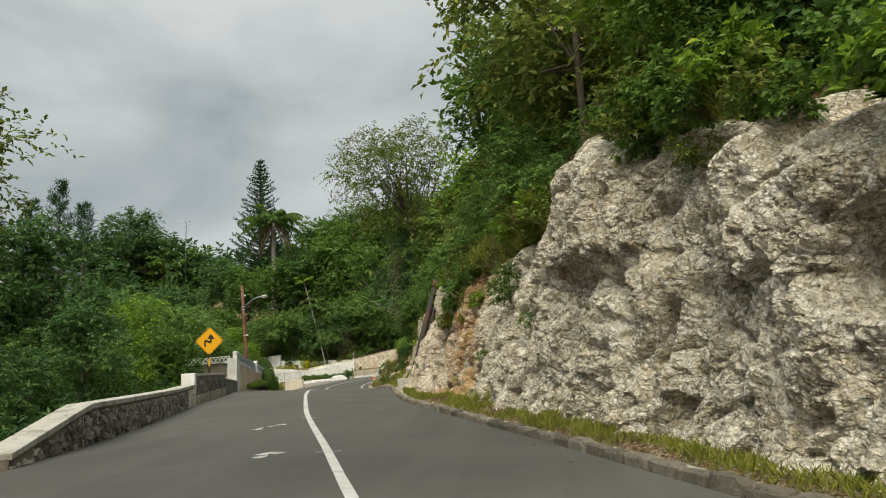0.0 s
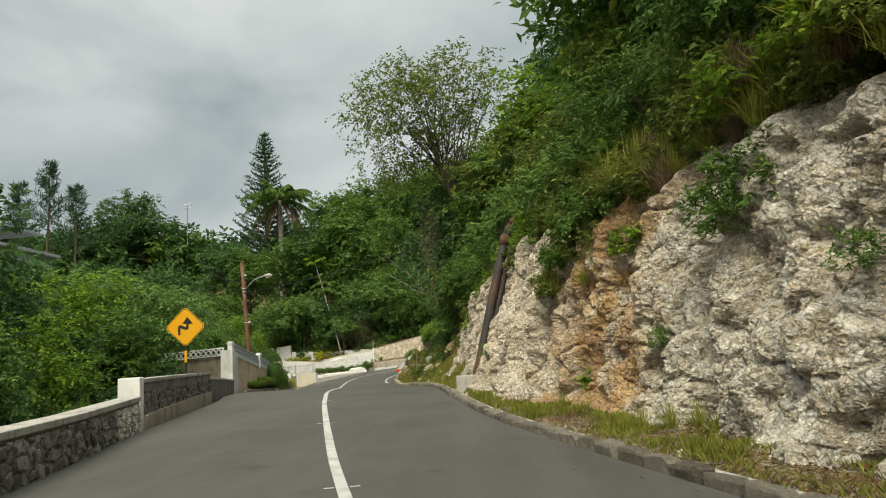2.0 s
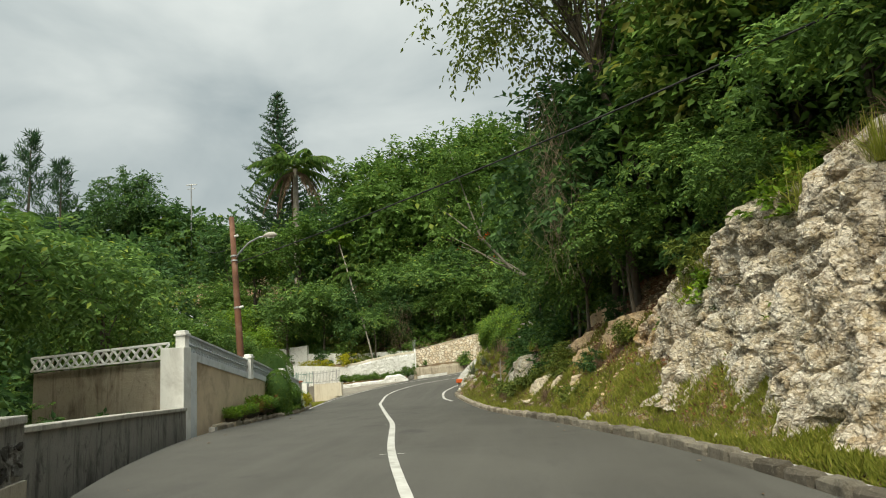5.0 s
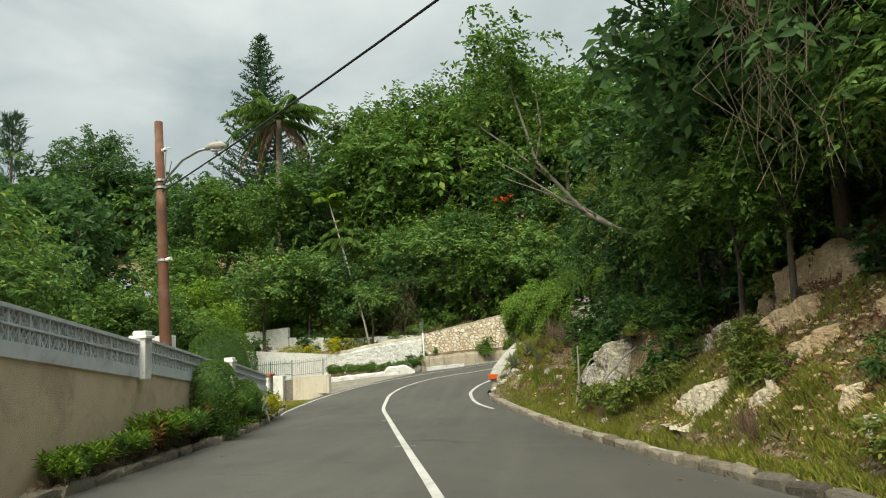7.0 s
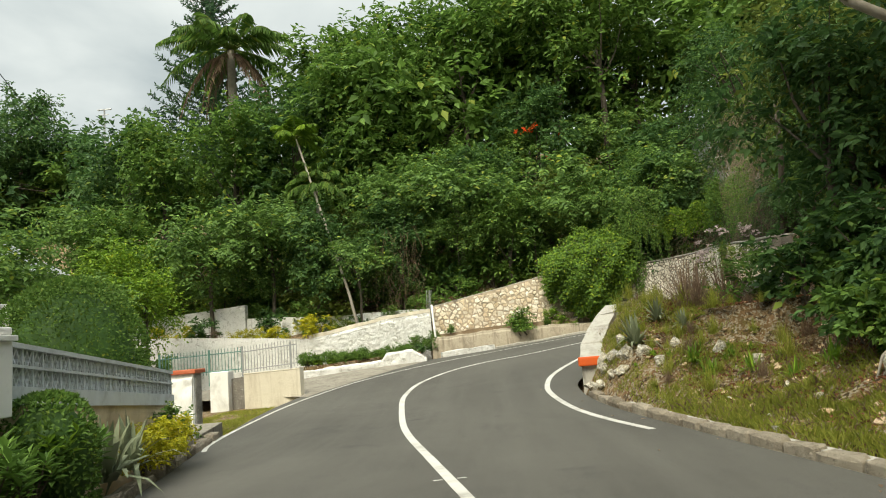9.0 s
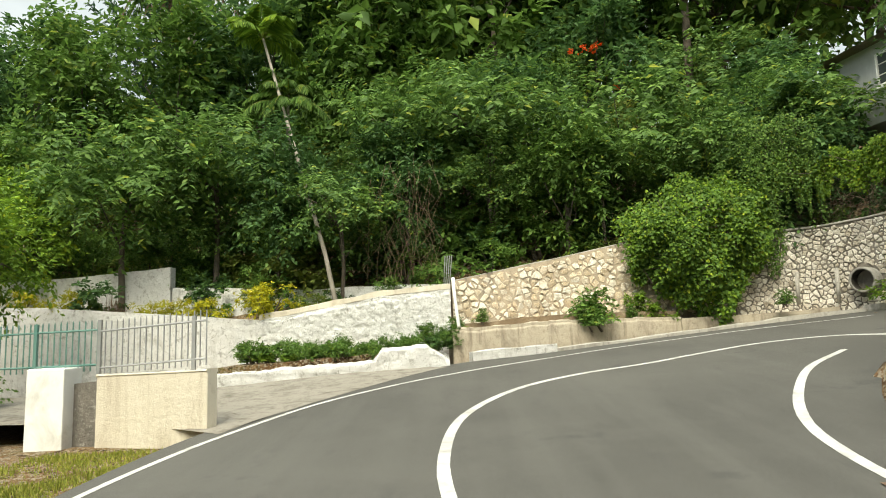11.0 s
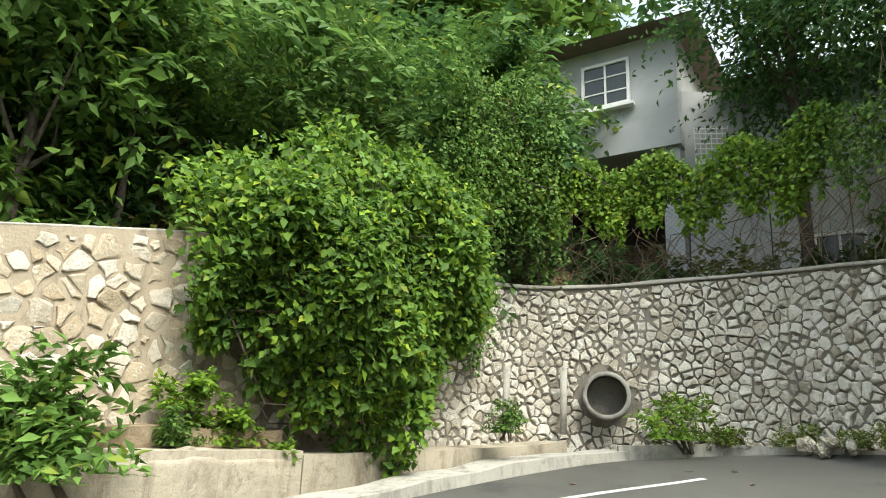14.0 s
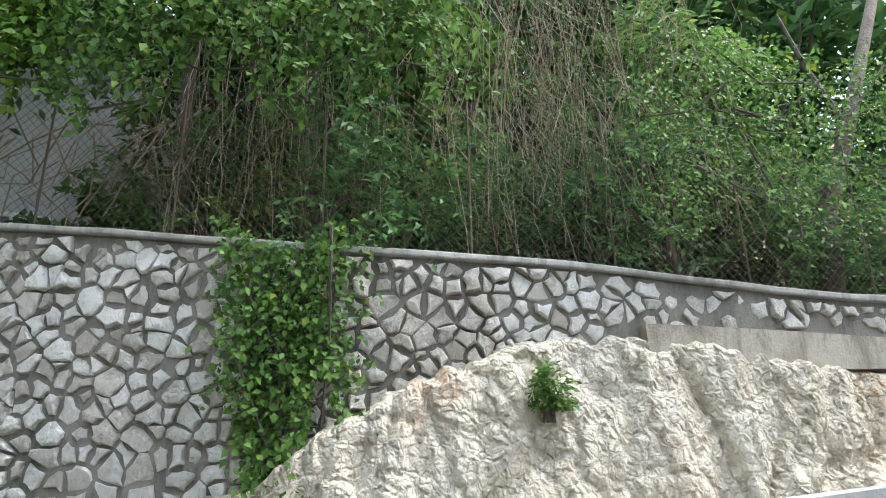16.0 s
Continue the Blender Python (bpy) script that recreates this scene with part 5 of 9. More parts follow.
wall_mortar_l = wall_solid("kerb_mortar", [(p.x - 0.06, p.y) for p in LEFT_KERB[::3]], [p.z - 0.2 for p in LEFT_KERB[::3]], [p.z + 0.08 for p in LEFT_KERB[::3]], 0.14, CAPSTONE, side=1)
tagged(wall_mortar_l, "pale mortar between the kerb blocks", "kerb", kind="structure")


# ---- road sign ----
def sign():
    root = empty("road_sign", -8.43, 25.62, -4.6, 5.5)
    tagged(root, "yellow diamond warning sign with a black winding arrow", "road sign")

    def plate(pts, y, t=0.006):
        vs = [(x, y, z) for x, z in pts] + [(x, y + t, z) for x, z in pts]
        n = len(pts)
        return vs, [tuple(range(n)), tuple(range(2 * n - 1, n - 1, -1))] + [(i, i + n, (i + 1) % n + n, (i + 1) % n) for i in range(n)]
    cz, h = 3.01, 0.605

    def diamond(r, cut=0.05):
        return [(0 + a, cz + b) for a, b in ((cut, -r + cut), (r - cut, -cut), (r - cut, cut), (cut, r - cut), (-cut, r - cut), (-r + cut, cut), (-r + cut, -cut), (-cut, -r + cut))]
    part("panel", plate(diamond(h), -0.03, 0.008), YELLOW, root)
    rim_out, rim_in = diamond(h - 0.025), diamond(h - 0.043)
    vs = [(x, -0.0315, z) for x, z in rim_out + rim_in]
    part("border", (vs, [(i, (i + 1) % 8, (i + 1) % 8 + 8, i + 8) for i in range(8)]), BLACK, root)
    k = 0.6
    arrow = [(-0.36, -0.40), (-0.24, -0.40), (-0.24, -0.055), (0.04, -0.17), (0.17, -0.10), (0.17, 0.13), (0.39, 0.14), (0.10, 0.49), (-0.15, 0.16), (0.045, 0.145), (0.045, -0.02), (-0.25, 0.11), (-0.36, 0.04)]
    verts = [(x * k, -0.033, cz + z * k) for x, z in arrow]
    part("arrow", (verts, [(0, 1, 2, 11, 12), (2, 3, 10, 11), (3, 4, 5, 9, 10), (5, 6, 7, 8, 9)]), BLACK, root, "black winding arrow")
    for z0, z1, m in ((0, 1.45, BLACK), (1.45, 1.62, YELLOW), (1.62, 1.95, BLACK), (1.95, 2.3, YELLOW), (2.3, 3.55, BLACK)):
        part("post_band" if m is YELLOW else "post", box(-0.035, -0.02, z0, 0.035, 0.02, z1 - 0.001, 0.004), m, root)
    for z in (2.75, 3.3):
        part("bolt", tube([(0, -0.045, z), (0, -0.02, z)], 0.012, 8), METAL, root)


sign()


# ---- utility pole with a street lamp ----
def pole():
    root = empty("utility_pole", -14.15, 46.3, -4.5)
    tagged(root, "leaning reddish wooden utility pole with a street lamp arm", "utility pole")
    top = Vector((-0.8, 0.75, 8.45))
    smooth(part("pole", tube([(0, 0, -0.3), top * 0.3, top * 0.65, top], [0.15, 0.14, 0.125, 0.105], 14), POLEWOOD, root))
    at = lambda z: top * (z / 8.45)
    a = at(6.6)
    arm = [a, a + Vector((0.25, -0.05, 0.28)), a + Vector((0.7, -0.2, 0.62)), a + Vector((1.2, -0.35, 0.78)), a + Vector((1.5, -0.42, 0.8))]
    smooth(part("lamp_arm", tube(arm, 0.035, 8), METAL, root))
    head = part("lamp_head", tube([arm[-1] + Vector((-0.08, 0.02, 0.0)), arm[-1] + Vector((0.1, -0.03, 0.03)), arm[-1] + Vector((0.35, -0.09, 0.02)), arm[-1] + Vector((0.52, -0.13, -0.02))], [0.05, 0.1, 0.12, 0.05], 10), CAPSTONE, root, "pale grey lamp head")
    smooth(head)
    part("diffuser", tube([arm[-1] + Vector((0.12, -0.04, -0.06)), arm[-1] + Vector((0.4, -0.1, -0.08))], [0.06, 0.05], 8), WHITE, root)
    for z in (6.55, 6.75):
        part("bracket", tube([at(z - 0.03), at(z + 0.03)], 0.15, 12), METAL, root)
    for z, sx in ((7.6, 0.16), (4.6, 0.17)):
        part("insulator", tube([at(z) + Vector((sx - 0.04, -0.05, 0)), at(z) + Vector((sx + 0.1, -0.1, 0.02))], 0.05, 8), WHITE, root)
    part("strap", tube([at(4.55), at(4.62)], 0.145, 12), METAL, root)
    return [Vector((-14.15, 46.3, -4.5)) + at(z) for z in (7.6, 7.2, 6.7)]


W0, W1, W2 = pole()


def cable(a, b, sag, r=0.014, label="thin black overhead cable"):
    a, b = Vector(a), Vector(b)
    pts = [a.lerp(b, t / 16) - Vector((0, 0, sag * 4 * (t / 16) * (1 - t / 16))) for t in range(17)]
    tagged(part("cable", tube(pts, r, 6, False), CABLE), label, "cable")


cable((-14.72, 46.85, 1.95), (5.0, 25.6, 1.75), 0.3, 0.018)
cable(W1, (-30, 75, 9), 0.5, 0.012)
cable(W2, W0 + Vector((0.5, -0.3, -0.4)), 0.25, 0.01, "short loop of black cable on the pole")


# ---- pipe on the rock ----
def rock_pipe():
    root = empty("water_main", 0.15, 25.7, -4.0)
    tagged(root, "rusty black water main climbing the rock from a concrete block", "pipe")
    o = Vector((0.15, 25.7, -4.0))
    P = [Vector(p) - o for p in ((0.12, 25.55, -4.0), (0.32, 25.65, -3.32), (0.87, 25.87, -1.345), (1.36, 26.15, 0.3), (1.43, 26.2, 0.5))]
    smooth(part("lower_pipe", tube(P, 0.14, 14), PIPEMAT, root))
    smooth(part("collar", tube([P[3] - Vector((0.04, 0.02, 0.14)), P[3] + Vector((0.04, 0.02, 0.14))], 0.17, 14), RUST, root, "rusted collar"))
    Q = [Vector(p) - o for p in ((1.42, 26.19, 0.46), (1.52, 26.24, 0.68), (1.72, 26.15, 0.86), (2.1, 25.98, 1.08), (3.0, 25.6, 1.62), (4.2, 25.1, 2.35))]
    smooth(part("upper_pipe", tube(Q, 0.14, 14), PIPEMAT, root))
    smooth(part("joint", tube([Q[2] - Vector((0.09, -0.04, 0.06)), Q[2] + Vector((0.09, -0.04, 0.06))], 0.168, 14), RUST, root, "rusted joint"))
    R = [Vector(p) - o for p in ((0.5, 25.6, -3.5), (0.98, 25.78, -1.7), (1.5, 26.05, -0.1), (1.75, 26.0, 0.5), (2.2, 25.75, 0.8), (3.1, 25.35, 1.3))]
    smooth(part("thin_pipe", tube(R, 0.065, 10), PIPEMAT, root))
    part("anchor_block", box(-0.52, -0.45, -0.35, 0.2, 0.22, 0.4, 0.03), CAPSTONE, root, "square concrete anchor block")


rock_pipe()


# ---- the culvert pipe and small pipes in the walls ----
# concrete of the pipe's inside, with the darkness of its depth put into the colour
PIPE_SHADE = mat_concrete("pipe_shade_concrete", (0.05, 0.047, 0.042), (0.07, 0.065, 0.058), (0.025, 0.023, 0.02))


def culvert():
    root = empty("culvert_pipe", -0.32, 68.0, -1.86)
    tagged(root, "short grey concrete culvert pipe jutting from the wall", "pipe")
    d = Vector((-0.82, -0.55, 0.0)).normalized()
    n, ro, ri = 28, 0.325, 0.265
    a = Vector((-d.y, d.x, 0))
    verts, faces = [], []
    for off, r in ((-0.3, ro), (0.2, ro), (0.22, ri + 0.01), (0.2, ri), (-2.6, ri)):
        for k in range(n):
            w = 6.2832 * k / n
            verts.append(d * off + a * (r * math.cos(w)) + Vector((0, 0, r * math.sin(w))))
    for j in range(4):
        for k in range(n):
            faces.append((j * n + k, j * n + (k + 1) % n, (j + 1) * n + (k + 1) % n, (j + 1) * n + k))
    smooth(part("barrel", (verts[:4 * n], faces[:3 * n]), PIPEC, root))
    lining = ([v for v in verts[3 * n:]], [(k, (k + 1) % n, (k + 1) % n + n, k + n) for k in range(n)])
    smooth(part("lining", lining, PIPE_SHADE, root, "inside of the pipe coloured dark for its shade"))
    # end disc coloured dark for the shade deep in the pipe
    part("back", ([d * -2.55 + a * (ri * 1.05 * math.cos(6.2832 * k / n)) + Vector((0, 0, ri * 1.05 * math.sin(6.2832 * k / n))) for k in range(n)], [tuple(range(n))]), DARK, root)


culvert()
tagged(smooth(part("drain_pipe", tube([(-10.72, 68.36, -1.42), (-10.69, 68.2, -1.9), (-10.6, 67.5, -2.72)], 0.045, 10), WHITE)), "white plastic drain pipe down the wall corner", "pipe")
for x, y, z0, z1 in ((-1.75, 68.6, -2.4, -1.55), (-0.85, 68.35, -2.4, -1.5)):
    tagged(smooth(part("drain_pipe", tube([(x, y, z0), (x + 0.02, y, z1)], 0.05, 8), CAPSTONE)), "grey vertical drain pipe against the wall", "pipe")
bundle = tagged(empty("standpipe", -10.9, 69.0, -1.5), "bundle of thin grey upright pipes behind the wall", "pipe")
for i in range(4):
    part("pipe", tube([(i * 0.05 - 0.08, 0, -0.1), (i * 0.06 - 0.02, 0.02, 0.75)], 0.014, 6), METAL, bundle)


# ---- iron railing of the gate ----
def railing(x0, y0, z0, x1, y1, z1, h, gap=0.11, label="", mat=IRON):
    root = empty("railing", x0, y0, z0)
    tagged(root, label, "railing")
    A, B = Vector((0, 0, 0)), Vector((x1 - x0, y1 - y0, z1 - z0))
    n = int(B.length / gap)
    for k in (0.12, 0.8):
        part("rail", tube([A + Vector((0, 0, h * k)), B + Vector((0, 0, h * k))], 0.017, 6), mat, root)
    bar = bpy.data.meshes.new("bar")
    v, f = tube([(0, 0, 0), (0, 0, h * 0.96), (0, 0, h)], [0.011, 0.011, 0.003], 5)
    bar.from_pydata([tuple(q) for q in v], [], f)
    bar.materials.append(mat)
    for i in range(n + 1):
        p = A.lerp(B, i / n)
        ob = new("bar", bar)
        ob.parent = root
        ob.location = p
    for i in range(0, n + 1, 16):
        p = A.lerp(B, i / n)
        part("post", box(p.x - 0.025, p.y - 0.025, -0.3, p.x + 0.025, p.y + 0.025, h * 1.02), mat, root)


railing(-18.6, 61.2, -3.35, -15.9, 60.75, -3.3, 0.75, 0.105, "green painted iron railing between the gate pillars")
railing(-15.85, 60.72, -3.35, -14.1, 60.3, -3.25, 0.78, 0.1, "grey iron gate leaf with pointed bars", METAL)


# ---- houses ----
def window(parent, o, ax, w, h, cols, rows, name="window", mat=WHITE):
    """A framed window: o its lower corner, ax the direction along the wall; it looks along the wall's outer normal."""
    ax = Vector(ax).normalized()
    nrm = Vector((ax.y, -ax.x, 0))
    M = Matrix(((ax.x, nrm.x, 0, o[0]), (ax.y, nrm.y, 0, o[1]), (0, 0, 1, o[2]), (0, 0, 0, 1)))

    def put(n, x0, y0, z0, x1, y1, z1, m, par):
        b = box(x0, y0, z0, x1, y1, z1)
        bmesh.ops.transform(b, matrix=M, verts=b.verts)
        bmesh.ops.recalc_face_normals(b, faces=b.faces)
        return part(n, b, m, par)
    win = put(name, 0, 0.005, 0, w, 0.02, h, GLASS, parent)
    t = 0.06
    for x in (0, w - t):
        put("window_frame", x, 0.0, 0, x + t, 0.06, h, mat, win)
    for z in (0, h - t):
        put("window_frame", t, 0.0, z, w - t, 0.06, z + t, mat, win)
    for i in range(1, cols):
        put("mullion", w * i / cols - 0.02, 0.0, t, w * i / cols + 0.02, 0.05, h - t, mat, win)
    for j in range(1, rows):
        put("glazing_bar", t, 0.0, h * j / rows - 0.012, w - t, 0.04, h * j / rows + 0.012, mat, win)
    put("window_sill", -0.08, -0.0, -0.08, w + 0.08, 0.14, -0.02, mat, win)
    return win


def bend_house():
    root = empty("house", 4, 69, 0.2)
    tagged(root, "white rendered house raised on columns behind creepers", "house")
    P = lambda n, m, mat, lab="": keep(part(n, m, mat, None, lab), root)
    f = Vector((0.25, -0.97, 0)).normalized()      # along the street front, to the south
    r = Vector((0.97, 0.25, 0)).normalized()       # away from the street
    C = Vector((2.28, 68.05, 0))                   # street corner of the upper floor
    q = lambda a, b: ((C + f * a + r * b).x, (C + f * a + r * b).y)
    up = P("upper_floor", prism([q(0, 0), q(0, 6), q(-3.3, 6), q(-3.3, 0)], 2.82, 5.15), HOUSEWHITE)
    P("edge_beam", prism([q(0.02, -0.03), q(0.02, 0.3), q(-3.3, 0.3), q(-3.3, -0.03)], 2.8, 3.14), HOUSEWHITE)
    P("column", prism([q(-0.35, 0.05), q(-0.35, 0.45), q(-0.02, 0.45), q(-0.02, 0.05)], -1.2, 2.8), HOUSEWHITE)
    # dark colour here stands for the shade under the raised floor
    P("rear_wall", prism([q(0, 3.0), q(0, 3.2), q(-3.3, 3.2), q(-3.3, 3.0)], -1.2, 2.8), DARK)
    P("side_wall", prism([q(0.0, 0.6), q(0.15, 0.6), q(0.15, 6), q(0.0, 6)], -1.2, 2.82), HOUSEWHITE)
    P("wing", prism([q(0.9, 1.0), q(5.5, 1.0), q(5.5, 6), q(0.9, 6)], -1.2, 4.1), HOUSEWHITE)
    P("wing_link", prism([q(0.0, 0.3), q(0.95, 0.9), q(0.95, 4), q(0.0, 4)], -1.2, 4.0), HOUSEWHITE)
    P("low_wall", prism([q(-3.3, 0.1), q(-0.4, 0.1), q(-0.4, 0.25), q(-3.3, 0.25)], -1.0, 0.2), HOUSEWHITE)
    vs = [(*q(0.5, -0.5), 5.15), (*q(0.5, 6.5), 5.15), (*q(-3.8, 6.5), 5.15), (*q(-3.8, -0.5), 5.15), (*q(-0.8, 3), 6.5), (*q(-2.6, 3), 6.5)]
    P("roof", (vs, [(0, 1, 4), (1, 2, 5, 4), (2, 3, 5), (3, 0, 4, 5), (3, 2, 1, 0)]), TILE)
    vs = [(*q(0.7, 0.4), 4.1), (*q(6, 0.4), 4.1), (*q(6, 6.5), 4.1), (*q(0.7, 6.5), 4.1), (*q(3.2, 3.4), 5.2)]
    P("wing_roof", (vs, [(0, 1, 4), (1, 2, 4), (2, 3, 4), (3, 0, 4), (3, 2, 1, 0)]), TILE)
    o = C + f * -1.85 - r * 0.03
    w = window(None, (o.x, o.y, 3.82), tuple(f), 0.98, 0.98, 2, 3)
    for c in [w]:
        keep(c, root)
    o = C + f * 1.9 + r * 0.97
    keep(window(None, (o.x, o.y, 0.2), tuple(f), 0.8, 0.9, 2, 1), root)
    cage = P("window_cage", prism([q(0.2, 0.25), q(0.75, 0.5), q(0.75, 0.9), q(0.2, 0.9)], 2.45, 2.52), WHITE, "white lattice window cage")
    for i in range(7):
        a, b = Vector((*q(0.2 + i * 0.09, 0.26 + i * 0.04), 2.5)), Vector((*q(0.2 + i * 0.09, 0.26 + i * 0.04), 3.2))
        P("bar", tube([a, b], 0.012, 4), WHITE)
        P("bar", tube([Vector((*q(0.2, 0.25), 2.55 + i * 0.1)), Vector((*q(0.75, 0.5), 2.55 + i * 0.1))], 0.012, 4), WHITE)


bend_house()


def balcony_house():
    root = empty("house", -36, 52, 2)
    tagged(root, "white two storey house with an arched veranda and roof terrace", "house")
    P = lambda n, m, mat: keep(part(n, m, mat), root)
    P("wall", prism([(-44, 50), (-33.4, 50), (-33.4, 58), (-44, 58)], 0.0, 7.6), HOUSEWHITE)
    P("terrace_slab", prism([(-44.4, 49.3), (-32.9, 49.3), (-32.9, 58.4), (-44.4, 58.4)], 7.6, 7.85), HOUSEWHITE)
    for k in range(34):
        x = -44 + k * 0.33
        P("baluster", box(x - 0.04, 49.4, 7.85, x + 0.04, 49.48, 8.8), WHITE)
    P("hand_rail", box(-44.4, 49.36, 8.8, -32.9, 49.52, 8.9), WHITE)
    P("pergola_roof", prism([(-44.2, 50.2), (-33.6, 50.2), (-33.6, 57), (-44.2, 57)], 9.35, 9.5), ROOF)
    for x in (-43.8, -40, -37, -34):
        P("post", box(x - 0.06, 50.3, 7.85, x + 0.06, 50.42, 9.35), WHITE)
    for x in (-35.2, -37.4, -39.6):
        pts = [(x - 0.55, 5.0), (x + 0.55, 5.0), (x + 0.55, 6.6)] + [(x + 0.55 * math.cos(a * math.pi / 8), 6.6 + 0.45 * math.sin(a * math.pi / 8)) for a in range(1, 8)] + [(x - 0.55, 6.6)]
        # flat dark panel: the shade within the arch is painted on the wall
        P("arch", ([(a, 49.99, b) for a, b in pts], [tuple(range(len(pts)))]), DARK)
    root.location.x -= 2.0


balcony_house()


def roof_house():
    root = empty("house", -26, 63, -3)
    tagged(root, "low white house with a pale metal roof behind garden trees", "house")
    P = lambda n, m, mat: keep(part(n, m, mat), root)
    P("wall", prism([(-31.5, 63.2), (-23.4, 62.4), (-23.0, 66), (-31.2, 67)], -4.2, 2.2), HOUSEWHITE)
    vs = [(-32.4, 62.2, 2.2), (-22.6, 61.6, 2.1), (-22.2, 66.6, 2.1), (-32, 67.6, 2.2), (-31.2, 64.8, 3.7), (-23.6, 64.0, 3.5)]
    P("roof", (vs, [(0, 1, 5, 4), (1, 2, 5), (2, 3, 4, 5), (3, 0, 4), (3, 2, 1, 0)]), ROOF)
    P("veranda_slab", prism([(-28, 61.4), (-23.2, 61.0), (-23.3, 62.5), (-28, 62.9)], -0.5, -0.3), HOUSEWHITE)
    for x in (-27.6, -25.6, -23.6):
        P("column", box(x - 0.12, 61.2, -4.2, x + 0.12, 61.44, -0.5), HOUSEWHITE)
    for x in (-27.4, -25.2):
        keep(window(None, (x, 62.77 - (x + 27.4) * 0.1, 0.1), (1, -0.1, 0), 1.1, 1.1, 3, 2), root)
    root.location.z -= 1.2
    root.location.x -= 2.6


roof_house()

# ---- plants ----
def unit(a):
    return a / np.maximum(np.linalg.norm(a, axis=-1, keepdims=True), 1e-9)


def leaf_quads(pos, direction, normal, length, width, fold=0.18):
    """One bent rhombic leaf at every pos: (verts, faces) as arrays."""
    n = len(pos)
    d = unit(direction)
    s = unit(np.cross(d, normal))
    up = np.cross(s, d)
    L, W = np.asarray(length).reshape(-1, 1), np.asarray(width).reshape(-1, 1)
    base, tip = pos, pos + d * L - up * L * fold
    mid = pos + d * L * 0.45
    a, b = mid + s * W * 0.5 + up * W * 0.12, mid - s * W * 0.5 + up * W * 0.12
    v = np.stack([base, a, tip, b], 1).reshape(-1, 3)
    i = np.arange(n)[:, None] * 4
    f = np.concatenate([i + np.array([[0, 1, 2]]), i + np.array([[0, 2, 3]])], 1).reshape(-1, 3)
    return v, f


def mesh_of(name, v, f, mat):
    me = bpy.data.meshes.new(name)
    v = np.ascontiguousarray(v, dtype=np.float32)
    f = np.ascontiguousarray(f, dtype=np.int32)
    me.vertices.add(len(v))
    me.vertices.foreach_set("co", v.ravel())
    me.loops.add(f.size)
    me.loops.foreach_set("vertex_index", f.ravel())
    me.polygons.add(len(f))
    me.polygons.foreach_set("loop_start", np.arange(0, f.size, f.shape[1], dtype=np.int32))
    me.polygons.foreach_set("loop_total", np.full(len(f), f.shape[1], dtype=np.int32))
    me.update(calc_edges=True)
    me.materials.append(mat)
    return me


def sprays(rng, centres, outward, twigs, per_twig, twig_len, leaf, ratio=0.5, droop=0.35, spread=1.0, pinnate=False):
    """Leaves set along twigs that spring from the centres."""
    m = len(centres)
    d = unit(np.repeat(outward, twigs, 0) * 0.7 + rng.normal(size=(m * twigs, 3)) * spread * 0.7 + np.array([0, 0, 0.15]))
    c = np.repeat(centres, twigs, 0) + rng.normal(size=(m * twigs, 3)) * twig_len * 0.25
    ln = twig_len * rng.uniform(0.6, 1.3, (m * twigs, 1))
    t = np.tile(np.linspace(0.18, 1.0, per_twig), m * twigs)[:, None]
    D, C, LN = np.repeat(d, per_twig, 0), np.repeat(c, per_twig, 0), np.repeat(ln, per_twig, 0)
    sag = droop * LN * t * t
    pos = C + D * LN * t - np.array([0, 0, 1.0]) * sag
    side = unit(np.cross(D, np.array([0.05, 0.02, 1.0])))
    sign = np.tile(np.where(np.arange(per_twig) % 2 == 0, 1.0, -1.0), m * twigs)[:, None]
    if pinnate:
        ld = unit(side * sign + D * 0.35 + rng.normal(size=pos.shape) * 0.2 - np.array([0, 0, 0.35]))
        nr = unit(np.array([0, 0, 0.8]) + D * 0.5 + rng.normal(size=pos.shape) * 0.5)
    else:
        ld = unit(side * sign * 0.8 + D * 0.7 + rng.normal(size=pos.shape) * 0.42 - np.array([0, 0, 0.28]))
        nr = unit(np.array([0, 0, 1.0]) + D * 0.4 + rng.normal(size=pos.shape) * 0.5)
    size = leaf * rng.uniform(0.65, 1.25, len(pos))
    return leaf_quads(pos, ld, nr, size, size * ratio)


def crown_points(rng, rx, ry, rz, n, lumps=7, hollow=0.55):
    """Points in the outer part of a lumpy crown, with their outward directions."""
    lumps = lumps * 2
    k = unit(rng.normal(size=(lumps, 3)) + np.array([0, 0, 0.25])) * np.array([rx, ry, rz]) * rng.uniform(0.4, 0.72, (lumps, 1))
    size = rng.uniform(0.26, 0.46, lumps)
    which = rng.integers(0, lumps, n)
    u = unit(rng.normal(size=(n, 3)) + np.array([0, 0, 0.35]))
    r = rng.uniform(hollow, 1.0, (n, 1)) ** 0.6
    p = k[which] + u * r * np.array([rx, ry, rz]) * size[which][:, None]
    return p, unit(p / np.array([rx, ry, rz]) * 0.6 + u * 0.6)


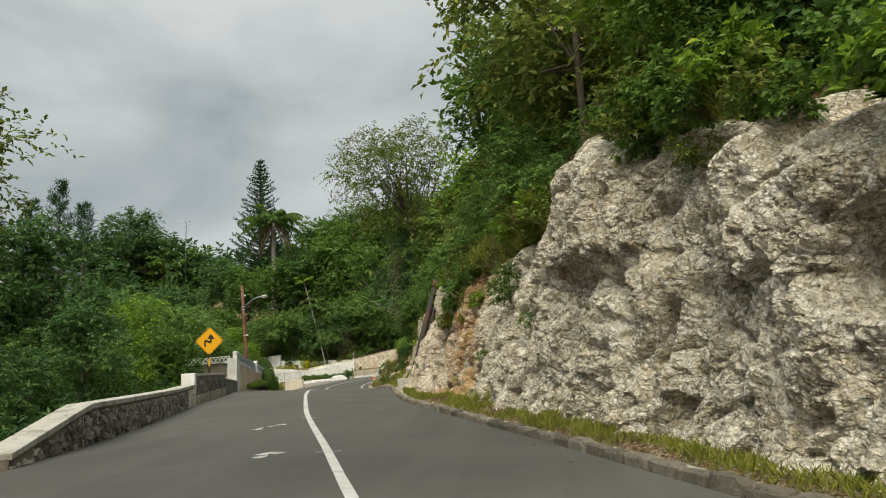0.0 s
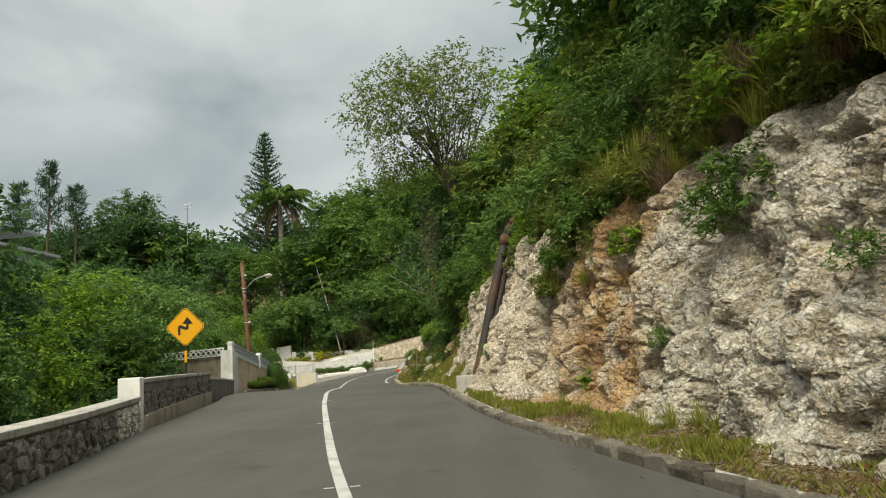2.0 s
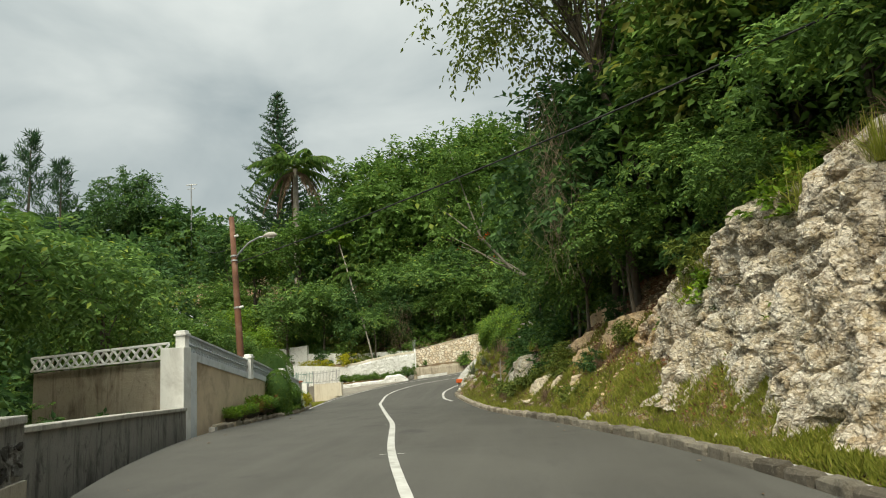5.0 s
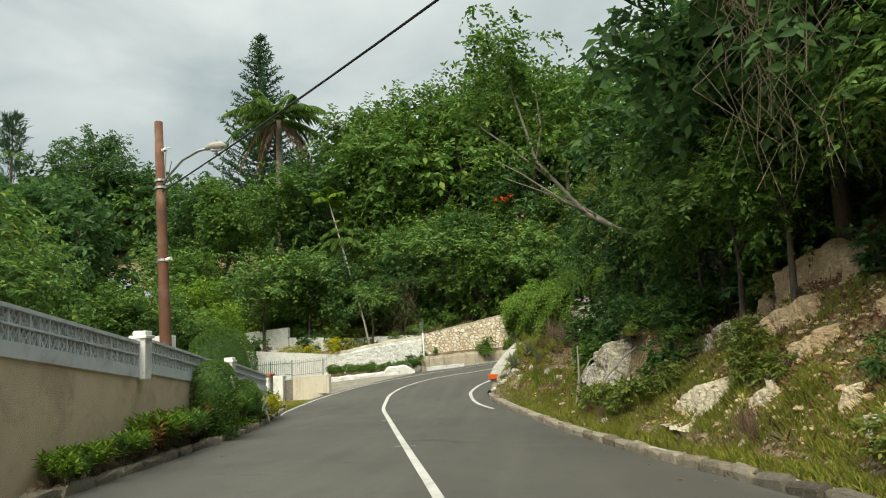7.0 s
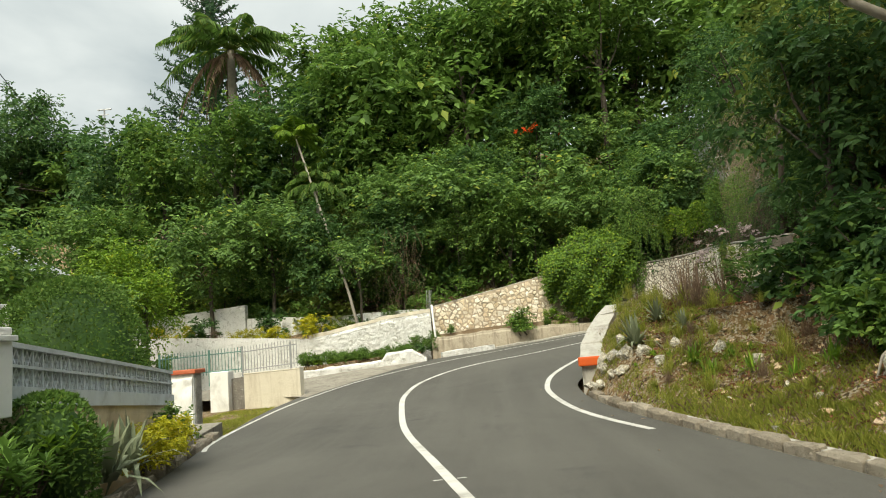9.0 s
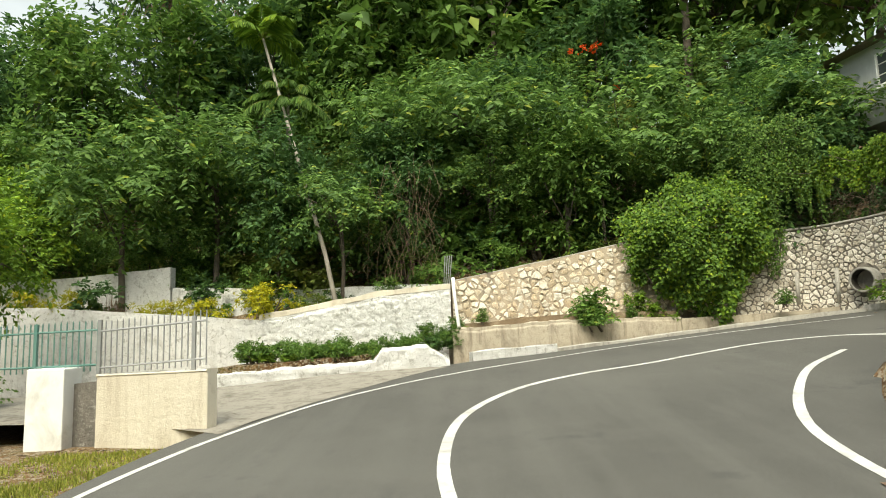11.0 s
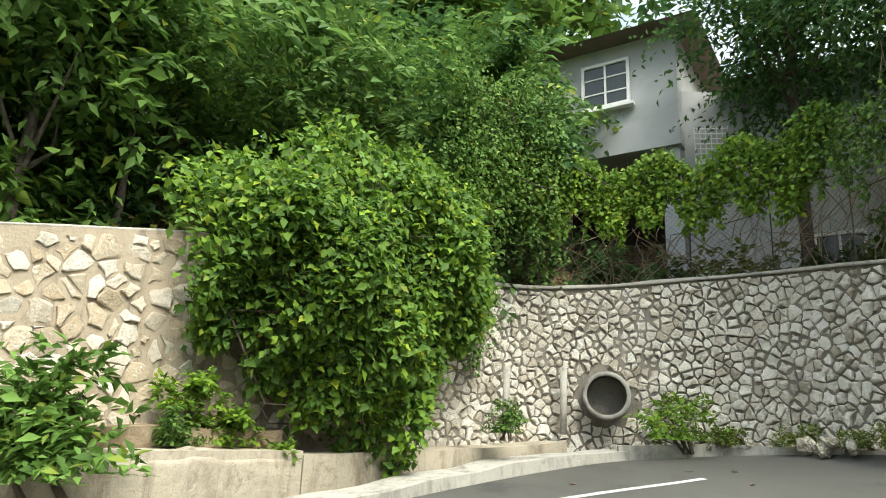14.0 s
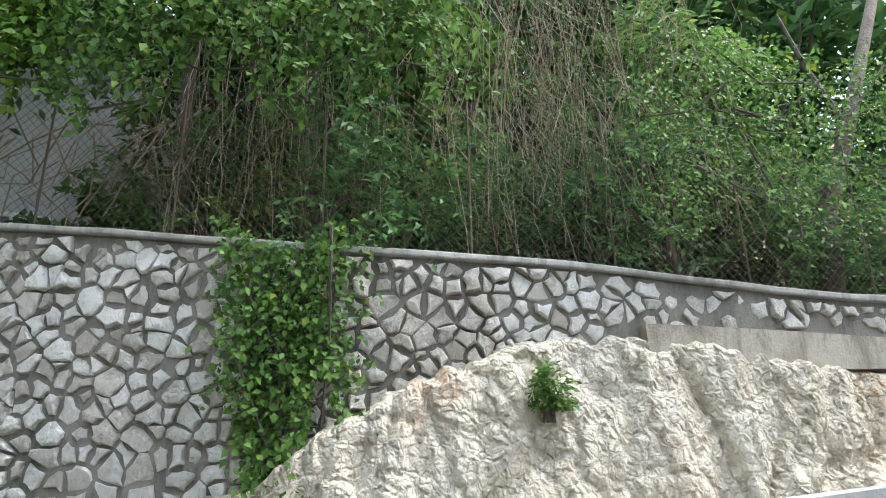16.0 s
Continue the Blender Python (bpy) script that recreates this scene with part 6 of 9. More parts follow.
def limbs(rng, trunk_h, trunk_r, targets, lean=(0, 0), sides=7):
    top = Vector((lean[0], lean[1], trunk_h))
    pts = [Vector((0, 0, -0.6)), Vector((0.02, 0.03, 0.0)), top * 0.5 + Vector((rng.uniform(-0.1, 0.1), rng.uniform(-0.1, 0.1), 0)), top]
    ms = [tube(pts, [trunk_r * 1.35, trunk_r * 1.1, trunk_r * 0.85, trunk_r * 0.62], sides)]
    for t in targets:
        t = Vector(t)
        st = pts[2].lerp(top, rng.uniform(0.2, 1.0))
        mid = st.lerp(t, 0.5) + Vector((rng.uniform(-0.25, 0.25), rng.uniform(-0.25, 0.25), rng.uniform(-0.1, 0.4)))
        r = trunk_r * rng.uniform(0.28, 0.5)
        ms.append(tube([st, mid, t], [r, r * 0.65, r * 0.2], 5, False))
    return merged(*ms)


def tree(name, seed, height, rx, rz, leaves, leaf, mat, bark, label, category="tree", twigs=7, per=7, twig_len=0.7, ratio=0.5, pinnate=False, trunk_r=None, limbs_n=9, lumps=9, hollow=0.5, lean=(0, 0), droop=0.35, group=""):
    rng = np.random.default_rng(seed)
    root = empty(name)
    n = max(8, int(leaves / (twigs * per)))
    c, o = crown_points(rng, rx, rx * rng.uniform(0.85, 1.1), rz, n, lumps, hollow)
    c += np.array([lean[0], lean[1], height - rz])
    v, f = sprays(rng, c, o, twigs, per, twig_len, leaf, ratio, droop, 1.0, pinnate)
    part("crown", mesh_of("crown", v, f, mat), mat, root)
    part("trunk", limbs(rng, (height - rz) * 0.92, trunk_r or height * 0.016, c[rng.integers(0, len(c), limbs_n)] * np.array([0.85, 0.85, 1]), lean), bark, root)
    smooth(root.children[1])
    return tagged(root, label, category, group)


def palm_fronds(rng, n, length, droop, width, leaflets=26, up=0.5):
    vs, fs, off = [], [], 0
    spines = []
    for k in range(n):
        az = 2 * math.pi * (k + rng.uniform(-0.3, 0.3)) / n
        el = rng.uniform(-0.35, 1.15) * up + 0.25
        L = length * rng.uniform(0.8, 1.1)
        t = np.linspace(0.0, 1.0, 10)
        rad = L * (t * math.cos(el) * (1 - 0.18 * t))
        z = L * (t * math.sin(el) - droop * t * t)
        sp = np.stack([rad * math.cos(az), rad * math.sin(az), z], 1)
        spines.append(tube([tuple(p) for p in sp], [0.03 * (1 - 0.8 * q) * length / 2.5 for q in t], 4, False))
        tt = np.repeat(np.linspace(0.14, 0.99, leaflets), 2)
        P = np.stack([np.interp(tt, t, sp[:, i]) for i in range(3)], 1)
        D = unit(np.stack([np.interp(np.minimum(tt + 0.06, 1.05), np.append(t, 1.1), np.append(sp[:, i], sp[-1, i] * 2 - sp[-2, i])) for i in range(3)], 1) - P)
        S = unit(np.cross(D, np.array([0, 0, 1.0]))) * np.tile([1.0, -1.0], leaflets)[:, None]
        ld = unit(S + D * 0.75 - np.array([0, 0, 0.55]) + rng.normal(size=P.shape) * 0.08)
        ll = width * (1 - 0.55 * np.abs(tt - 0.45) / 0.55) * rng.uniform(0.85, 1.1, len(tt))
        v, f = leaf_quads(P, ld, np.array([0, 0, 1.0]) + D * 0.01 + np.zeros_like(P), ll, ll * 0.085, 0.3)
        vs.append(v)
        fs.append(f + off)
        off += len(v)
    return np.concatenate(vs), np.concatenate(fs), merged(*spines)


def palm(name, seed, trunk, r, n, length, droop, width, mat, bark, label, lean=(0, 0), skirt=0):
    rng = np.random.default_rng(seed)
    root = empty(name)
    pts = [Vector((0, 0, -0.5))] + [Vector((lean[0] * t, lean[1] * t, trunk * t)) for t in (0.15, 0.35, 0.55, 0.75, 0.9, 1.0)]
    smooth(part("trunk", tube(pts, [r * 1.3, r * 1.1, r, r * 0.95, r * 0.9, r * 0.85, r * 0.7], 10), bark, root))
    v, f, sp = palm_fronds(rng, n, length, droop, width, 38, 0.85)
    top = np.array([lean[0], lean[1], trunk])
    part("crown", mesh_of("fronds", v + top, f, mat), mat, root)
    part("stalk_crown", ([(Vector(p) + Vector(top)) for p in sp[0]], sp[1]), LEAF_OLIVE, root)
    if skirt:
        v, f, sp = palm_fronds(rng, skirt, length * 0.75, 1.1, width * 0.8, up=-0.4)
        part("dead_skirt", mesh_of("dead_fronds", v + top - np.array([0, 0, 0.25]), f, LEAF_DRY), LEAF_DRY, root, "dry brown hanging fronds")
    return tagged(root, label, "palm tree")


def norfolk_pine(seed, height, radius):
    rng = np.random.default_rng(seed)
    root = empty("norfolk_pine")
    smooth(part("trunk", tube([(0, 0, -1), (0, 0, height * 0.4), (0, 0, height * 0.8), (0, 0, height)], [0.35, 0.27, 0.13, 0.03], 8), BARK, root))
    P, D, Ls = [], [], []
    z = height * 0.16
    branches = []
    while z < height * 0.985:
        k = z / height
        r = radius * (1 - k) ** 0.8 * (0.55 + 0.45 * min(1, k * 4)) + 0.12
        n = 6
        a0 = rng.uniform(0, 6.28)
        for i in range(n):
            a = a0 + 6.283 * i / n + rng.uniform(-0.2, 0.2)
            rr = r * rng.uniform(0.65, 1.12)
            t = np.linspace(0.12, 1, max(4, int(rr / 0.16)))
            x, y = rr * t * math.cos(a), rr * t * math.sin(a)
            zz = z + rr * (0.12 * t + 0.3 * t * t)
            pts = np.stack([x, y, zz], 1)
            branches.append(tube([(0, 0, z), tuple(pts[len(pts) // 2]), tuple(pts[-1])], [0.05, 0.03, 0.012], 4, False))
            for j in range(7):
                P.append(pts)
                D.append(unit(np.stack([np.cos(a) * 0.5 - np.sin(a) * (1 if j % 2 else -1) * np.ones(len(t)), np.sin(a) * 0.5 + np.cos(a) * (1 if j % 2 else -1) * np.ones(len(t)), 0.25 + 0 * t], 1) + rng.normal(size=(len(t), 3)) * 0.5))
                Ls.append(np.full(len(t), 0.42) * rng.uniform(0.6, 1.1))
        z += height * 0.027 * rng.uniform(0.85, 1.2)
    P, D, Ls = np.concatenate(P), np.concatenate(D), np.concatenate(Ls)
    v, f = leaf_quads(P, D, unit(rng.normal(size=P.shape) + np.array([0, 0, 1])), Ls, Ls * 0.3, -0.1)
    part("bough", merged(*branches), BARK, root)
    part("crown", mesh_of("needles", v, f, LEAF_BLUE), LEAF_BLUE, root)
    return tagged(root, "tall dark Norfolk Island pine with tiered branches", "pine tree")


def bush(name, seed, rx, ry, rz, leaves, leaf, mat, label, twig_len=0.3, ratio=0.55, twigs=6, per=6, hollow=0.55, lumps=6, group="", category="bush", droop=0.3):
    rng = np.random.default_rng(seed)
    root = empty(name)
    c, o = crown_points(rng, rx, ry, rz, max(6, int(leaves / (twigs * per))), lumps, hollow)
    c[:, 2] = np.abs(c[:, 2] + rz * 0.55)
    v, f = sprays(rng, c, o, twigs, per, twig_len, leaf, ratio, droop)
    v[:, 2] = np.maximum(v[:, 2], 0.0)
    part("foliage", mesh_of("foliage", v, f, mat), mat, root)
    tg = c[rng.integers(0, len(c), 7)] * 0.85
    part("woody_base", merged(*[tube([(rng.uniform(-0.1, 0.1), rng.uniform(-0.1, 0.1), -0.15), tuple(t * 0.5), tuple(t)], [0.02 + 0.015 * rz, 0.012 + 0.01 * rz, 0.005], 5, False) for t in tg]), BARK, root)
    return tagged(root, label, category, group)


def place(ob, x, y, z=None, rz=0.0, scale=1.0):
    z = ground_z(x, y) if z is None else z
    ob.scale = (scale, scale, scale)
    ob.matrix_basis = pose(x, y, z, 0, 0, rz) @ Matrix.Diagonal((scale, scale, scale, 1))
    return ob


def repeat(ob, x, y, z=None, rz=0.0, scale=1.0):
    z = ground_z(x, y) if z is None else z
    c = copy_thing(ob, Matrix.Identity(4))
    c.matrix_basis = pose(x, y, z, 0, 0, rz) @ Matrix.Diagonal((scale, scale, scale, 1))
    return c

# ---- woods ----
T_MID = tree("tree", 11, 6.5, 2.6, 2.4, 4700, 0.235, LEAF_MID, BARK, "leafy green tree with a broad rounded crown")
T_DARK = tree("tree", 12, 7.0, 2.8, 2.6, 4700, 0.255, LEAF_DARK, BARK, "dense dark green tree on the slope")
T_FERN = tree("tree", 13, 6.0, 2.9, 1.9, 5600, 0.24, LEAF_FERN, BARK, "spreading tree with feathery compound leaves", pinnate=True, twigs=7, per=11, twig_len=0.95, ratio=0.44)
T_OLIVE = tree("tree", 14, 5.5, 2.3, 2.0, 4400, 0.205, LEAF_OLIVE, BARK, "olive green tree with light foliage")
T_BRIGHT = tree("tree", 15, 5.0, 2.2, 1.9, 4300, 0.215, LEAF_BRIGHT, BARK, "bright green young tree with fresh leaves")
T_OPEN = tree("tree", 16, 9.5, 3.4, 3.0, 3600, 0.24, LEAF_BLUE, BARK, "airy tree with open branches against the sky", limbs_n=26, hollow=0.75, lumps=12)
T_FAR = tree("tree", 17, 9.0, 4.2, 3.8, 2400, 0.5, LEAF_DARK, BARK, "distant dark green tree on the hill", twig_len=1.1, lumps=12)
T_FAR2 = tree("tree", 18, 8.0, 3.9, 3.5, 2400, 0.46, LEAF_MID, BARK, "distant fresh green tree on the hill", twig_len=1.1, lumps=12)
used = set()


def grow(ob, x, y, scale=1.0, z=None, rz=None):
    if (x > 6 and y < 3 * (x - 7)) or (x < 0 and y < 36 and y < -1.2 * x) or (x < -30 and y < 57) or x < -98:
        return None  # out of sight of the road
    rz = (x * 37.0 + y * 91.0) % 360 if rz is None else rz
    if ob.name in used:
        return repeat(ob, x, y, z, rz, scale)
    used.add(ob.name)
    return place(ob, x, y, z, rz, scale)


rng = random.Random(21)
# the hill behind the garden and round the bend, row by row up the slope
for d, step, kinds, grown in ((1.7, 2.6, (T_MID, T_FERN, T_BRIGHT, T_DARK), 0.62), (4.2, 3.2, (T_MID, T_FERN, T_DARK, T_OLIVE), 0.95), (7.6, 3.9, (T_MID, T_DARK, T_FERN, T_MID), 1.25), (12.0, 5.0, (T_FAR2, T_FAR, T_FAR2), 1.3), (18, 6.5, (T_FAR2, T_FAR), 1.5)):
    line = offset_line([Vector((*p, 0)) for p in WALL_N], -d)
    L = poly_len(line)
    s = 22.0
    while s < L - (6 if d < 10 else 2):
        p, q = poly_at(line, s)
        x, y = p.x + rng.uniform(-0.7, 0.7), p.y + rng.uniform(-0.7, 0.7)
        near_house = x > -0.5 and 63 < y < 76
        low = 0.72 if x < -20 else 1.0
        if not near_house and x > -29 and math.hypot(x + 24.2, y - 82.8) > 3.5:
            grow(rng.choice(kinds), x, y, rng.uniform(0.75, 1.2) * grown * low)
        s += step * rng.uniform(0.8, 1.25)
# the slope over the rock cutting and the bank
for d, step, kinds in ((3.4, 2.3, (T_OLIVE, T_MID, T_FERN)), (5.6, 2.8, (T_MID, T_DARK, T_OLIVE)), (8.6, 3.6, (T_DARK, T_MID, T_OPEN))):
    line = offset_line(EDGE_R, d)
    L = poly_len(EDGE_R)
    s = 4.0
    while s < 62:
        p, q = poly_at(line, s)
        mk = rng.choice(kinds)
        grow(T_OLIVE if mk == T_DARK and p.y < 32 else mk, p.x + rng.uniform(-0.6, 0.6), p.y + rng.uniform(-0.6, 0.6), rng.uniform(0.7, 1.15) * (0.6 if d < 4 else 1))
        s += step * rng.uniform(0.8, 1.25)
# the gully left of the parapet
for d, step, kinds in ((3.2, 2.6, (T_DARK, T_DARK, T_FERN)), (6.5, 3.2, (T_DARK, T_FERN, T_DARK)), (11, 4.2, (T_DARK, T_DARK, T_FERN))):
    line = offset_line(EDGE_L, -d)
    s = 14.0
    while s < 50:
        p, q = poly_at(line, s)
        if p.y < 34:
            grow(rng.choice(kinds), p.x + rng.uniform(-0.8, 0.8), p.y + rng.uniform(-0.8, 0.8), rng.uniform(0.6, 0.95) * (0.55 if d < 4 else 0.9))
        s += step * rng.uniform(0.8, 1.25)
# garden trees and the hills behind
for i in range(30):
    x, y = rng.uniform(-46, -23), rng.uniform(36, 70)
    if (-33 < x and 60 < y < 69) or (x > -37 and 44 < y < 52):
        continue
    grow(rng.choice((T_FAR2, T_FERN, T_FAR)), x, y, rng.uniform(0.7, 1.0))
for i in range(44):
    a, r = rng.uniform(radians(98), radians(178)), rng.uniform(58, 150)
    x, y = r * math.cos(a) * 0.95 - 6, 20 + r * math.sin(a)
    if math.hypot(x + 24, y - 80) > 14 and math.hypot(x + 30, y - 96) > 9:
        grow(rng.choice((T_FAR, T_FAR2)), x, y, rng.uniform(0.8, 1.3))
# the dark far slope under the skyline
for k in range(15):
    x, y = -92 + k * 4.3 + rng.uniform(-1.5, 1.5), 117 + rng.uniform(-5, 5)
    grow(rng.choice((T_FAR, T_FAR2, T_FAR)), x, y, 2.0, 21.2 + rng.uniform(-1.6, 1.6) - 17.5)
rs = random.Random(33)
for k in range(14):
    x = -90 + k * 3.1 + rs.uniform(-0.8, 0.8)
    top = float(np.interp(x, [-90, -84, -72, -66, -56, -50], [26.5, 26.0, 23.6, 25.0, 25.0, 23.0])) + rs.uniform(-0.8, 0.8)
    grow((T_FAR, T_FAR2, T_FAR)[k % 3], x, 113 + rs.uniform(-2, 2), 2.0, top - 17.0)
for k in range(9):
    x, y = -44 + k * 2.6 + rng.uniform(-0.8, 0.8), 59 + rng.uniform(-4, 4)
    grow(rng.choice((T_DARK, T_FAR, T_MID)), x, y, 1.2, rng.uniform(-3.6, -2.2))
# trees that stand close to the road, set by the height of their tops
def top_at(ob, x, y, top, scale):
    h = {T_FERN: 6.0, T_MID: 6.5, T_DARK: 7.0, T_BRIGHT: 5.0, T_OLIVE: 5.5}[ob] * scale
    grow(ob, x, y, scale, top - h)


for ob, x, y, top, sc in ((T_FERN, -17.0, 34, 1.9, 0.95), (T_FERN, -14.0, 33.0, 0.9, 0.8), (T_DARK, -20.5, 35, 2.0, 0.95), (T_FERN, -18.5, 38.5, 2.3, 1.0), (T_DARK, -12.2, 29.0, -0.9, 0.7), (T_BRIGHT, -11.3, 25.5, -1.6, 0.6), (T_DARK, -13.6, 25.5, -0.3, 0.8), (T_DARK, -16.5, 28.5, 1.2, 0.95), (T_BRIGHT, -10.0, 22.0, -2.2, 0.5),
                          (T_FERN, -11.0, 18.5, -1.3, 0.75), (T_DARK, -14.0, 19.0, 0.6, 0.9), (T_DARK, -14.5, 22.0, 0.9, 0.9), (T_DARK, -19, 29, 2.2, 1.0), (T_DARK, -22.5, 33.0, 2.4, 1.0), (T_FERN, -16.0, 40.0, 1.6, 0.85), (T_MID, -22, 42, 2.8, 1.0), (T_FERN, -19.0, 45.0, 1.2, 0.85), (T_FERN, -21.0, 49.0, 1.6, 0.9), (T_FERN, -22.2, 60.2, 0.2, 0.7), (T_MID, -20.6, 54.5, 0.6, 0.75), (T_FERN, -25.6, 57.5, 0.9, 0.8), (T_OLIVE, -13.2, 13.5, 2.6, 1.2), (T_OLIVE, -11.0, 14.0, 5.3, 1.1)):
    top_at(ob, x, y, top, sc)
# crowns that lean out over the garden walls and the rock
for ob, x, y, top, sc in ((T_BRIGHT, -21.2, 65.5, 0.9, 0.75), (T_FERN, -21.2, 71.6, 4.2, 1.1), (T_DARK, -16.0, 70.9, 3.4, 0.8), (T_MID, -13.9, 77, 13.6, 1.7), (T_FERN, -9.4, 72.0, 5.8, 1.1), (T_FERN, -5.1, 72.6, 5.3, 1.15), (T_DARK, -2.1, 71.6, 2.4, 0.9), (T_FERN, -11.9, 72.8, 5.9, 1.05), (T_FERN, -18.5, 72.4, 4.6, 1.1), (T_DARK, -12.3, 71.2, 3.6, 0.7), (T_MID, -3.2, 79, 19.5, 1.8), (T_MID, -8.6, 80, 17.6, 1.7), (T_DARK, 0.2, 71.5, 4.2, 0.85), (T_MID, -7.2, 71.0, 3.6, 0.85), (T_BRIGHT, -24.5, 70.5, 3.0, 0.95), (T_MID, -27, 74, 5.2, 1.15), (T_FERN, -30, 78, 6.5, 1.2), (T_MID, -21.8, 77.0, 11.2, 1.45), (T_DARK, -19.0, 79.0, 12.4, 1.6), (T_DARK, -29.0, 79.0, 11.5, 1.4), (T_MID, -26.0, 77.0, 11.0, 1.35), (T_MID, -16.5, 82.0, 17.4, 1.8), (T_MID, -11.5, 84.0, 19.6, 1.9), (T_MID, -13.6, 79.0, 16.6, 1.7), (T_MID, -6.0, 82.0, 19.6, 1.9), (T_MID, 1.5, 80.0, 18.0, 1.9), (T_MID, -1.0, 77.0, 17.5, 1.7), (T_DARK, -12.7, 20.5, 2.6, 1.05), (T_FERN, -21.3, 57.0, 1.1, 0.8), (T_FERN, -23.8, 57.0, 1.3, 0.85),
                          (T_MID, 5.4, 24.0, 11.2, 1.6), (T_OLIVE, 6.9, 19.0, 10.6, 1.7), (T_BRIGHT, 4.6, 29.5, 8.2, 1.6), (T_OLIVE, 6.2, 14.0, 8.4, 1.4), (T_MID, 2.6, 34.5, 6.0, 1.2), (T_DARK, 2.4, 40.5, 8.4, 1.45), (T_MID, 1.6, 37.5, 6.2, 1.2), (T_DARK, -0.3, 42.0, 6.4, 1.25), (T_OLIVE, 2.6, 35.6, 6.4, 1.3), (T_DARK, -0.9, 46.3, 5.2, 1.05), (T_DARK, 0.4, 48.3, 7.0, 1.25), (T_DARK, -0.1, 39.6, 5.2, 1.0), (T_DARK, 0.6, 44.0, 7.2, 1.25), (T_DARK, 0.8, 50.5, 6.2, 1.1), (T_DARK, 1.8, 56.2, 6.2, 1.1), (T_DARK, 3.4, 53.8, 8.0, 1.3), (T_DARK, 3.8, 58.5, 7.4, 1.25), (T_DARK, -2.2, 53.4, 2.6, 0.75), (T_OLIVE, -1.2, 54.4, 3.6, 0.85), (T_BRIGHT, 8.0, 9.5, 6.6, 1.2), (T_DARK, -0.5, 70.7, 4.4, 0.85), (T_FERN, 0.5, 71.9, 5.4, 1.0), (T_DARK, 1.0, 73.6, 6.6, 1.1), (T_FERN, -20.8, 60.6, -0.2, 0.65), (T_BRIGHT, -9.6, 20.2, -1.3, 0.6), (T_BRIGHT, -12.2, 24.2, 0.2, 0.75), (T_MID, -10.6, 26.5, -0.8, 0.6), (T_BRIGHT, -15.0, 30.5, 1.5, 0.9), (T_MID, -8.7, 17.2, -2.0, 0.5), (T_DARK, -14.6, 26.0, 0.9, 0.8), (T_DARK, -11.4, 21.8, -0.5, 0.7)):
    top_at(ob, x, y, top, sc)
pine = place(norfolk_pine(5, 22.5, 5.9), -27.7, 88.8, 6.3)
royal = place(palm("royal_palm", 6, 13.2, 0.3, 19, 6.0, 0.5, 1.3, LEAF_MID, PALEBARK, "tall royal palm with a pale swollen trunk", skirt=7), -23.9, 82.8, 4.3)

# ---- single trees ----
def single(ob, x, y, top):
    """Set a tree so that its crown reaches the height top."""
    h = max((Matrix(c.matrix_basis) @ Vector(b)).z for c in ob.children for b in c.bound_box)
    return place(ob, x, y, top - h)


single(tree("tree", 31, 14, 4.4, 3.9, 13000, 0.19, LEAF_OLIVE, BARK, "tall airy tree with thin grey branches against the sky", lean=(-3.2, -1.2), limbs_n=40, hollow=0.75, lumps=14, trunk_r=0.11, twig_len=0.8), 1.4, 39.4, 12.8)
single(tree("tree", 32, 13, 7.8, 5.4, 10000, 0.45, LEAF_DARK, BARK, "large dark domed tree on the far hill", lumps=14, twig_len=1.2), -58, 110, 29.5)
for k, (x, y, t) in enumerate(((-62, 95, 30), (-66.5, 95, 27.2), (-58.5, 96, 26.4), (-71, 93, 26))):
    rng2 = np.random.default_rng(50 + k)
    root = empty("casuarina")
    H = 14.0
    P, D = [], []
    for i in range(46):
        z = H * (0.25 + 0.75 * i / 46)
        a, r = rng2.uniform(0, 6.28), 2.6 * (1.05 - i / 46) + 0.4
        n = 26
        tt = np.linspace(0.15, 1, n)[:, None]
        P.append(np.array([0, 0, z]) + tt * np.array([r * math.cos(a), r * math.sin(a), r * 0.9]) + rng2.normal(size=(n, 3)) * 0.12)
        D.append(rng2.normal(size=(n, 3)) * 0.5 + np.array([math.cos(a) * 0.3, math.sin(a) * 0.3, 0.7]))
    P, D = np.concatenate(P), np.concatenate(D)
    v, f = leaf_quads(P, D, rng2.normal(size=P.shape), np.full(len(P), 1.0), np.full(len(P), 0.07), 0.2)
    part("crown", mesh_of("crown", v, f, LEAF_BLUE), LEAF_BLUE, root)
    part("trunk", tube([(0, 0, -1), (0.1, 0, H * 0.5), (0, 0, H)], [0.2, 0.12, 0.03], 6), BARK, root)
    tagged(root, "wispy grey-green casuarina on the skyline", "tree", "casuarinas on the hill")
    place(root, x, y, t - H - 0.9)
mast = tagged(part("mast", merged(tube([(-48.4, 110, 12), (-48.4, 110, 25.6)], 0.09, 6), tube([(-49.2, 110, 25.5), (-47.6, 110, 25.5)], 0.08, 4), tube([(-49, 110, 24.9), (-47.9, 110, 24.9)], 0.06, 4)), METAL), "thin lighting mast on the far hill", "mast")

# small slender palms with thin pale trunks
for x, y, h, lean_, s in ((-13.8, 68.9, 9.7, (-3.4, 4.2), 61), (-15.9, 72.5, 6.2, (-0.3, 0.1), 62), (-16.4, 73.0, 6.6, (0.1, 0.1), 63)):
    place(palm("slender_palm", s, h, 0.058, 13, 2.2, 0.5, 0.65, LEAF_BRIGHT if s == 61 else LEAF_MID, PALEBARK, "slender palm with a thin pale leaning trunk", lean_), x, y, None if s != 61 else -2.0)
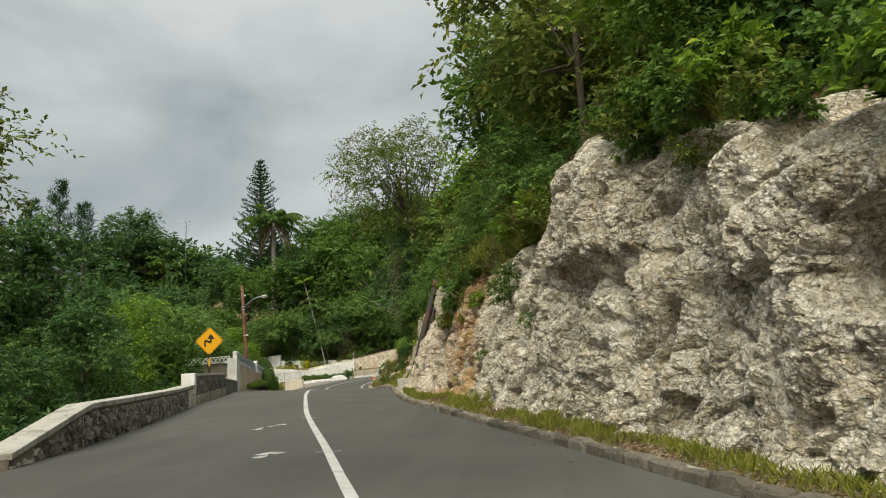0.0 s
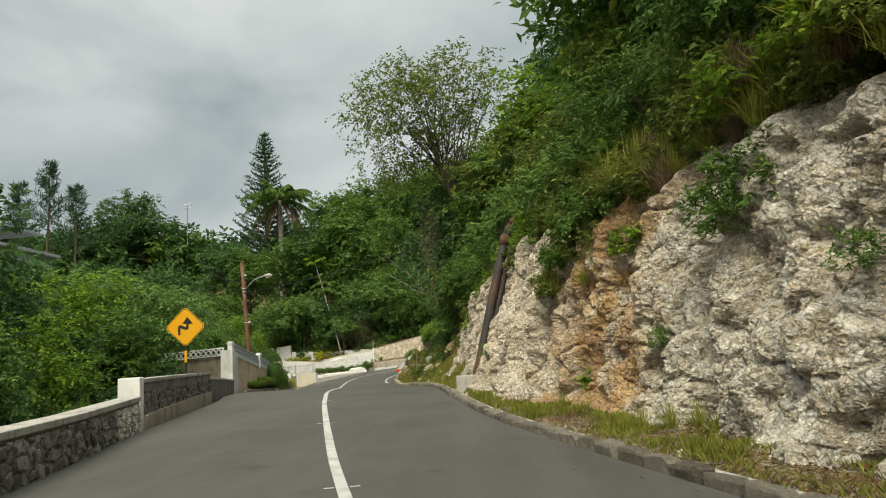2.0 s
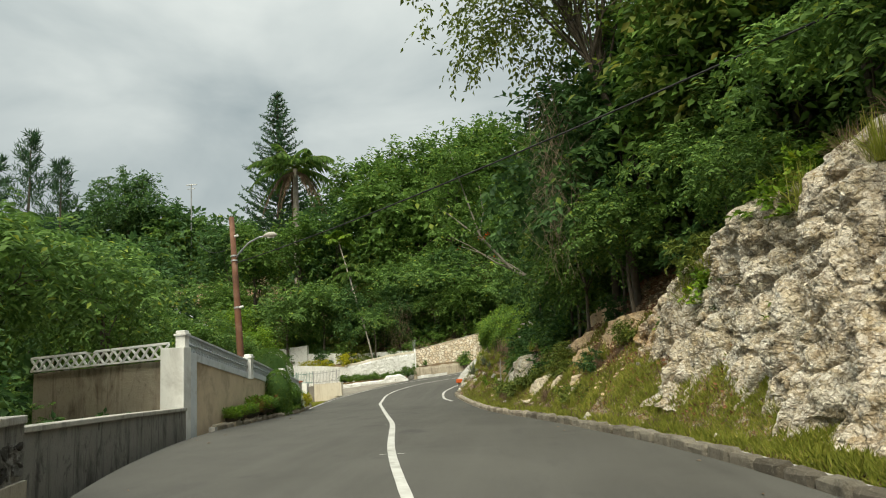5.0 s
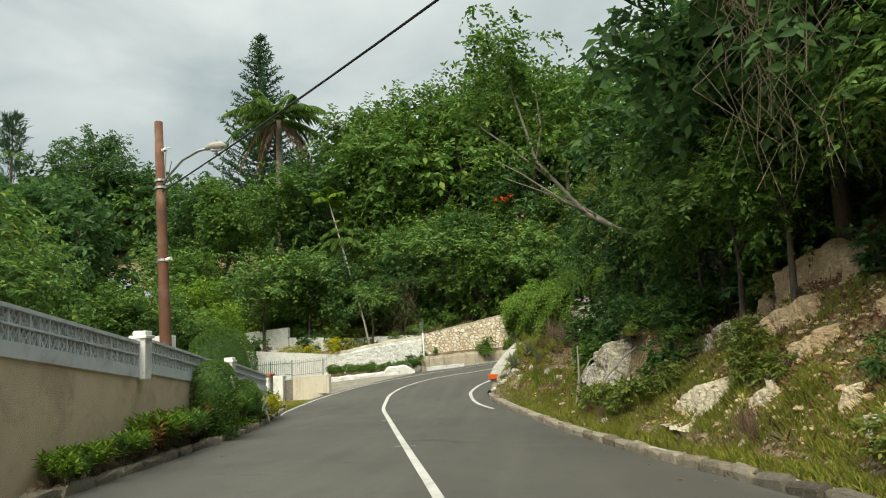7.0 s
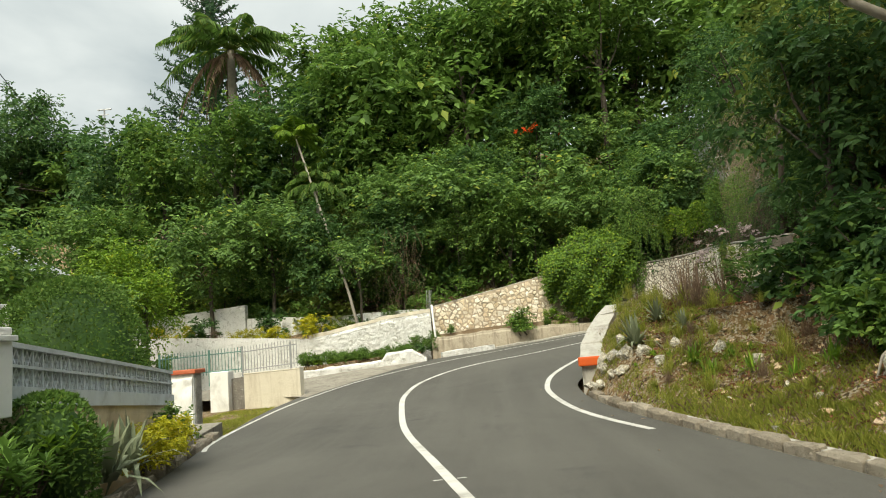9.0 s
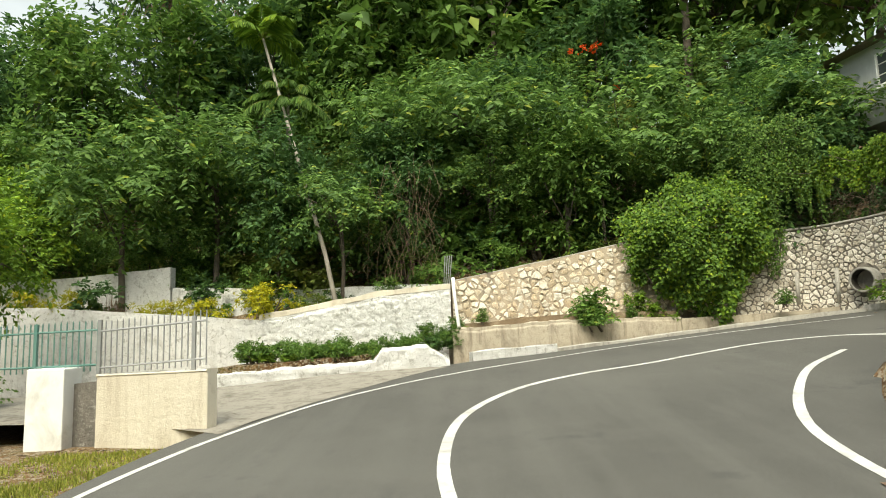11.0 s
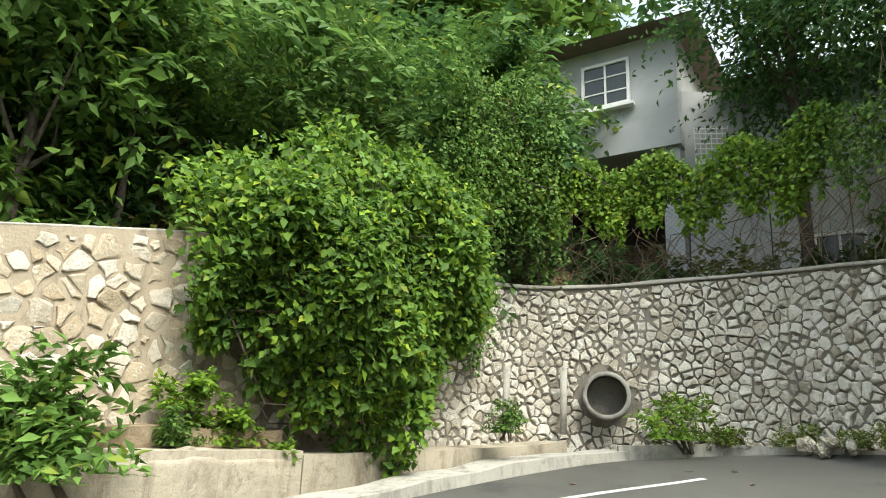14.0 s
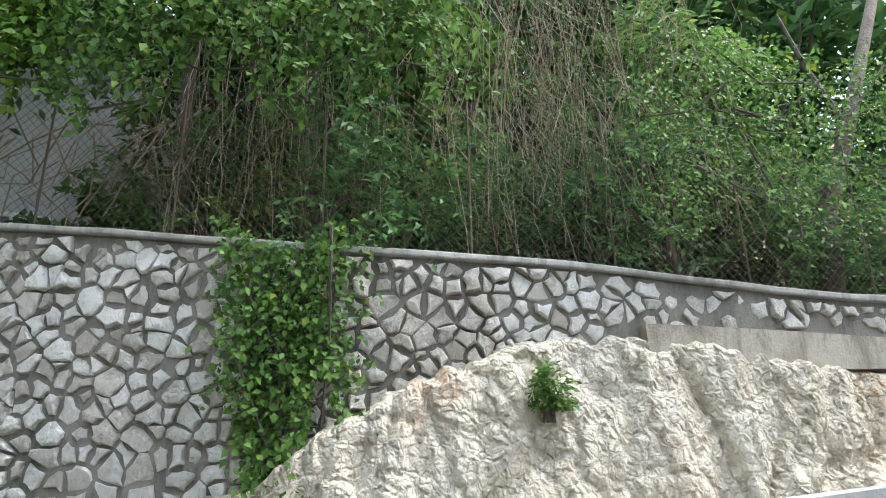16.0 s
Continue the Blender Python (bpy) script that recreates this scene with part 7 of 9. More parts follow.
place(palm("slender_palm", 64, 3.4, 0.16, 12, 1.6, 0.9, 0.5, LEAF_OLIVE, PALEBARK, "small drooping palm in the gardens below"), -33.5, 70.0)

# the big leaning limb over the bank
def leaning_tree():
    root = empty("leaning_tree", 1.0, 50.0, -0.6)
    tagged(root, "leaning tree with pale bare limbs reaching over the road", "tree")
    keep(smooth(part("trunk", tube([(1.4, 50.2, -0.9), (-1.07, 50, 0.3), (-2.5, 50, 0.66), (-3.4, 50, 1.2), (-3.85, 50, 1.75), (-4.75, 50, 2.9), (-5.1, 49.8, 4.2), (-5.6, 49.6, 6.0), (-5.8, 49.5, 6.9)], [0.11, 0.085, 0.075, 0.066, 0.058, 0.047, 0.034, 0.02, 0.01], 9), PALEBARK)), root)
    for pts in (((-3.4, 50, 1.2), (-4.1, 49.4, 1.5), (-5.2, 49.2, 2.3), (-5.9, 49.0, 2.7)), ((-2.6, 50, 0.75), (-3.5, 50.3, 1.5), (-4.6, 50.4, 2.05), (-5.6, 50.4, 2.5)), ((-4.75, 50, 2.9), (-4.5, 50.3, 4.0), (-4.6, 50.2, 5.2)), ((-4.2, 50, 2.2), (-5.6, 50.4, 3.6), (-6.6, 50.6, 4.5))):
        keep(smooth(part("limb", tube(pts, [0.045, 0.034, 0.022, 0.01][:len(pts)], 7), PALEBARK)), root)
    r = np.random.default_rng(404)
    spots = np.array([(-5.8, 49.5, 6.6), (-5.2, 49.8, 6.0), (-6.3, 49.2, 5.8), (-4.7, 50.2, 5.4), (-6.5, 50.6, 4.6), (-5.9, 49.0, 3.0), (-4.2, 50.6, 4.6), (-3.2, 50.6, 3.8), (-5.3, 50.9, 4.9), (-4.0, 49.4, 3.4)])
    c = spots[r.integers(0, len(spots), 150)] + r.normal(size=(150, 3)) * np.array([0.55, 0.55, 0.4])
    v, f = sprays(r, c, unit(r.normal(size=c.shape) + np.array([0, 0, 0.4])), 5, 7, 0.5, 0.19, 0.5)
    keep(part("crown", mesh_of("crown", v, f, LEAF_MID), LEAF_MID), root)


leaning_tree()

# ---- undergrowth ----
U_MID = bush("bush", 71, 1.1, 1.0, 0.8, 800, 0.2, LEAF_MID, "leafy green undergrowth bush", group="undergrowth")
U_DARK = bush("bush", 72, 1.1, 1.1, 0.9, 800, 0.21, LEAF_DARK, "dark green undergrowth bush", group="undergrowth")
U_BRIGHT = bush("bush", 73, 1.0, 0.9, 0.7, 800, 0.2, LEAF_BRIGHT, "fresh bright green undergrowth bush", group="undergrowth")
U_OLIVE = bush("bush", 74, 1.0, 1.0, 0.7, 850, 0.165, LEAF_OLIVE, "dull olive green scrub bush", group="undergrowth")
U_FERN = bush("bush", 75, 1.2, 1.1, 0.9, 1100, 0.19, LEAF_MID, "feathery light green undergrowth shrub", group="undergrowth", twigs=7, per=10, twig_len=0.5, ratio=0.4)


def blade_tuft(name, seed, n, length, width, mat, label, spread=0.6, category="grass", group="", base=0.05, split=False):
    rng3 = np.random.default_rng(seed)
    root = empty(name)
    az = rng3.uniform(0, 6.283, n)
    tilt = rng3.uniform(0.05, spread, n)
    d = np.stack([np.cos(az) * np.sin(tilt), np.sin(az) * np.sin(tilt), np.cos(tilt)], 1)
    side = np.stack([-np.sin(az), np.cos(az), 0 * az], 1)
    L = length * rng3.uniform(0.6, 1.15, n)
    p0 = np.stack([rng3.normal(size=n) * base, rng3.normal(size=n) * base, 0 * az - 0.02], 1)
    vs = []
    for k, (t, w) in enumerate(((0, 0.8), (0.4, 1.0), (0.75, 0.7), (1.0, 0.05))):
        c = p0 + d * (L * t)[:, None] - np.array([0, 0, 1.0]) * (0.32 * L * t ** 3 * np.sin(tilt) * 1.6)[:, None]
        h = side * width * w / 2
        vs += [c + h, c - h]
    v = np.stack(vs, 1).reshape(-1, 3)
    i = np.arange(n)[:, None] * 8
    f = np.concatenate([i + np.array([[a, a + 1, a + 3, a + 2]]) for a in (0, 2, 4)], 1).reshape(-1, 4)
    if split:
        for k in range(n):
            part("leaf", mesh_of("leaf", v[k * 8:k * 8 + 8], f[:3], mat), mat, root)
    else:
        part("tuft", mesh_of("tuft", v, f, mat), mat, root)
    return tagged(root, label, category, group)


TUFT_TALL = blade_tuft("grass_tuft", 81, 150, 1.15, 0.016, GRASS, "tall clump of green-yellow grass", 0.9, group="grass tufts", base=0.1)
TUFT_DRY = blade_tuft("grass_tuft", 82, 170, 0.95, 0.012, LEAF_DRY, "dry straw-coloured grass clump", 1.0, group="grass tufts", base=0.1)
AGAVE = blade_tuft("agave", 83, 46, 0.62, 0.06, LEAF_GREY, "pale striped spiky agave", 1.35, "succulent", "agaves", 0.03, True)
STRAP = blade_tuft("spider_plant", 84, 40, 0.5, 0.045, LEAF_BRIGHT, "strap-leaved green border plant", 1.3, "plant", "border plants", 0.06)

BUSHES, JOINED, SEEN = {U_MID, U_DARK, U_BRIGHT, U_OLIVE, U_FERN}, {}, [0]
grow_one = grow


def grow(ob, x, y, scale=1.0, z=None, rz=None):
    """As before, but past 280 bushes the rest is gathered into one mass of undergrowth."""
    if ob not in BUSHES:
        return grow_one(ob, x, y, scale, z, rz)
    near = (x > -9 and y < 57 and x < 6) or (y > 66 and y < 72 and x > -17 and x < 2)
    if SEEN[0] < 270 and near or ob.name not in used:
        SEEN[0] += 1
        return grow_one(ob, x, y, scale, z, rz)
    z = ground_z(x, y) if z is None else z
    me = ob.children[0].data
    if ob not in JOINED:
        co = np.empty(len(me.vertices) * 3, np.float32)
        me.vertices.foreach_get("co", co)
        JOINED[ob] = (co.reshape(-1, 3), [])
    a = radians((x * 37.0 + y * 91.0) % 360)
    rot = np.array([[math.cos(a), -math.sin(a), 0], [math.sin(a), math.cos(a), 0], [0, 0, 1]]) * scale
    JOINED[ob][1].append(JOINED[ob][0] @ rot.T + np.array([x, y, z]))


rng = random.Random(77)
und = (U_MID, U_DARK, U_BRIGHT, U_OLIVE, U_FERN)
# thick skirts of green on the hill behind the walls
for d, step in ((0.9, 1.15), (2.2, 1.4), (3.8, 1.7), (5.8, 2.0), (8.4, 2.6)):
    line = offset_line([Vector((*p, 0)) for p in WALL_N], -d)
    s, L = 30.0, poly_len(line)
    while s < L - 9:
        p, q = poly_at(line, s)
        x, y = p.x + rng.uniform(-0.4, 0.4), p.y + rng.uniform(-0.4, 0.4)
        if not (x > -1.0 and 62.5 < y < 76 and d > 1.5):
            grow(rng.choice((U_DARK, U_DARK, U_MID, U_FERN, U_OLIVE) if d < 2 else und), x, y, rng.uniform(0.7, 1.25) * (0.75 if d < 1 else 1.15))
        s += step * rng.uniform(0.8, 1.25)
# on and over the rock cutting
for d, step, sc in ((2.7, 1.0, 0.75), (3.5, 1.2, 0.95), (4.8, 1.5, 1.15), (7.0, 2.0, 1.3)):
    line = offset_line(EDGE_R, d)
    s = 9.0
    while s < 46:
        p, q = poly_at(line, s)
        grow(rng.choice((U_OLIVE, U_MID, U_BRIGHT, U_FERN, TUFT_TALL, TUFT_DRY) if d < 3 else und), p.x + rng.uniform(-0.3, 0.3), p.y + rng.uniform(-0.3, 0.3), rng.uniform(0.7, 1.2) * sc)
        s += step * rng.uniform(0.75, 1.3)
# the bank after the cutting
for d, step, sc in ((2.4, 1.3, 0.6), (3.4, 1.2, 0.85), (4.6, 1.4, 1.1), (6.4, 1.8, 1.35), (9, 2.4, 1.5)):
    line = offset_line(EDGE_R, d)
    s = 44.0
    while s < 67.5:
        p, q = poly_at(line, s)
        if p.y < 55 and (p.y > 46 or p.y < 36.5 or d > 4) and (p.y < 46 or d > 3):
            grow(rng.choice((U_OLIVE, U_MID, U_DARK, TUFT_DRY) if d < 3 else (U_DARK, U_MID, U_DARK, U_FERN)), p.x, p.y + rng.uniform(-0.3, 0.3), rng.uniform(0.7, 1.2) * sc)
        s += step * rng.uniform(0.75, 1.3)
# the gully edge
for d, step, sc in ((1.3, 1.3, 0.6), (2.4, 1.4, 0.9), (4.2, 1.8, 1.2), (7.5, 2.2, 1.4), (12, 3.0, 1.6)):
    line = offset_line(EDGE_L, -d)
    s = 16.0
    while s < 49:
        p, q = poly_at(line, s)
        if p.y < 34.5:
            grow(rng.choice((U_DARK, U_FERN, U_DARK, U_DARK)), p.x, p.y, rng.uniform(0.75, 1.2) * sc)
        s += step * rng.uniform(0.8, 1.25)
# gardens left of the road beyond the wall
for i in range(60):
    x, y = rng.uniform(-32, -16.5), rng.uniform(37, 60)
    if x > -17.5 - (y - 37) * 0.12 + 2.5:
        continue
    grow(rng.choice(und), x, y, rng.uniform(0.9, 1.6))

# ---- flower bed along the garden wall ----
def croton(name, seed, mat, label, n=16):
    rng4 = np.random.default_rng(seed)
    root = empty(name)
    vs, fs, off, stems = [], [], 0, []
    for k in range(n):
        a, r = rng4.uniform(0, 6.283), 0.34 * math.sqrt(rng4.uniform(0, 1))
        top = np.array([r * math.cos(a), r * math.sin(a), rng4.uniform(0.22, 0.62)])
        stems.append(tube([(top[0] * 0.3, top[1] * 0.3, -0.05), tuple(top)], [0.012, 0.008], 5, False))
        m = 12
        az = np.arange(m) * 2.4 + rng4.uniform(0, 6)
        el = np.linspace(0.05, 1.1, m)
        d = np.stack([np.cos(az) * np.cos(el), np.sin(az) * np.cos(el), np.sin(el)], 1)
        pos = np.repeat(top[None], m, 0) - np.array([0, 0, 1]) * np.linspace(0.12, 0, m)[:, None]
        size = rng4.uniform(0.14, 0.24, m)
        v, f = leaf_quads(pos, d, np.array([0, 0, 1.0]) + 0 * d, size, size * 0.33, 0.22)
        vs.append(v)
        fs.append(f + off)
        off += len(v)
    part("foliage", mesh_of("foliage", np.concatenate(vs), np.concatenate(fs), mat), mat, root)
    part("woody_base", merged(*stems), BARK, root)
    return tagged(root, label, "plant", "bed plants")


C_GREEN = croton("shrub", 91, LEAF_BRIGHT, "glossy rosette-leaved green shrub in the bed")
C_MID = croton("shrub", 92, LEAF_MID, "dark rosette-leaved shrub in the bed")
C_RED = croton("shrub", 93, LEAF_RED, "shrub with coppery red leaf tips in the bed", 9)
bed_wall = [Vector((*p, 0)) for p in GW]
bed_len = poly_len(bed_wall)
s = 2.6
while s < 12.6:
    p, d = poly_at(bed_wall, s)
    n = Vector((d.y, -d.x, 0))
    for k in (0.14, 0.36):
        q = p + n * (k + rng.uniform(-0.06, 0.06))
        grow(rng.choice((C_GREEN, C_MID, C_GREEN, C_MID, C_MID, C_GREEN, C_MID, C_RED)), q.x, q.y + rng.uniform(-0.15, 0.15), rng.uniform(0.65, 0.95) * (0.62 if s < 5 else 0.85), ROAD_AT(q.x, q.y, -3.95) + 0.12)
    s += 0.36


def topiary(x, y, z, rx, h, label, seed, flat=0.55):
    """A clipped bush: a dome thick with small leaves."""
    rng5 = np.random.default_rng(seed)
    root = empty("clipped_bush", x, y, z)
    n = int(9000 * rx * h)
    u = rng5.uniform(-1, 1, n)
    az = rng5.uniform(0, 6.283, n)
    t = rng5.uniform(0, 1, n)
    dome = t > flat
    zz = np.where(dome, h * (1 - 0.42) + 0.42 * h * np.sin((t - flat) / (1 - flat) * 1.57), h * 0.58 * t / flat)
    rr = np.where(dome, rx * np.maximum(np.cos((t - flat) / (1 - flat) * 1.57), 0) ** 0.8, rx * (0.86 + 0.14 * t / flat))
    rr *= 1 + 0.05 * np.sin(az * 3 + zz * 4) - rng5.uniform(0, 0.08, n)
    pos = np.stack([rr * np.cos(az), rr * np.sin(az), zz], 1)
    nrm = unit(np.stack([np.cos(az), np.sin(az), np.where(dome, 1.2 * (zz / h - 0.4), 0.1)], 1))
    d = unit(nrm * 0.8 + rng5.normal(size=pos.shape) * 0.55)
    size = rng5.uniform(0.035, 0.065, n)
    v, f = leaf_quads(pos, d, nrm + rng5.normal(size=pos.shape) * 0.4, size, size * 0.55)
    part("foliage", mesh_of("foliage", v, f, LEAF_MID), LEAF_MID, root)
    bm = bmesh.new()
    bmesh.ops.create_icosphere(bm, subdivisions=3, radius=1)
    for w in bm.verts:
        w.co = Vector((w.co.x * rx * 0.86, w.co.y * rx * 0.86, h * 0.47 + w.co.z * h * 0.46))
    part("inner_core", bm, LEAF_DARK, root)
    tagged(root, label, "bush", "clipped bushes")


topiary(-11.82, 43.6, -4.05, 0.47, 1.5, "tall clipped round-topped green bush against the wall", 95)
topiary(-12.6, 47.05, -4.15, 0.42, 1.1, "small clipped round bush in the bed", 96)
for x, y in ((-12.62, 48.0), (-12.75, 48.7)):
    grow(AGAVE, x, y, 1.15, ROAD_AT(x, y, -4.1) + 0.12)
for x, y in ((-12.0, 44.6), (-12.1, 45.3), (-12.3, 46.0), (-12.25, 44.9)):
    grow(STRAP, x, y, 1.15, ROAD_AT(x, y, -4.1) + 0.12)
GOLD = bush("golden_bush", 97, 0.55, 0.5, 0.5, 1500, 0.07, LEAF_YELLOW, "clipped golden-leaved bush beside the garden wall", 0.14, group="golden bushes", category="bush")
GREENROUND = bush("round_bush", 98, 0.55, 0.5, 0.5, 1500, 0.07, LEAF_MID, "small rounded green bush in the garden", 0.14, group="green bushes", category="bush")
for x, y, sc in ((-12.95, 49.3, 0.8), (-13.1, 49.9, 0.85), (-13.25, 50.5, 0.8)):
    grow(GOLD, x, y, sc, ROAD_AT(x, y, -4.2) + 0.08)
grow(GREENROUND, -13.4, 51.2, 0.8, ROAD_AT(-13.4, 51.2, -4.25) + 0.08)
for x, y, z, sc in ((-22.6, 69.0, -2.0, 1.0), (-21.4, 69.0, -2.1, 1.1), (-19.0, 68.9, -2.35, 0.95), (-18.2, 68.85, -2.35, 1.0), (-17.35, 68.8, -2.4, 1.05), (-15.6, 68.6, -2.35, 1.5)):
    grow(GOLD, x, y, sc, z)
for x, y, z, sc in ((-19.5, 63.0, -3.9, 1.5), (-21.0, 64.0, -4.0, 1.3)):
    grow(GREENROUND, x, y, sc, z)
grow(U_DARK, -20.6, 69.1, 0.7, -2.1)
grow(TUFT_DRY, -20.2, 69.3, 0.9, -2.2)
grow(U_OLIVE, -14.6, 68.95, 0.55, -2.3)
# hedge and clipped dark trees behind the garden wall
for i in range(15):
    x, y = -15.0 - i * 0.22 + rng.uniform(-0.2, 0.2), 43.0 + i * 1.15
    grow(U_MID, x - 0.7, y, rng.uniform(0.8, 1.05), -3.8 + rng.uniform(0, 0.3))
topiary(-15.0, 51.2, -4.3, 1.05, 2.85, "great clipped dark green dome behind the garden wall", 94)

# ---- planting round the bend ----
for x, y, sc in ((-5.75, 54.6, 1.15), (-5.2, 54.9, 0.9), (-4.9, 54.2, 0.7)):
    grow(AGAVE, x, y, sc, None)
for x, y, sc in ((-4.3, 55.6, 1.6), (-4.0, 56.4, 1.5), (-3.7, 55.0, 1.3)):
    grow(TUFT_DRY, x, y, sc, None)
for i in range(7):
    grow(STRAP, -5.3 + 0.55 * i * 0.6 + rng.uniform(-0.2, 0.2), 53.2 - 0.6 * i + rng.uniform(-0.3, 0.3), rng.uniform(0.6, 0.95))
for i in range(46):
    t_ = rng.uniform(0, 1)
    x, y = -6.0 + 2.6 * rng.uniform(0, 1) + 0.9 * t_, 56.8 - 5.6 * t_
    if x > -4.7 and y > 55.0:
        continue
    grow(rng.choice((TUFT_TALL, TUFT_DRY, TUFT_TALL, STRAP)), x, y, rng.uniform(0.2, 0.45))
for i in range(40):
    s_ = rng.uniform(46, 62)
    p_, d_ = poly_at(EDGE_R, s_)
    k_ = rng.uniform(0.8, 2.8)
    grow(rng.choice((TUFT_TALL, TUFT_DRY, TUFT_DRY, U_OLIVE)), p_.x + d_.y * k_, p_.y - d_.x * k_, rng.uniform(0.22, 0.5))
VARIEG = bush("ground_cover", 99, 0.75, 0.6, 0.3, 1300, 0.085, LEAF_OLIVE, "variegated yellow-green ground cover by the kerb", 0.2, 0.7, category="plant", group="ground cover")
for x, y in ((-3.7, 45.4), (-3.4, 44.4), (-3.9, 46.4)):
    grow(VARIEG, x, y, 1.0)
# scrub that hangs over the white rock, and rubble that fell from the bank
for mk, x, y, sc in ((U_DARK, -2.7, 48.3, 0.62), (U_FERN, -2.5, 47.3, 0.6), (U_DARK, -2.5, 49.7, 0.7), (U_FERN, -3.1, 50.5, 0.5), (U_DARK, -2.0, 46.2, 0.7), (U_MID, -1.9, 48.9, 0.75), (U_DARK, -2.2, 51.2, 0.7), (U_MID, -3.5, 50.6, 0.75), (U_DARK, -3.1, 51.2, 0.85), (U_DARK, -2.5, 52.0, 0.9), (U_MID, -1.9, 52.9, 0.9), (U_DARK, -1.5, 54.0, 0.9), (U_MID, -3.3, 50.0, 0.5), (U_DARK, -2.6, 45.4, 0.6), (U_FERN, -2.2, 45.0, 0.55), (U_DARK, -1.7, 38.4, 0.4), (U_OLIVE, -0.9, 43.6, 0.6), (U_DARK, -0.6, 40.2, 0.5), (TUFT_DRY, -1.9, 43.9, 0.8), (TUFT_DRY, -1.6, 43.4, 0.7)):
    grow(mk, x, y, sc)
rngb = random.Random(77)
rub_v, rub_f = [], []
for i in range(2600):
    s_ = rngb.uniform(38, 69) if i % 2 else rngb.uniform(49, 58)
    p_, d_ = poly_at(EDGE_R, s_)
    k_ = rngb.uniform(0.9, 4.2)
    x, y = p_.x + d_.y * k_, p_.y - d_.x * k_
    if y < 36:
        continue
    c = Vector((x, y, ground_z(x, y)))
    sz = rngb.uniform(0.015, 0.05) * (1.6 if rngb.random() < 0.14 else 1.0)
    o = len(rub_v)
    for ax, ay, az in ((1, 0.3, 0), (0.2, 1, 0.1), (-1, 0.2, 0), (-0.1, -1, 0), (0.2, 0.1, 0.8), (0, 0, -0.8), (0.7, -0.6, 0.5), (-0.6, 0.6, 0.5)):
        rub_v.append((c.x + ax * sz * rngb.uniform(0.7, 1.4), c.y + ay * sz * rngb.uniform(0.7, 1.4), c.z + az * sz * rngb.uniform(0.7, 1.2) + sz * 0.3))
    rub_f += [tuple(o + q for q in t) for t in ((0, 1, 4), (1, 7, 4), (7, 2, 4), (2, 3, 4), (3, 6, 4), (6, 0, 4), (1, 2, 7), (3, 0, 6), (1, 0, 5), (2, 1, 5), (3, 2, 5), (0, 3, 5))]
tagged(part("rubble", (rub_v, rub_f), RUST_ROCK), "loose pale limestone rubble strewn over the bank", "rubble", kind="stuff")
pale = bush("flowering_shrub", 100, 0.9, 0.8, 0.9, 900, 0.09, LEAF_OLIVE, "thin shrub with pale pinkish flower heads", 0.3)
grow(pale, -2.6, 57.6, 1.0, -2.4)
rngf = np.random.default_rng(8)
cf = unit(rngf.normal(size=(30, 3))) * np.array([0.8, 0.7, 0.6]) + np.array([0, 0, 1.15])
v, f = sprays(rngf, cf, unit(cf), 5, 5, 0.1, 0.06, 0.8)
part("blossom", mesh_of("blossom", v, f, PALEFLOWER), PALEFLOWER, pale, "pale pinkish flower heads")
flame = place(tree("flame_tree", 101, 7.5, 2.8, 1.8, 9000, 0.13, LEAF_MID, BARK, "feathery flame tree dotted with orange flowers", pinnate=True, twigs=9, per=12, twig_len=0.8, ratio=0.42), -5.2, 76.5, 0.6)
cf = unit(rngf.normal(size=(9, 3)) + np.array([0, -0.8, 0.3])) * np.array([2.6, 2.6, 1.6]) + np.array([0, 0, 5.8])
v, f = sprays(rngf, cf, unit(cf - np.array([0, 0, 5.8])), 6, 6, 0.2, 0.09, 0.8)
part("blossom", mesh_of("blossom", v, f, FLOWER), FLOWER, flame, "clusters of orange flowers")

# ---- creepers on the walls ----
def creeper(name, seed, place_fn, n, leaf, mat, label, category="creeper", droop=0.5, ratio=0.7):
    """Leaves laid over a surface: place_fn(u, v) gives a point and a normal."""
    rng6 = np.random.default_rng(seed)
    pos, nrm = [], []
    for _ in range(n):
        p, q = place_fn(rng6.uniform(0, 1), rng6.uniform(0, 1), rng6)
        pos.append(p)
        nrm.append(q)
    pos, nrm = np.array(pos), unit(np.array(nrm))
    d = unit(rng6.normal(size=pos.shape) * 0.6 - np.array([0, 0, droop]) + nrm * 0.3)
    size = leaf * rng6.uniform(0.6, 1.2, n)
    v, f = leaf_quads(pos, d, nrm + rng6.normal(size=pos.shape) * 0.35 + np.array([0, 0, 0.3]), size, size * ratio)
    root = empty(name, *pos.mean(0))
    keep(part("foliage", mesh_of("foliage", v, f, mat), mat), root)
    ends = [tuple(pos[i]) for i in rng6.integers(0, n, 16)]
    back = [tuple(pos[i] - nrm[i] * 0.08) for i in rng6.integers(0, n, 16)]
    for a, b in zip(ends, back):
        if math.dist(a, b) < 1.6:
            keep(part("vine_stem", tube([a, ((a[0] + b[0]) / 2, (a[1] + b[1]) / 2, min(a[2], b[2])), b], [0.012, 0.009, 0.005], 5, False), BARK), root)
    return tagged(root, label, category)


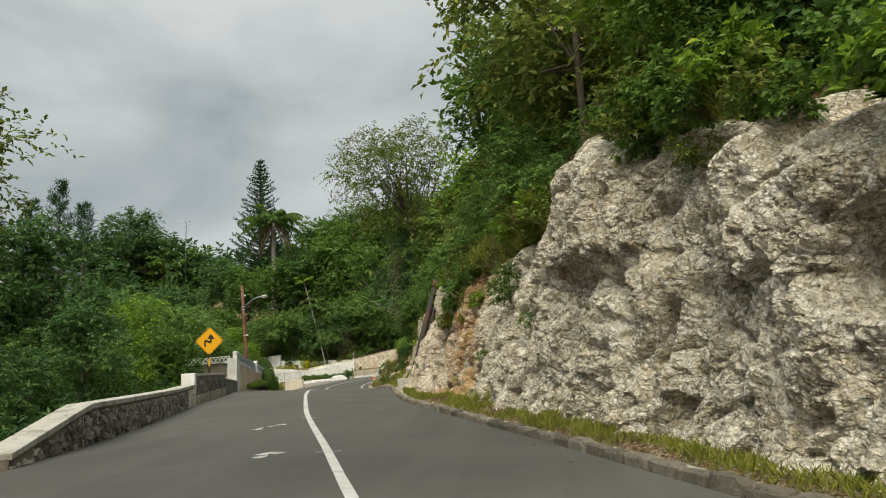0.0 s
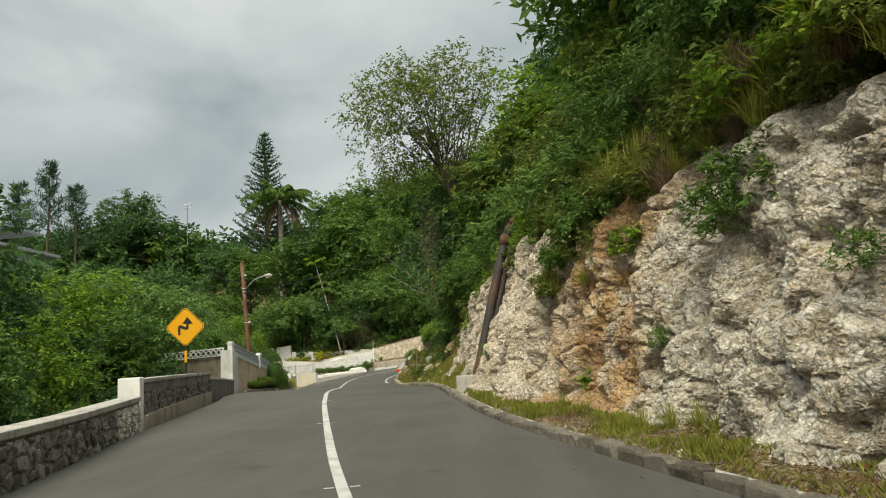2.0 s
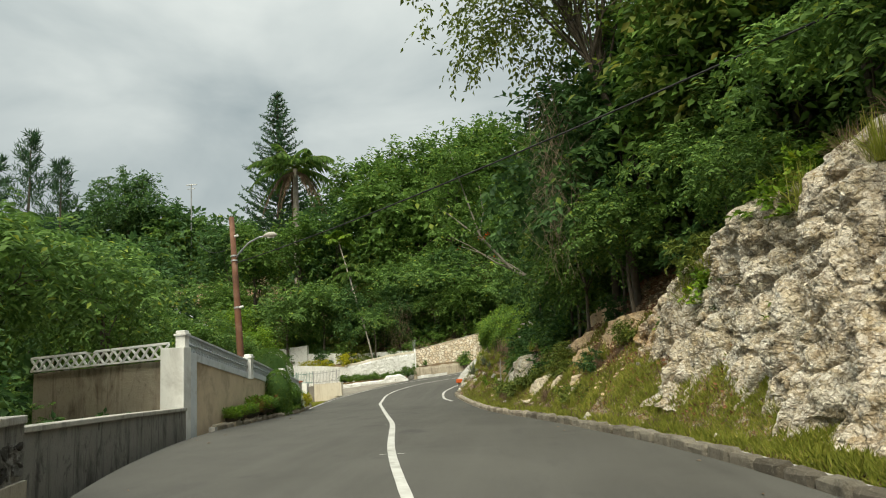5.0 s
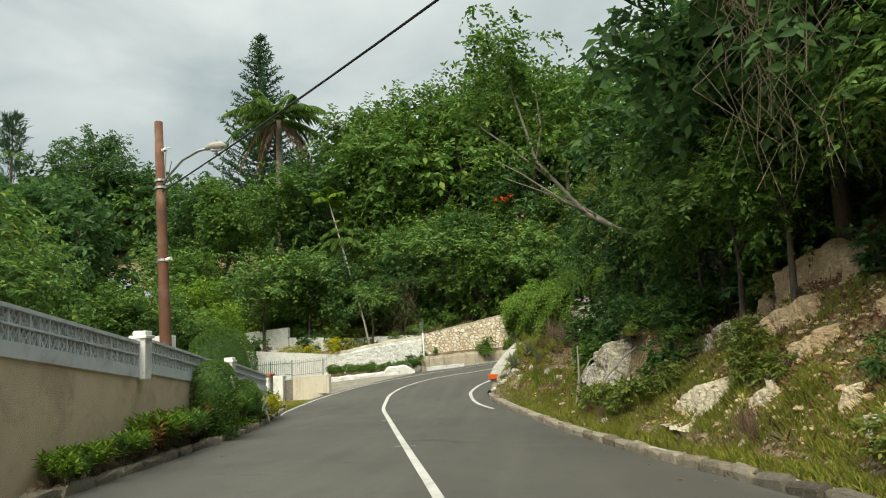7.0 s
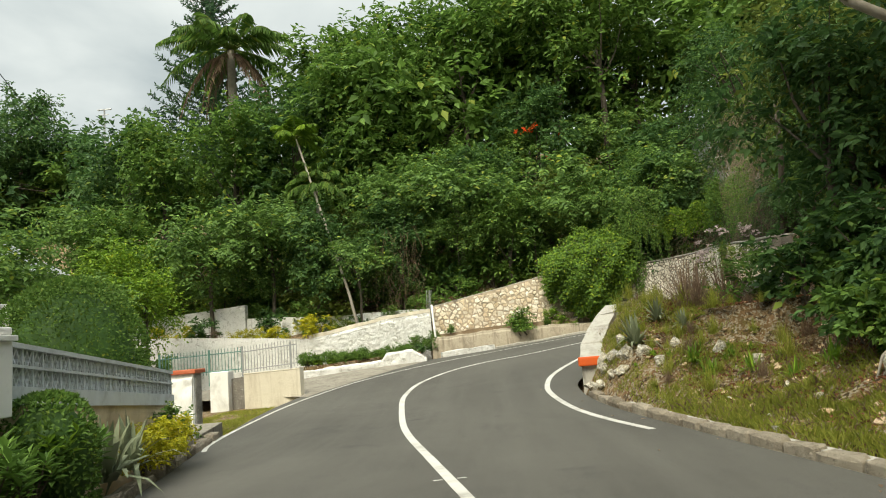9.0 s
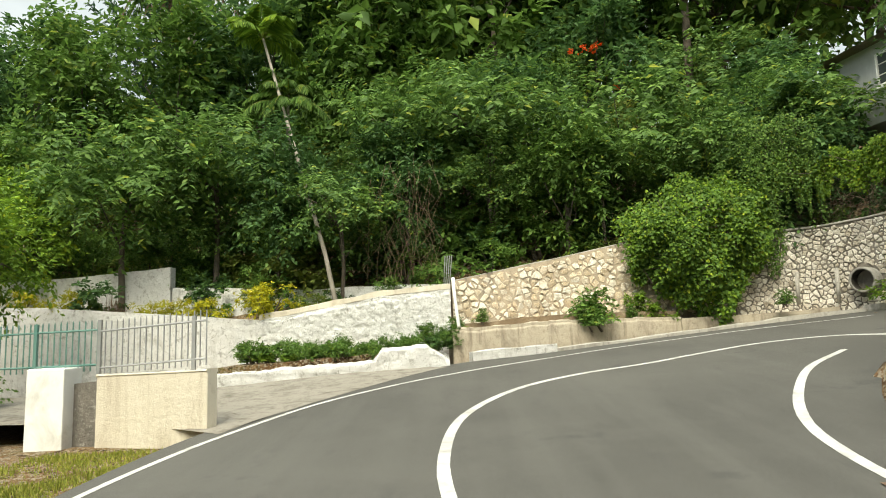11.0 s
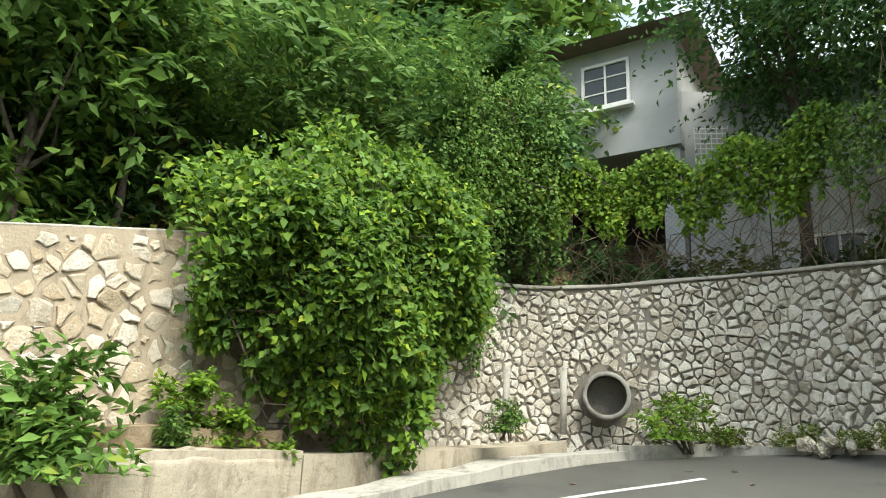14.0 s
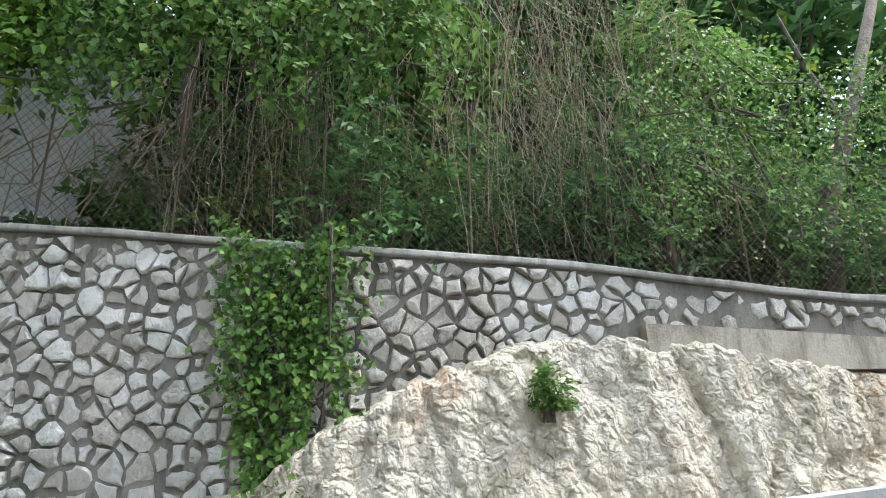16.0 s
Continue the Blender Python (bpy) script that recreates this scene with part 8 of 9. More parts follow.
def mass(u, v, r):
    """The great creeper that tumbles over the end of the stone wall."""
    x = -6.0 + 3.6 * u
    h = 1.5 * math.sin(math.pi * min(1, 0.02 + u * 0.72)) + 0.12 * math.sin(u * 17) + 0.1 * math.sin(u * 41)
    low = -0.95 - 1.3 * math.sin(math.pi * min(1, u * 1.05)) - 0.3 * abs(math.sin(u * 23)) - 0.45 * max(0.0, math.sin(u * 9.5 - 4.2))
    z = low + (-0.15 + h - low) * v
    x += 0.14 * r.normal() * (0.4 + v)
    lump = 0.25 * math.sin(x * 3.1 + z * 2.3) + 0.2 * math.sin(x * 5.7 - z * 4.1)
    out = 0.35 + 1.0 * math.sin(math.pi * min(1, v * 0.9 + 0.08)) * math.sin(math.pi * (0.1 + 0.8 * u)) + lump * 0.6 - abs(r.normal()) * 0.18
    y = 69.0 - out + max(0, v - 0.75) * 3.2
    return (x, y, z), (0.15 * math.cos(x * 3.1), -1.0, 0.35 + v)


creeper("creeper_mass", 110, mass, 8500, 0.115, LEAF_BRIGHT, "mass of bright green creeper tumbling over the stone wall")
creeper("creeper_mass", 111, mass, 9500, 0.115, LEAF_MID, "darker leaves within the tumbling creeper")


def core_blob():
    bm = bmesh.new()
    bmesh.ops.create_icosphere(bm, subdivisions=4, radius=1)
    for w in bm.verts:
        n = noise.fractal(w.co * 2, 1, 2, 3)
        w.co = Vector((-4.2 + w.co.x * 1.5 * (1 + 0.1 * n), 69.3 + w.co.y * 0.9, -0.75 + w.co.z * 1.55 * (1 + 0.1 * n)))
    tagged(part("creeper_thicket", bm, BARK), "tangle of brown stems inside the creeper", "creeper")


core_blob()


def on_bend(s0, s1, z0, z1, out=0.1, fill=1.0):
    def fn(u, v, r):
        s = max(0.0, s0 + (s1 - s0) * u + 0.11 * r.normal())
        p, d = poly_at(SW2, s)
        n = Vector((d.y, -d.x, 0))
        low = z0 + (z1 - z0) * 0.3 * abs(math.sin(s * 6.3) + 0.6 * math.sin(s * 15))
        z = low + (z1 - low) * v ** fill + 0.15 * math.sin(s * 5)
        o = out * (0.5 + abs(r.normal()) * 0.7)
        return (p.x + n.x * o, p.y + n.y * o, z), (n.x, n.y, 0.35)
    return fn


creeper("wall_creeper", 112, on_bend(8.15, 8.85, -2.2, -0.45, 0.13), 2600, 0.06, LEAF_MID, "green creeper hanging down the retaining wall")
creeper("fence_creeper", 113, on_bend(1.2, 6.6, 0.35, 1.55, 0.2), 11000, 0.085, LEAF_BRIGHT, "bright creeper along the top of the wire fence")
creeper("fence_creeper", 114, on_bend(6.4, 9.6, 0.3, 1.5, 0.2), 4200, 0.075, LEAF_MID, "green creeper over the wire fence")
creeper("fence_creeper", 115, on_bend(10.9, 14.0, -0.7, 0.9, 0.25), 4200, 0.045, LEAF_MID, "green creeper smothering the end of the fence")
creeper("fence_creeper", 116, on_bend(0.4, 2.4, -0.4, 2.6, 0.35), 6500, 0.075, LEAF_MID, "creeper hanging over the wall end by the house")
creeper("wall_creeper", 117, on_bend(0.2, 1.3, -1.6, 0.0, 0.2), 1500, 0.075, LEAF_MID, "trailing creeper on the wall")
FERNB = bush("wall_shrub", 102, 0.5, 0.45, 0.4, 1100, 0.085, LEAF_BRIGHT, "feathery green shrub rooted in the wall foot", 0.3, 0.45, 6, 9)
grow(FERNB, -0.25, 66.95, 1.05, -2.4)
W_SHRUB = bush("wall_shrub", 103, 0.45, 0.4, 0.42, 1000, 0.1, LEAF_MID, "small leafy shrub growing on the ledge", 0.2, 0.5)
for x, y, z, sc in ((-7.1, 68.1, -2.75, 1.3), (-7.3, 68.05, -2.8, 1.0), (-10.0, 68.1, -2.6, 0.5), (-6.1, 68.5, -2.6, 0.5), (-10.7, 67.9, -2.9, 0.65), (-2.4, 68.0, -2.4, 0.55), (-1.2, 61.7, -1.7, 0.4)):
    grow(W_SHRUB, x, y, sc, z)
for x, y, z in ((-5.55, 68.7, -2.6), (-5.9, 68.75, -2.3), (-5.1, 68.6, -2.9)):
    grow(U_BRIGHT, x, y, 0.4, z)
for i in range(52):
    x = -15.6 + i * 0.078
    grow(rng.choice((U_MID, U_BRIGHT, U_FERN)), x, 66.4 + rng.uniform(-0.4, 1.4), rng.uniform(0.2, 0.36), -3.4)
for i in range(16):
    grow(rng.choice((U_DARK, U_FERN)), -11.6 + i * 0.06, 67.3 + rng.uniform(-0.3, 0.6), rng.uniform(0.15, 0.26), -3.3 + rng.uniform(0, 0.4))

# dry lianas
def liana(pts, r=0.012, mat=VINE):
    return tube(pts, [r * (1 - 0.5 * i / len(pts)) for i in range(len(pts))], 5, False)


def curtain(name, seed, n, fn, label, mat=VINE, rr=(0.003, 0.009)):
    rng7 = random.Random(seed)
    ms = []
    for _ in range(n):
        a, b = fn(rng7)
        a, b = Vector(a), Vector(b)
        k = rng7.uniform(0.1, 0.7) * (a - b).length * 0.5
        sx, sy = rng7.uniform(-1, 1) * k, rng7.uniform(-1, 1) * k * 0.5
        ms.append(liana([a, a.lerp(b, 0.3) + Vector((sx, sy, 0)), a.lerp(b, 0.6) + Vector((-sx * 0.6, sy, 0)), a.lerp(b, 0.85) + Vector((sx * 0.4, 0, 0)), b], rng7.uniform(*rr), mat))
    ob = part(name, merged(*ms), mat)
    ob["kind"] = "stuff"
    return tagged(ob, label, "lianas", kind="stuff")


def behind(s, off, z):
    p, d = poly_at(SW2, s)
    n = Vector((-d.y, d.x, 0))
    return (p.x + n.x * off, p.y + n.y * off, z)


curtain("lianas", 1, 460, lambda r: (lambda s: (behind(s, r.uniform(0.0, 1.2), r.uniform(0.9, 3.6)), behind(s + r.uniform(-0.5, 0.5), r.uniform(0, 0.8), r.uniform(-0.7, 0.5))))(r.uniform(10.2, 11.0) if r.random() < 0.2 else r.uniform(7.0, 12.2)), "tangled dry lianas hanging behind the wire fence", VINE, (0.001, 0.0034))
creeper("hanging_creeper", 118, on_bend(7.4, 11.4, -0.2, 3.4, -0.6), 2200, 0.05, LEAF_DARK, "thin strands of creeper hanging behind the wire fence", droop=1.4)
bare = smooth(part("bare_trunk", tube([behind(12.9, 0.7, -1.1), behind(13.05, 0.7, 0.0), behind(13.5, 0.7, 0.9), behind(14.1, 0.6, 2.4)], [0.1, 0.085, 0.07, 0.05], 9), BARK))
tagged(bare, "dark leaning trunk behind the wire fence", "tree")
part("limb", tube([behind(13.5, 0.7, 0.9), behind(13.3, 0.8, 1.6), behind(13.2, 0.9, 2.3)], [0.04, 0.03, 0.015], 7), BARK, bare)
curtain("lianas", 3, 120, lambda r: (lambda s: (behind(s, r.uniform(0.2, 1.0), r.uniform(0.3, 1.0)), behind(s + r.uniform(-0.9, 0.9), r.uniform(0.1, 0.6), r.uniform(-0.4, 0.2))))(r.uniform(2.5, 7.5)), "dry tangled stems behind the fence")
curtain("lianas", 4, 60, lambda r: (lambda x, y: ((x, y, r.uniform(2.6, 5.2)), (x + r.uniform(-0.5, 0.5), y + r.uniform(-0.4, 0.4), r.uniform(-0.8, 1.6))))(r.uniform(-2.6, -1.4), r.uniform(38.6, 40.4)), "pale dry vines hanging from the trees over the bank", VINE, (0.003, 0.009))
curtain("lianas", 5, 34, lambda r: (lambda x: ((x, 69.6, r.uniform(0.5, 2.2)), (x + r.uniform(-0.25, 0.25), 69.2, r.uniform(-1.5, -1.2))))(r.uniform(-13.0, -11.2)), "straw-coloured hanging stems behind the white wall", LEAF_DRY, (0.003, 0.006))
for pts in (((-2.3, 49.3, -2.3), (-3.0, 49.3, -2.75), (-3.5, 49.6, -3.1), (-3.85, 49.8, -3.5), (-4.1, 49.8, -4.1)), ((-2.5, 48.6, -2.3), (-3.2, 48.9, -2.75), (-3.75, 49.1, -3.0), (-4.1, 48.8, -3.5), (-4.2, 48.5, -4.1)), ((-2.4, 47.9, -2.5), (-3.1, 47.7, -2.95), (-3.6, 47.4, -3.4), (-3.9, 47.4, -4.0))):
    tagged(smooth(part("root", tube(pts, [0.035, 0.028, 0.022, 0.018, 0.012][:len(pts)], 8), PALEBARK)), "bare pale tree root snaking over the white rock", "root", "bare roots")
for x0, y0, x1, y1, z0, z1, r in ((-4.35, 47.7, -4.2, 47.8, -4.1, -2.6, 0.035),):
    tagged(part("sapling", tube([(x0, y0, z0), ((x0 + x1) / 2 + 0.05, y0, (z0 + z1) / 2), (x1, y1, z1)], [r, r * 0.8, r * 0.5], 7), PALEBARK), "pale bare sapling stem by the kerb", "plant")
# trunks seen behind the bend wall
tr = tree("tree", 640, 6.6, 2.0, 1.75, 9000, 0.13, LEAF_DARK, BARK, "dark glossy-leaved tree before the white house", trunk_r=0.1, limbs_n=10)
place(tr, *behind(5.5, 1.3, -0.9))
tr = tree("tree", 642, 5.6, 0.85, 1.9, 5200, 0.1, LEAF_MID, BARK, "slim creeper-hung tree at the end of the fence", trunk_r=0.06, limbs_n=8, droop=0.6)
place(tr, *behind(2.0, 0.9, -0.9))
tr = tree("tree", 641, 6.0, 1.5, 1.5, 6000, 0.12, LEAF_DARK, BARK, "slim dark-leaved tree beside the house", trunk_r=0.08, limbs_n=8)
place(tr, *behind(7.4, 0.9, -0.9))
for s, off, h, r in ((8.3, 1.5, 7.5, 0.14), (10.2, 2.6, 7.0, 0.15)):
    p = behind(s, off, -1.0)
    tr = tree("tree", int(s * 10), h, 2.7, 2.5, 9000, 0.12 if s < 9 else 0.095, LEAF_DARK, BARK, "leafy tree behind the retaining wall", trunk_r=r, limbs_n=12)
    place(tr, p[0], p[1], -0.9)
for s, off, sc in ((7.2, 3.2, 0.85), (10.3, 4.2, 0.8), (13.2, 4.6, 0.62), (9.2, 6.0, 1.1), (12.4, 6.5, 0.8), (11.6, 1.5, 0.42), (12.6, 2.2, 0.5), (11.4, 7.5, 1.0), (13.4, 8.0, 0.9), (10.0, 8.0, 1.2), (8.6, 4.0, 1.0)):
    p = behind(s, off, 0)
    grow(T_FERN if s > 12 and off < 7 else T_DARK, p[0], p[1], sc * 0.85, -0.9)


# ---- wire fence on the retaining wall ----
def wire_fence():
    root = empty("wire_fence", *behind(1.5, 0.15, -0.4))
    tagged(root, "rusty chain-link fence on slim posts along the wall top", "fence")
    s = 1.3
    while s < 13.5:
        z = sw2_top(s)
        keep(part("post", tube([behind(s, 0.18, z), behind(s + 0.02, 0.18, z + 1.4)], 0.009, 8), WIRE), root)
        s += 1.05
    vs, fs = [], []
    h, g = 1.3, 0.075
    s = 1.3
    r = 0.0016
    while s < 13.4:
        for sgn in (1, -1):
            a, b = (s, s + h) if sgn > 0 else (s + h, s)
            n = 4
            for k in range(n):
                s0, s1 = a + (b - a) * k / n, a + (b - a) * (k + 1) / n
                p, q = Vector(behind(s0, 0.17, sw2_top(s0) + h * k / n)), Vector(behind(s1, 0.17, sw2_top(s1) + h * (k + 1) / n))
                m = tube([p, q], r, 3, False)
                o = len(vs)
                vs += m[0]
                fs += [tuple(i + o for i in t) for t in m[1]]
        s += g
    w = keep(part("chain_link", (vs, fs), WIRE), root)
    w["kind"] = "stuff"


wire_fence()
# scrub and rubble along the foot and behind the bend wall
N_FERN = bush("bush", 76, 1.0, 0.9, 0.8, 2000, 0.075, LEAF_DARK, "fine-leaved green scrub behind the wire fence", group="fence scrub", twigs=7, per=9, twig_len=0.35, ratio=0.42)
N_OLIVE = bush("bush", 77, 0.9, 0.9, 0.7, 1800, 0.07, LEAF_OLIVE, "thin olive scrub behind the wire fence", group="fence scrub")
for i in range(26):
    p = behind(7.2 + i * 0.27, rng.uniform(0.6, 2.0), 0)
    grow(rng.choice((N_FERN, N_FERN, N_OLIVE)), p[0], p[1], rng.uniform(0.7, 1.2), -0.95 + rng.uniform(0, 0.9))


# ---- loose rocks, litter and grass on the verges ----
def boulder(seed, r, mat, name="boulder"):
    """An angular broken block: the hull of a few points, roughened."""
    rb = random.Random(seed * 7 + 1)
    bm = bmesh.new()
    for _ in range(15):
        d = Vector((rb.gauss(0, 1), rb.gauss(0, 1), rb.gauss(0, 1))).normalized() * rb.uniform(0.8, 1.1)
        bm.verts.new((d.x * r, d.y * r * 0.8, d.z * r * 0.65))
    bmesh.ops.convex_hull(bm, input=bm.verts)
    bmesh.ops.delete(bm, geom=[w for w in bm.verts if not w.link_faces], context="VERTS")
    bmesh.ops.subdivide_edges(bm, edges=bm.edges[:], cuts=2, use_grid_fill=True)
    for w in bm.verts:
        w.co *= 1 + 0.1 * noise.fractal(w.co * 2.4 + Vector((seed * 3.1, 0, 0)), 0.9, 2.2, 3)
    me = bpy.data.meshes.new(name)
    bm.to_mesh(me)
    bm.free()
    me.materials.append(mat)
    return me


BOULDERS = [boulder(k, 1.0, ROCK) for k in range(7)]


def rock(x, y, z, r, label="pale broken limestone boulder", k=0, rz=0):
    ob = new("boulder", BOULDERS[k % 7])
    ob.matrix_basis = pose(x, y, z, 10 * k, 7 * k, rz) @ Matrix.Diagonal((r, r, r, 1))
    tagged(ob, label, "rock", "loose rocks")


for k, (x, y, r) in enumerate(((0.1, 24.4, 0.24), (-0.45, 26.6, 0.12), (-11.25, 37.7, 0.3), (-11.1, 37.1, 0.22), (-11.35, 38.4, 0.18))):
    rock(x, y, ground_z(x, y) + r * (0.55 if y < 30 else 0.95), r, k=k, rz=40 * k)
# rock outcrops in the bank
for k, (x, y, z, r) in enumerate(((-3.3, 46.4, -3.6, 0.4), (-3.9, 47.0, -3.8, 0.22), (-2.7, 43.0, -3.7, 0.26), (-2.2, 41.2, -3.6, 0.3), (-3.6, 49.5, -3.7, 0.22), (-4.1, 50.8, -3.9, 0.16), (-3.9, 51.9, -3.8, 0.2), (-1.7, 38.3, -3.7, 0.2))):
    rock(x, y, z, r, "pale limestone outcrop breaking through the bank", k, 57 * k)
rngr = random.Random(9)
for i in range(60):
    x, y = rngr.uniform(-6.0, -4.2), rngr.uniform(52.5, 58.2)
    grow(rngr.choice((TUFT_TALL, TUFT_DRY, STRAP, STRAP)), x, y, rngr.uniform(0.15, 0.4))
for k, (x, y, r) in enumerate(((-6.62, 55.45, 0.17), (-6.55, 55.1, 0.16), (-6.45, 54.75, 0.18), (-6.32, 54.4, 0.15), (-6.2, 54.05, 0.17), (-6.3, 55.3, 0.2), (-6.15, 54.9, 0.24), (-6.0, 54.45, 0.22), (-5.9, 55.15, 0.18), (-5.75, 54.0, 0.2), (-5.6, 53.5, 0.16), (-6.35, 55.0, 0.14), (-5.2, 53.9, 0.15), (-4.7, 53.0, 0.18), (-4.4, 52.2, 0.14))):
    rock(x, y, max(ground_z(x, y) + 0.06, -4.05), r, "lichen-grey rubble stone at the end of the parapet", k, 43 * k)
for i in range(70):
    s = rngr.uniform(4.2, 9.5)
    p = behind(s, -rngr.uniform(0.06, 0.42), 0)
    rock(p[0], p[1], float(np.interp(s, [4, 6, 8, 9.5], [-2.5, -2.42, -2.38, -2.3])) + rngr.uniform(-0.03, 0.05), rngr.uniform(0.04, 0.13), "grey rubble heaped at the foot of the retaining wall", i, i * 47)
for i in range(16):
    s = rngr.uniform(3.5, 11)
    p = behind(s, -rngr.uniform(0.15, 0.4), 0)
    grow(rngr.choice((TUFT_TALL, U_OLIVE)), p[0], p[1], rngr.uniform(0.12, 0.25), float(np.interp(s, [4, 6, 8, 11], [-2.5, -2.42, -2.36, -2.2])))
for i in range(110):
    s = rngr.uniform(46, 66)
    p, d = poly_at(EDGE_R, s)
    n = Vector((d.y, -d.x, 0)) * rngr.uniform(0.45, 2.2)
    x, y = p.x + n.x, p.y + n.y
    rock(x, y, ground_z(x, y) + 0.02, rngr.uniform(0.035, 0.04 + 0.12 * rngr.random()), "loose limestone rubble on the bank", i, i * 31)
for i in range(46):
    s = rngr.uniform(12, 44)
    p, d = poly_at(EDGE_R, s)
    n = Vector((d.y, -d.x, 0)) * rngr.uniform(0.4, 1.5)
    x, y = p.x + n.x, p.y + n.y
    rock(x, y, ground_z(x, y) + 0.02, rngr.uniform(0.025, 0.075), "small pale stone fallen on the verge", i, i * 31)


def verge_grass(name, line, s0, s1, d0, d1, n, length, label, seed, mat=GRASS, lift=0.0, side=1, wide=0.011, lay=0.1):
    rng8 = np.random.default_rng(seed)
    s = rng8.uniform(s0, s1, n)
    off = d0 + (d1 - d0) * rng8.uniform(0, 1, n) ** 0.9
    pts = [poly_at(line, float(q)) for q in s]
    x = np.array([p.x + d.y * o * side for (p, d), o in zip(pts, off)])
    y = np.array([p.y - d.x * o * side for (p, d), o in zip(pts, off)])
    clump = np.array([NOZ((float(a) * 1.3, float(b) * 1.3, seed)) for a, b in zip(x, y)])
    ok = clump > -0.18 + rng8.normal(size=n) * 0.15
    x, y, clump = x[ok], y[ok], clump[ok]
    z = terrain(x, y) + lift
    m = len(x)
    pos = np.stack([x, y, z - 0.01], 1)
    az, tilt = rng8.uniform(0, 6.283, m), rng8.uniform(lay, lay + 0.8, m)
    d = np.stack([np.cos(az) * np.sin(tilt), np.sin(az) * np.sin(tilt), np.cos(tilt)], 1)
    size = length * rng8.uniform(0.5, 1.4, m) * (0.8 + 0.6 * np.clip(clump, 0, 1))
    v, f = leaf_quads(pos, d, np.stack([np.sin(az), np.cos(az), 0 * az + 0.2], 1), size, np.full(m, wide), 0.25)
    tagged(part(name, mesh_of(name, v, f, mat), mat), label, "grass", kind="stuff")


verge_grass("verge_grass", EDGE_R, 8, 58, 0.24, 1.75, 64000, 0.13, "patchy yellow-green grass on the verge below the rock", 1)
verge_grass("verge_grass", EDGE_R, 36, 62, 0.24, 3.0, 52000, 0.13, "yellow-green grass and weeds on the bank", 5)
verge_grass("verge_grass", EDGE_R, 38, 66, 0.22, 1.5, 46000, 0.12, "fresh yellow-green grass along the kerb", 9)
verge_grass("verge_grass", EDGE_R, 44, 66, 0.4, 4.0, 9000, 0.16, "dry stalks among the bank grass", 6, LEAF_DRY)
verge_grass("verge_grass", EDGE_R, 56, 71, 0.26, 2.4, 38000, 0.11, "thin grass on the stony bank", 2)
verge_grass("verge_grass", EDGE_R, 8, 46, 0.3, 1.7, 7000, 0.1, "dry straw in the verge", 3, LEAF_DRY)
verge_grass("leaf_litter", EDGE_R, 44, 70, 0.9, 4.6, 30000, 0.07, "rust-brown fallen leaves littering the bank", 7, LITTER, 0.03, 1, 0.04, 0.9)
verge_grass("leaf_litter", EDGE_R, 12, 44, 0.7, 1.9, 3000, 0.06, "brown leaves fallen below the rock", 8, LITTER, 0.03, 1, 0.035, 0.9)
verge_grass("lawn_strip", [Vector((-14.3, 55.7, -4.2)), Vector((-14.2, 60.1, -4.0))], 0, 4.3, 0.0, 2.2, 16000, 0.07, "short green grass strip by the driveway", 4, GRASS, 0.0, -1)
for i in range(30):
    s = rngr.uniform(8, 44)
    p, d = poly_at(EDGE_R, s)
    n = Vector((d.y, -d.x, 0)) * rngr.uniform(0.9, 1.7)
    grow(TUFT_TALL, p.x + n.x, p.y + n.y, rngr.uniform(0.22, 0.4))
# plants rooted in the rock face
for y, z, sc, kind in ((19.3, -1.0, 0.75, U_OLIVE), (20.6, -0.7, 0.75, TUFT_TALL), (20.9, -0.5, 0.85, TUFT_TALL), (20.2, -1.3, 0.7, TUFT_TALL), (17.4, -1.6, 0.5, U_BRIGHT), (15.0, 0.0, 0.8, TUFT_TALL), (14.6, 0.1, 0.8, TUFT_DRY), (22.0, -0.3, 0.6, U_MID), (26.6, -1.6, 0.45, U_BRIGHT), (26.9, -2.9, 0.35, U_BRIGHT), (23.6, 0.1, 0.6, U_BRIGHT), (13.2, 0.0, 0.8, TUFT_TALL), (9.0, 0.4, 0.7, U_MID), (7.2, 0.0, 0.7, U_MID), (5.4, -0.1, 0.7, U_BRIGHT), (24.9, -0.2, 0.5, U_BRIGHT), (25.3, 0.0, 0.5, U_MID), (10.6, -1.8, 0.4, TUFT_DRY), (8.1, 0.1, 0.5, U_OLIVE), (8.0, -0.4, 0.38, U_MID), (6.3, -0.5, 0.5, U_MID), (6.2, -1.0, 0.38, U_OLIVE), (4.6, -1.1, 0.5, U_MID), (5.0, -0.7, 0.6, U_OLIVE), (3.6, -1.1, 0.6, U_MID), (2.8, -1.4, 0.7, U_BRIGHT), (11.6, -0.6, 0.5, TUFT_TALL), (12.0, -0.3, 0.5, U_OLIVE), (20.5, -1.9, 0.4, U_OLIVE), (19.8, -2.2, 0.3, TUFT_DRY)):
    grow(kind, cut_x(y, z) + 0.05, y, sc, z)


# dry leaves blown against the kerbs
def fallen_leaf(x, y, rz, size):
    z = ROAD_AT(x, y, -4.3) + 0.006
    c, k = math.cos(rz) * size, math.sin(rz) * size
    pts = [(x - c, y - k, z), (x - k * 0.45, y + c * 0.45, z + 0.012), (x + c, y + k, z + 0.004), (x + k * 0.45, y - c * 0.45, z + 0.012)]
    tagged(part("fallen_leaf", (pts, [(0, 1, 2), (0, 2, 3)]), LEAF_DRY), "curled dry brown leaf lying on the asphalt", "leaf", "fallen leaves")


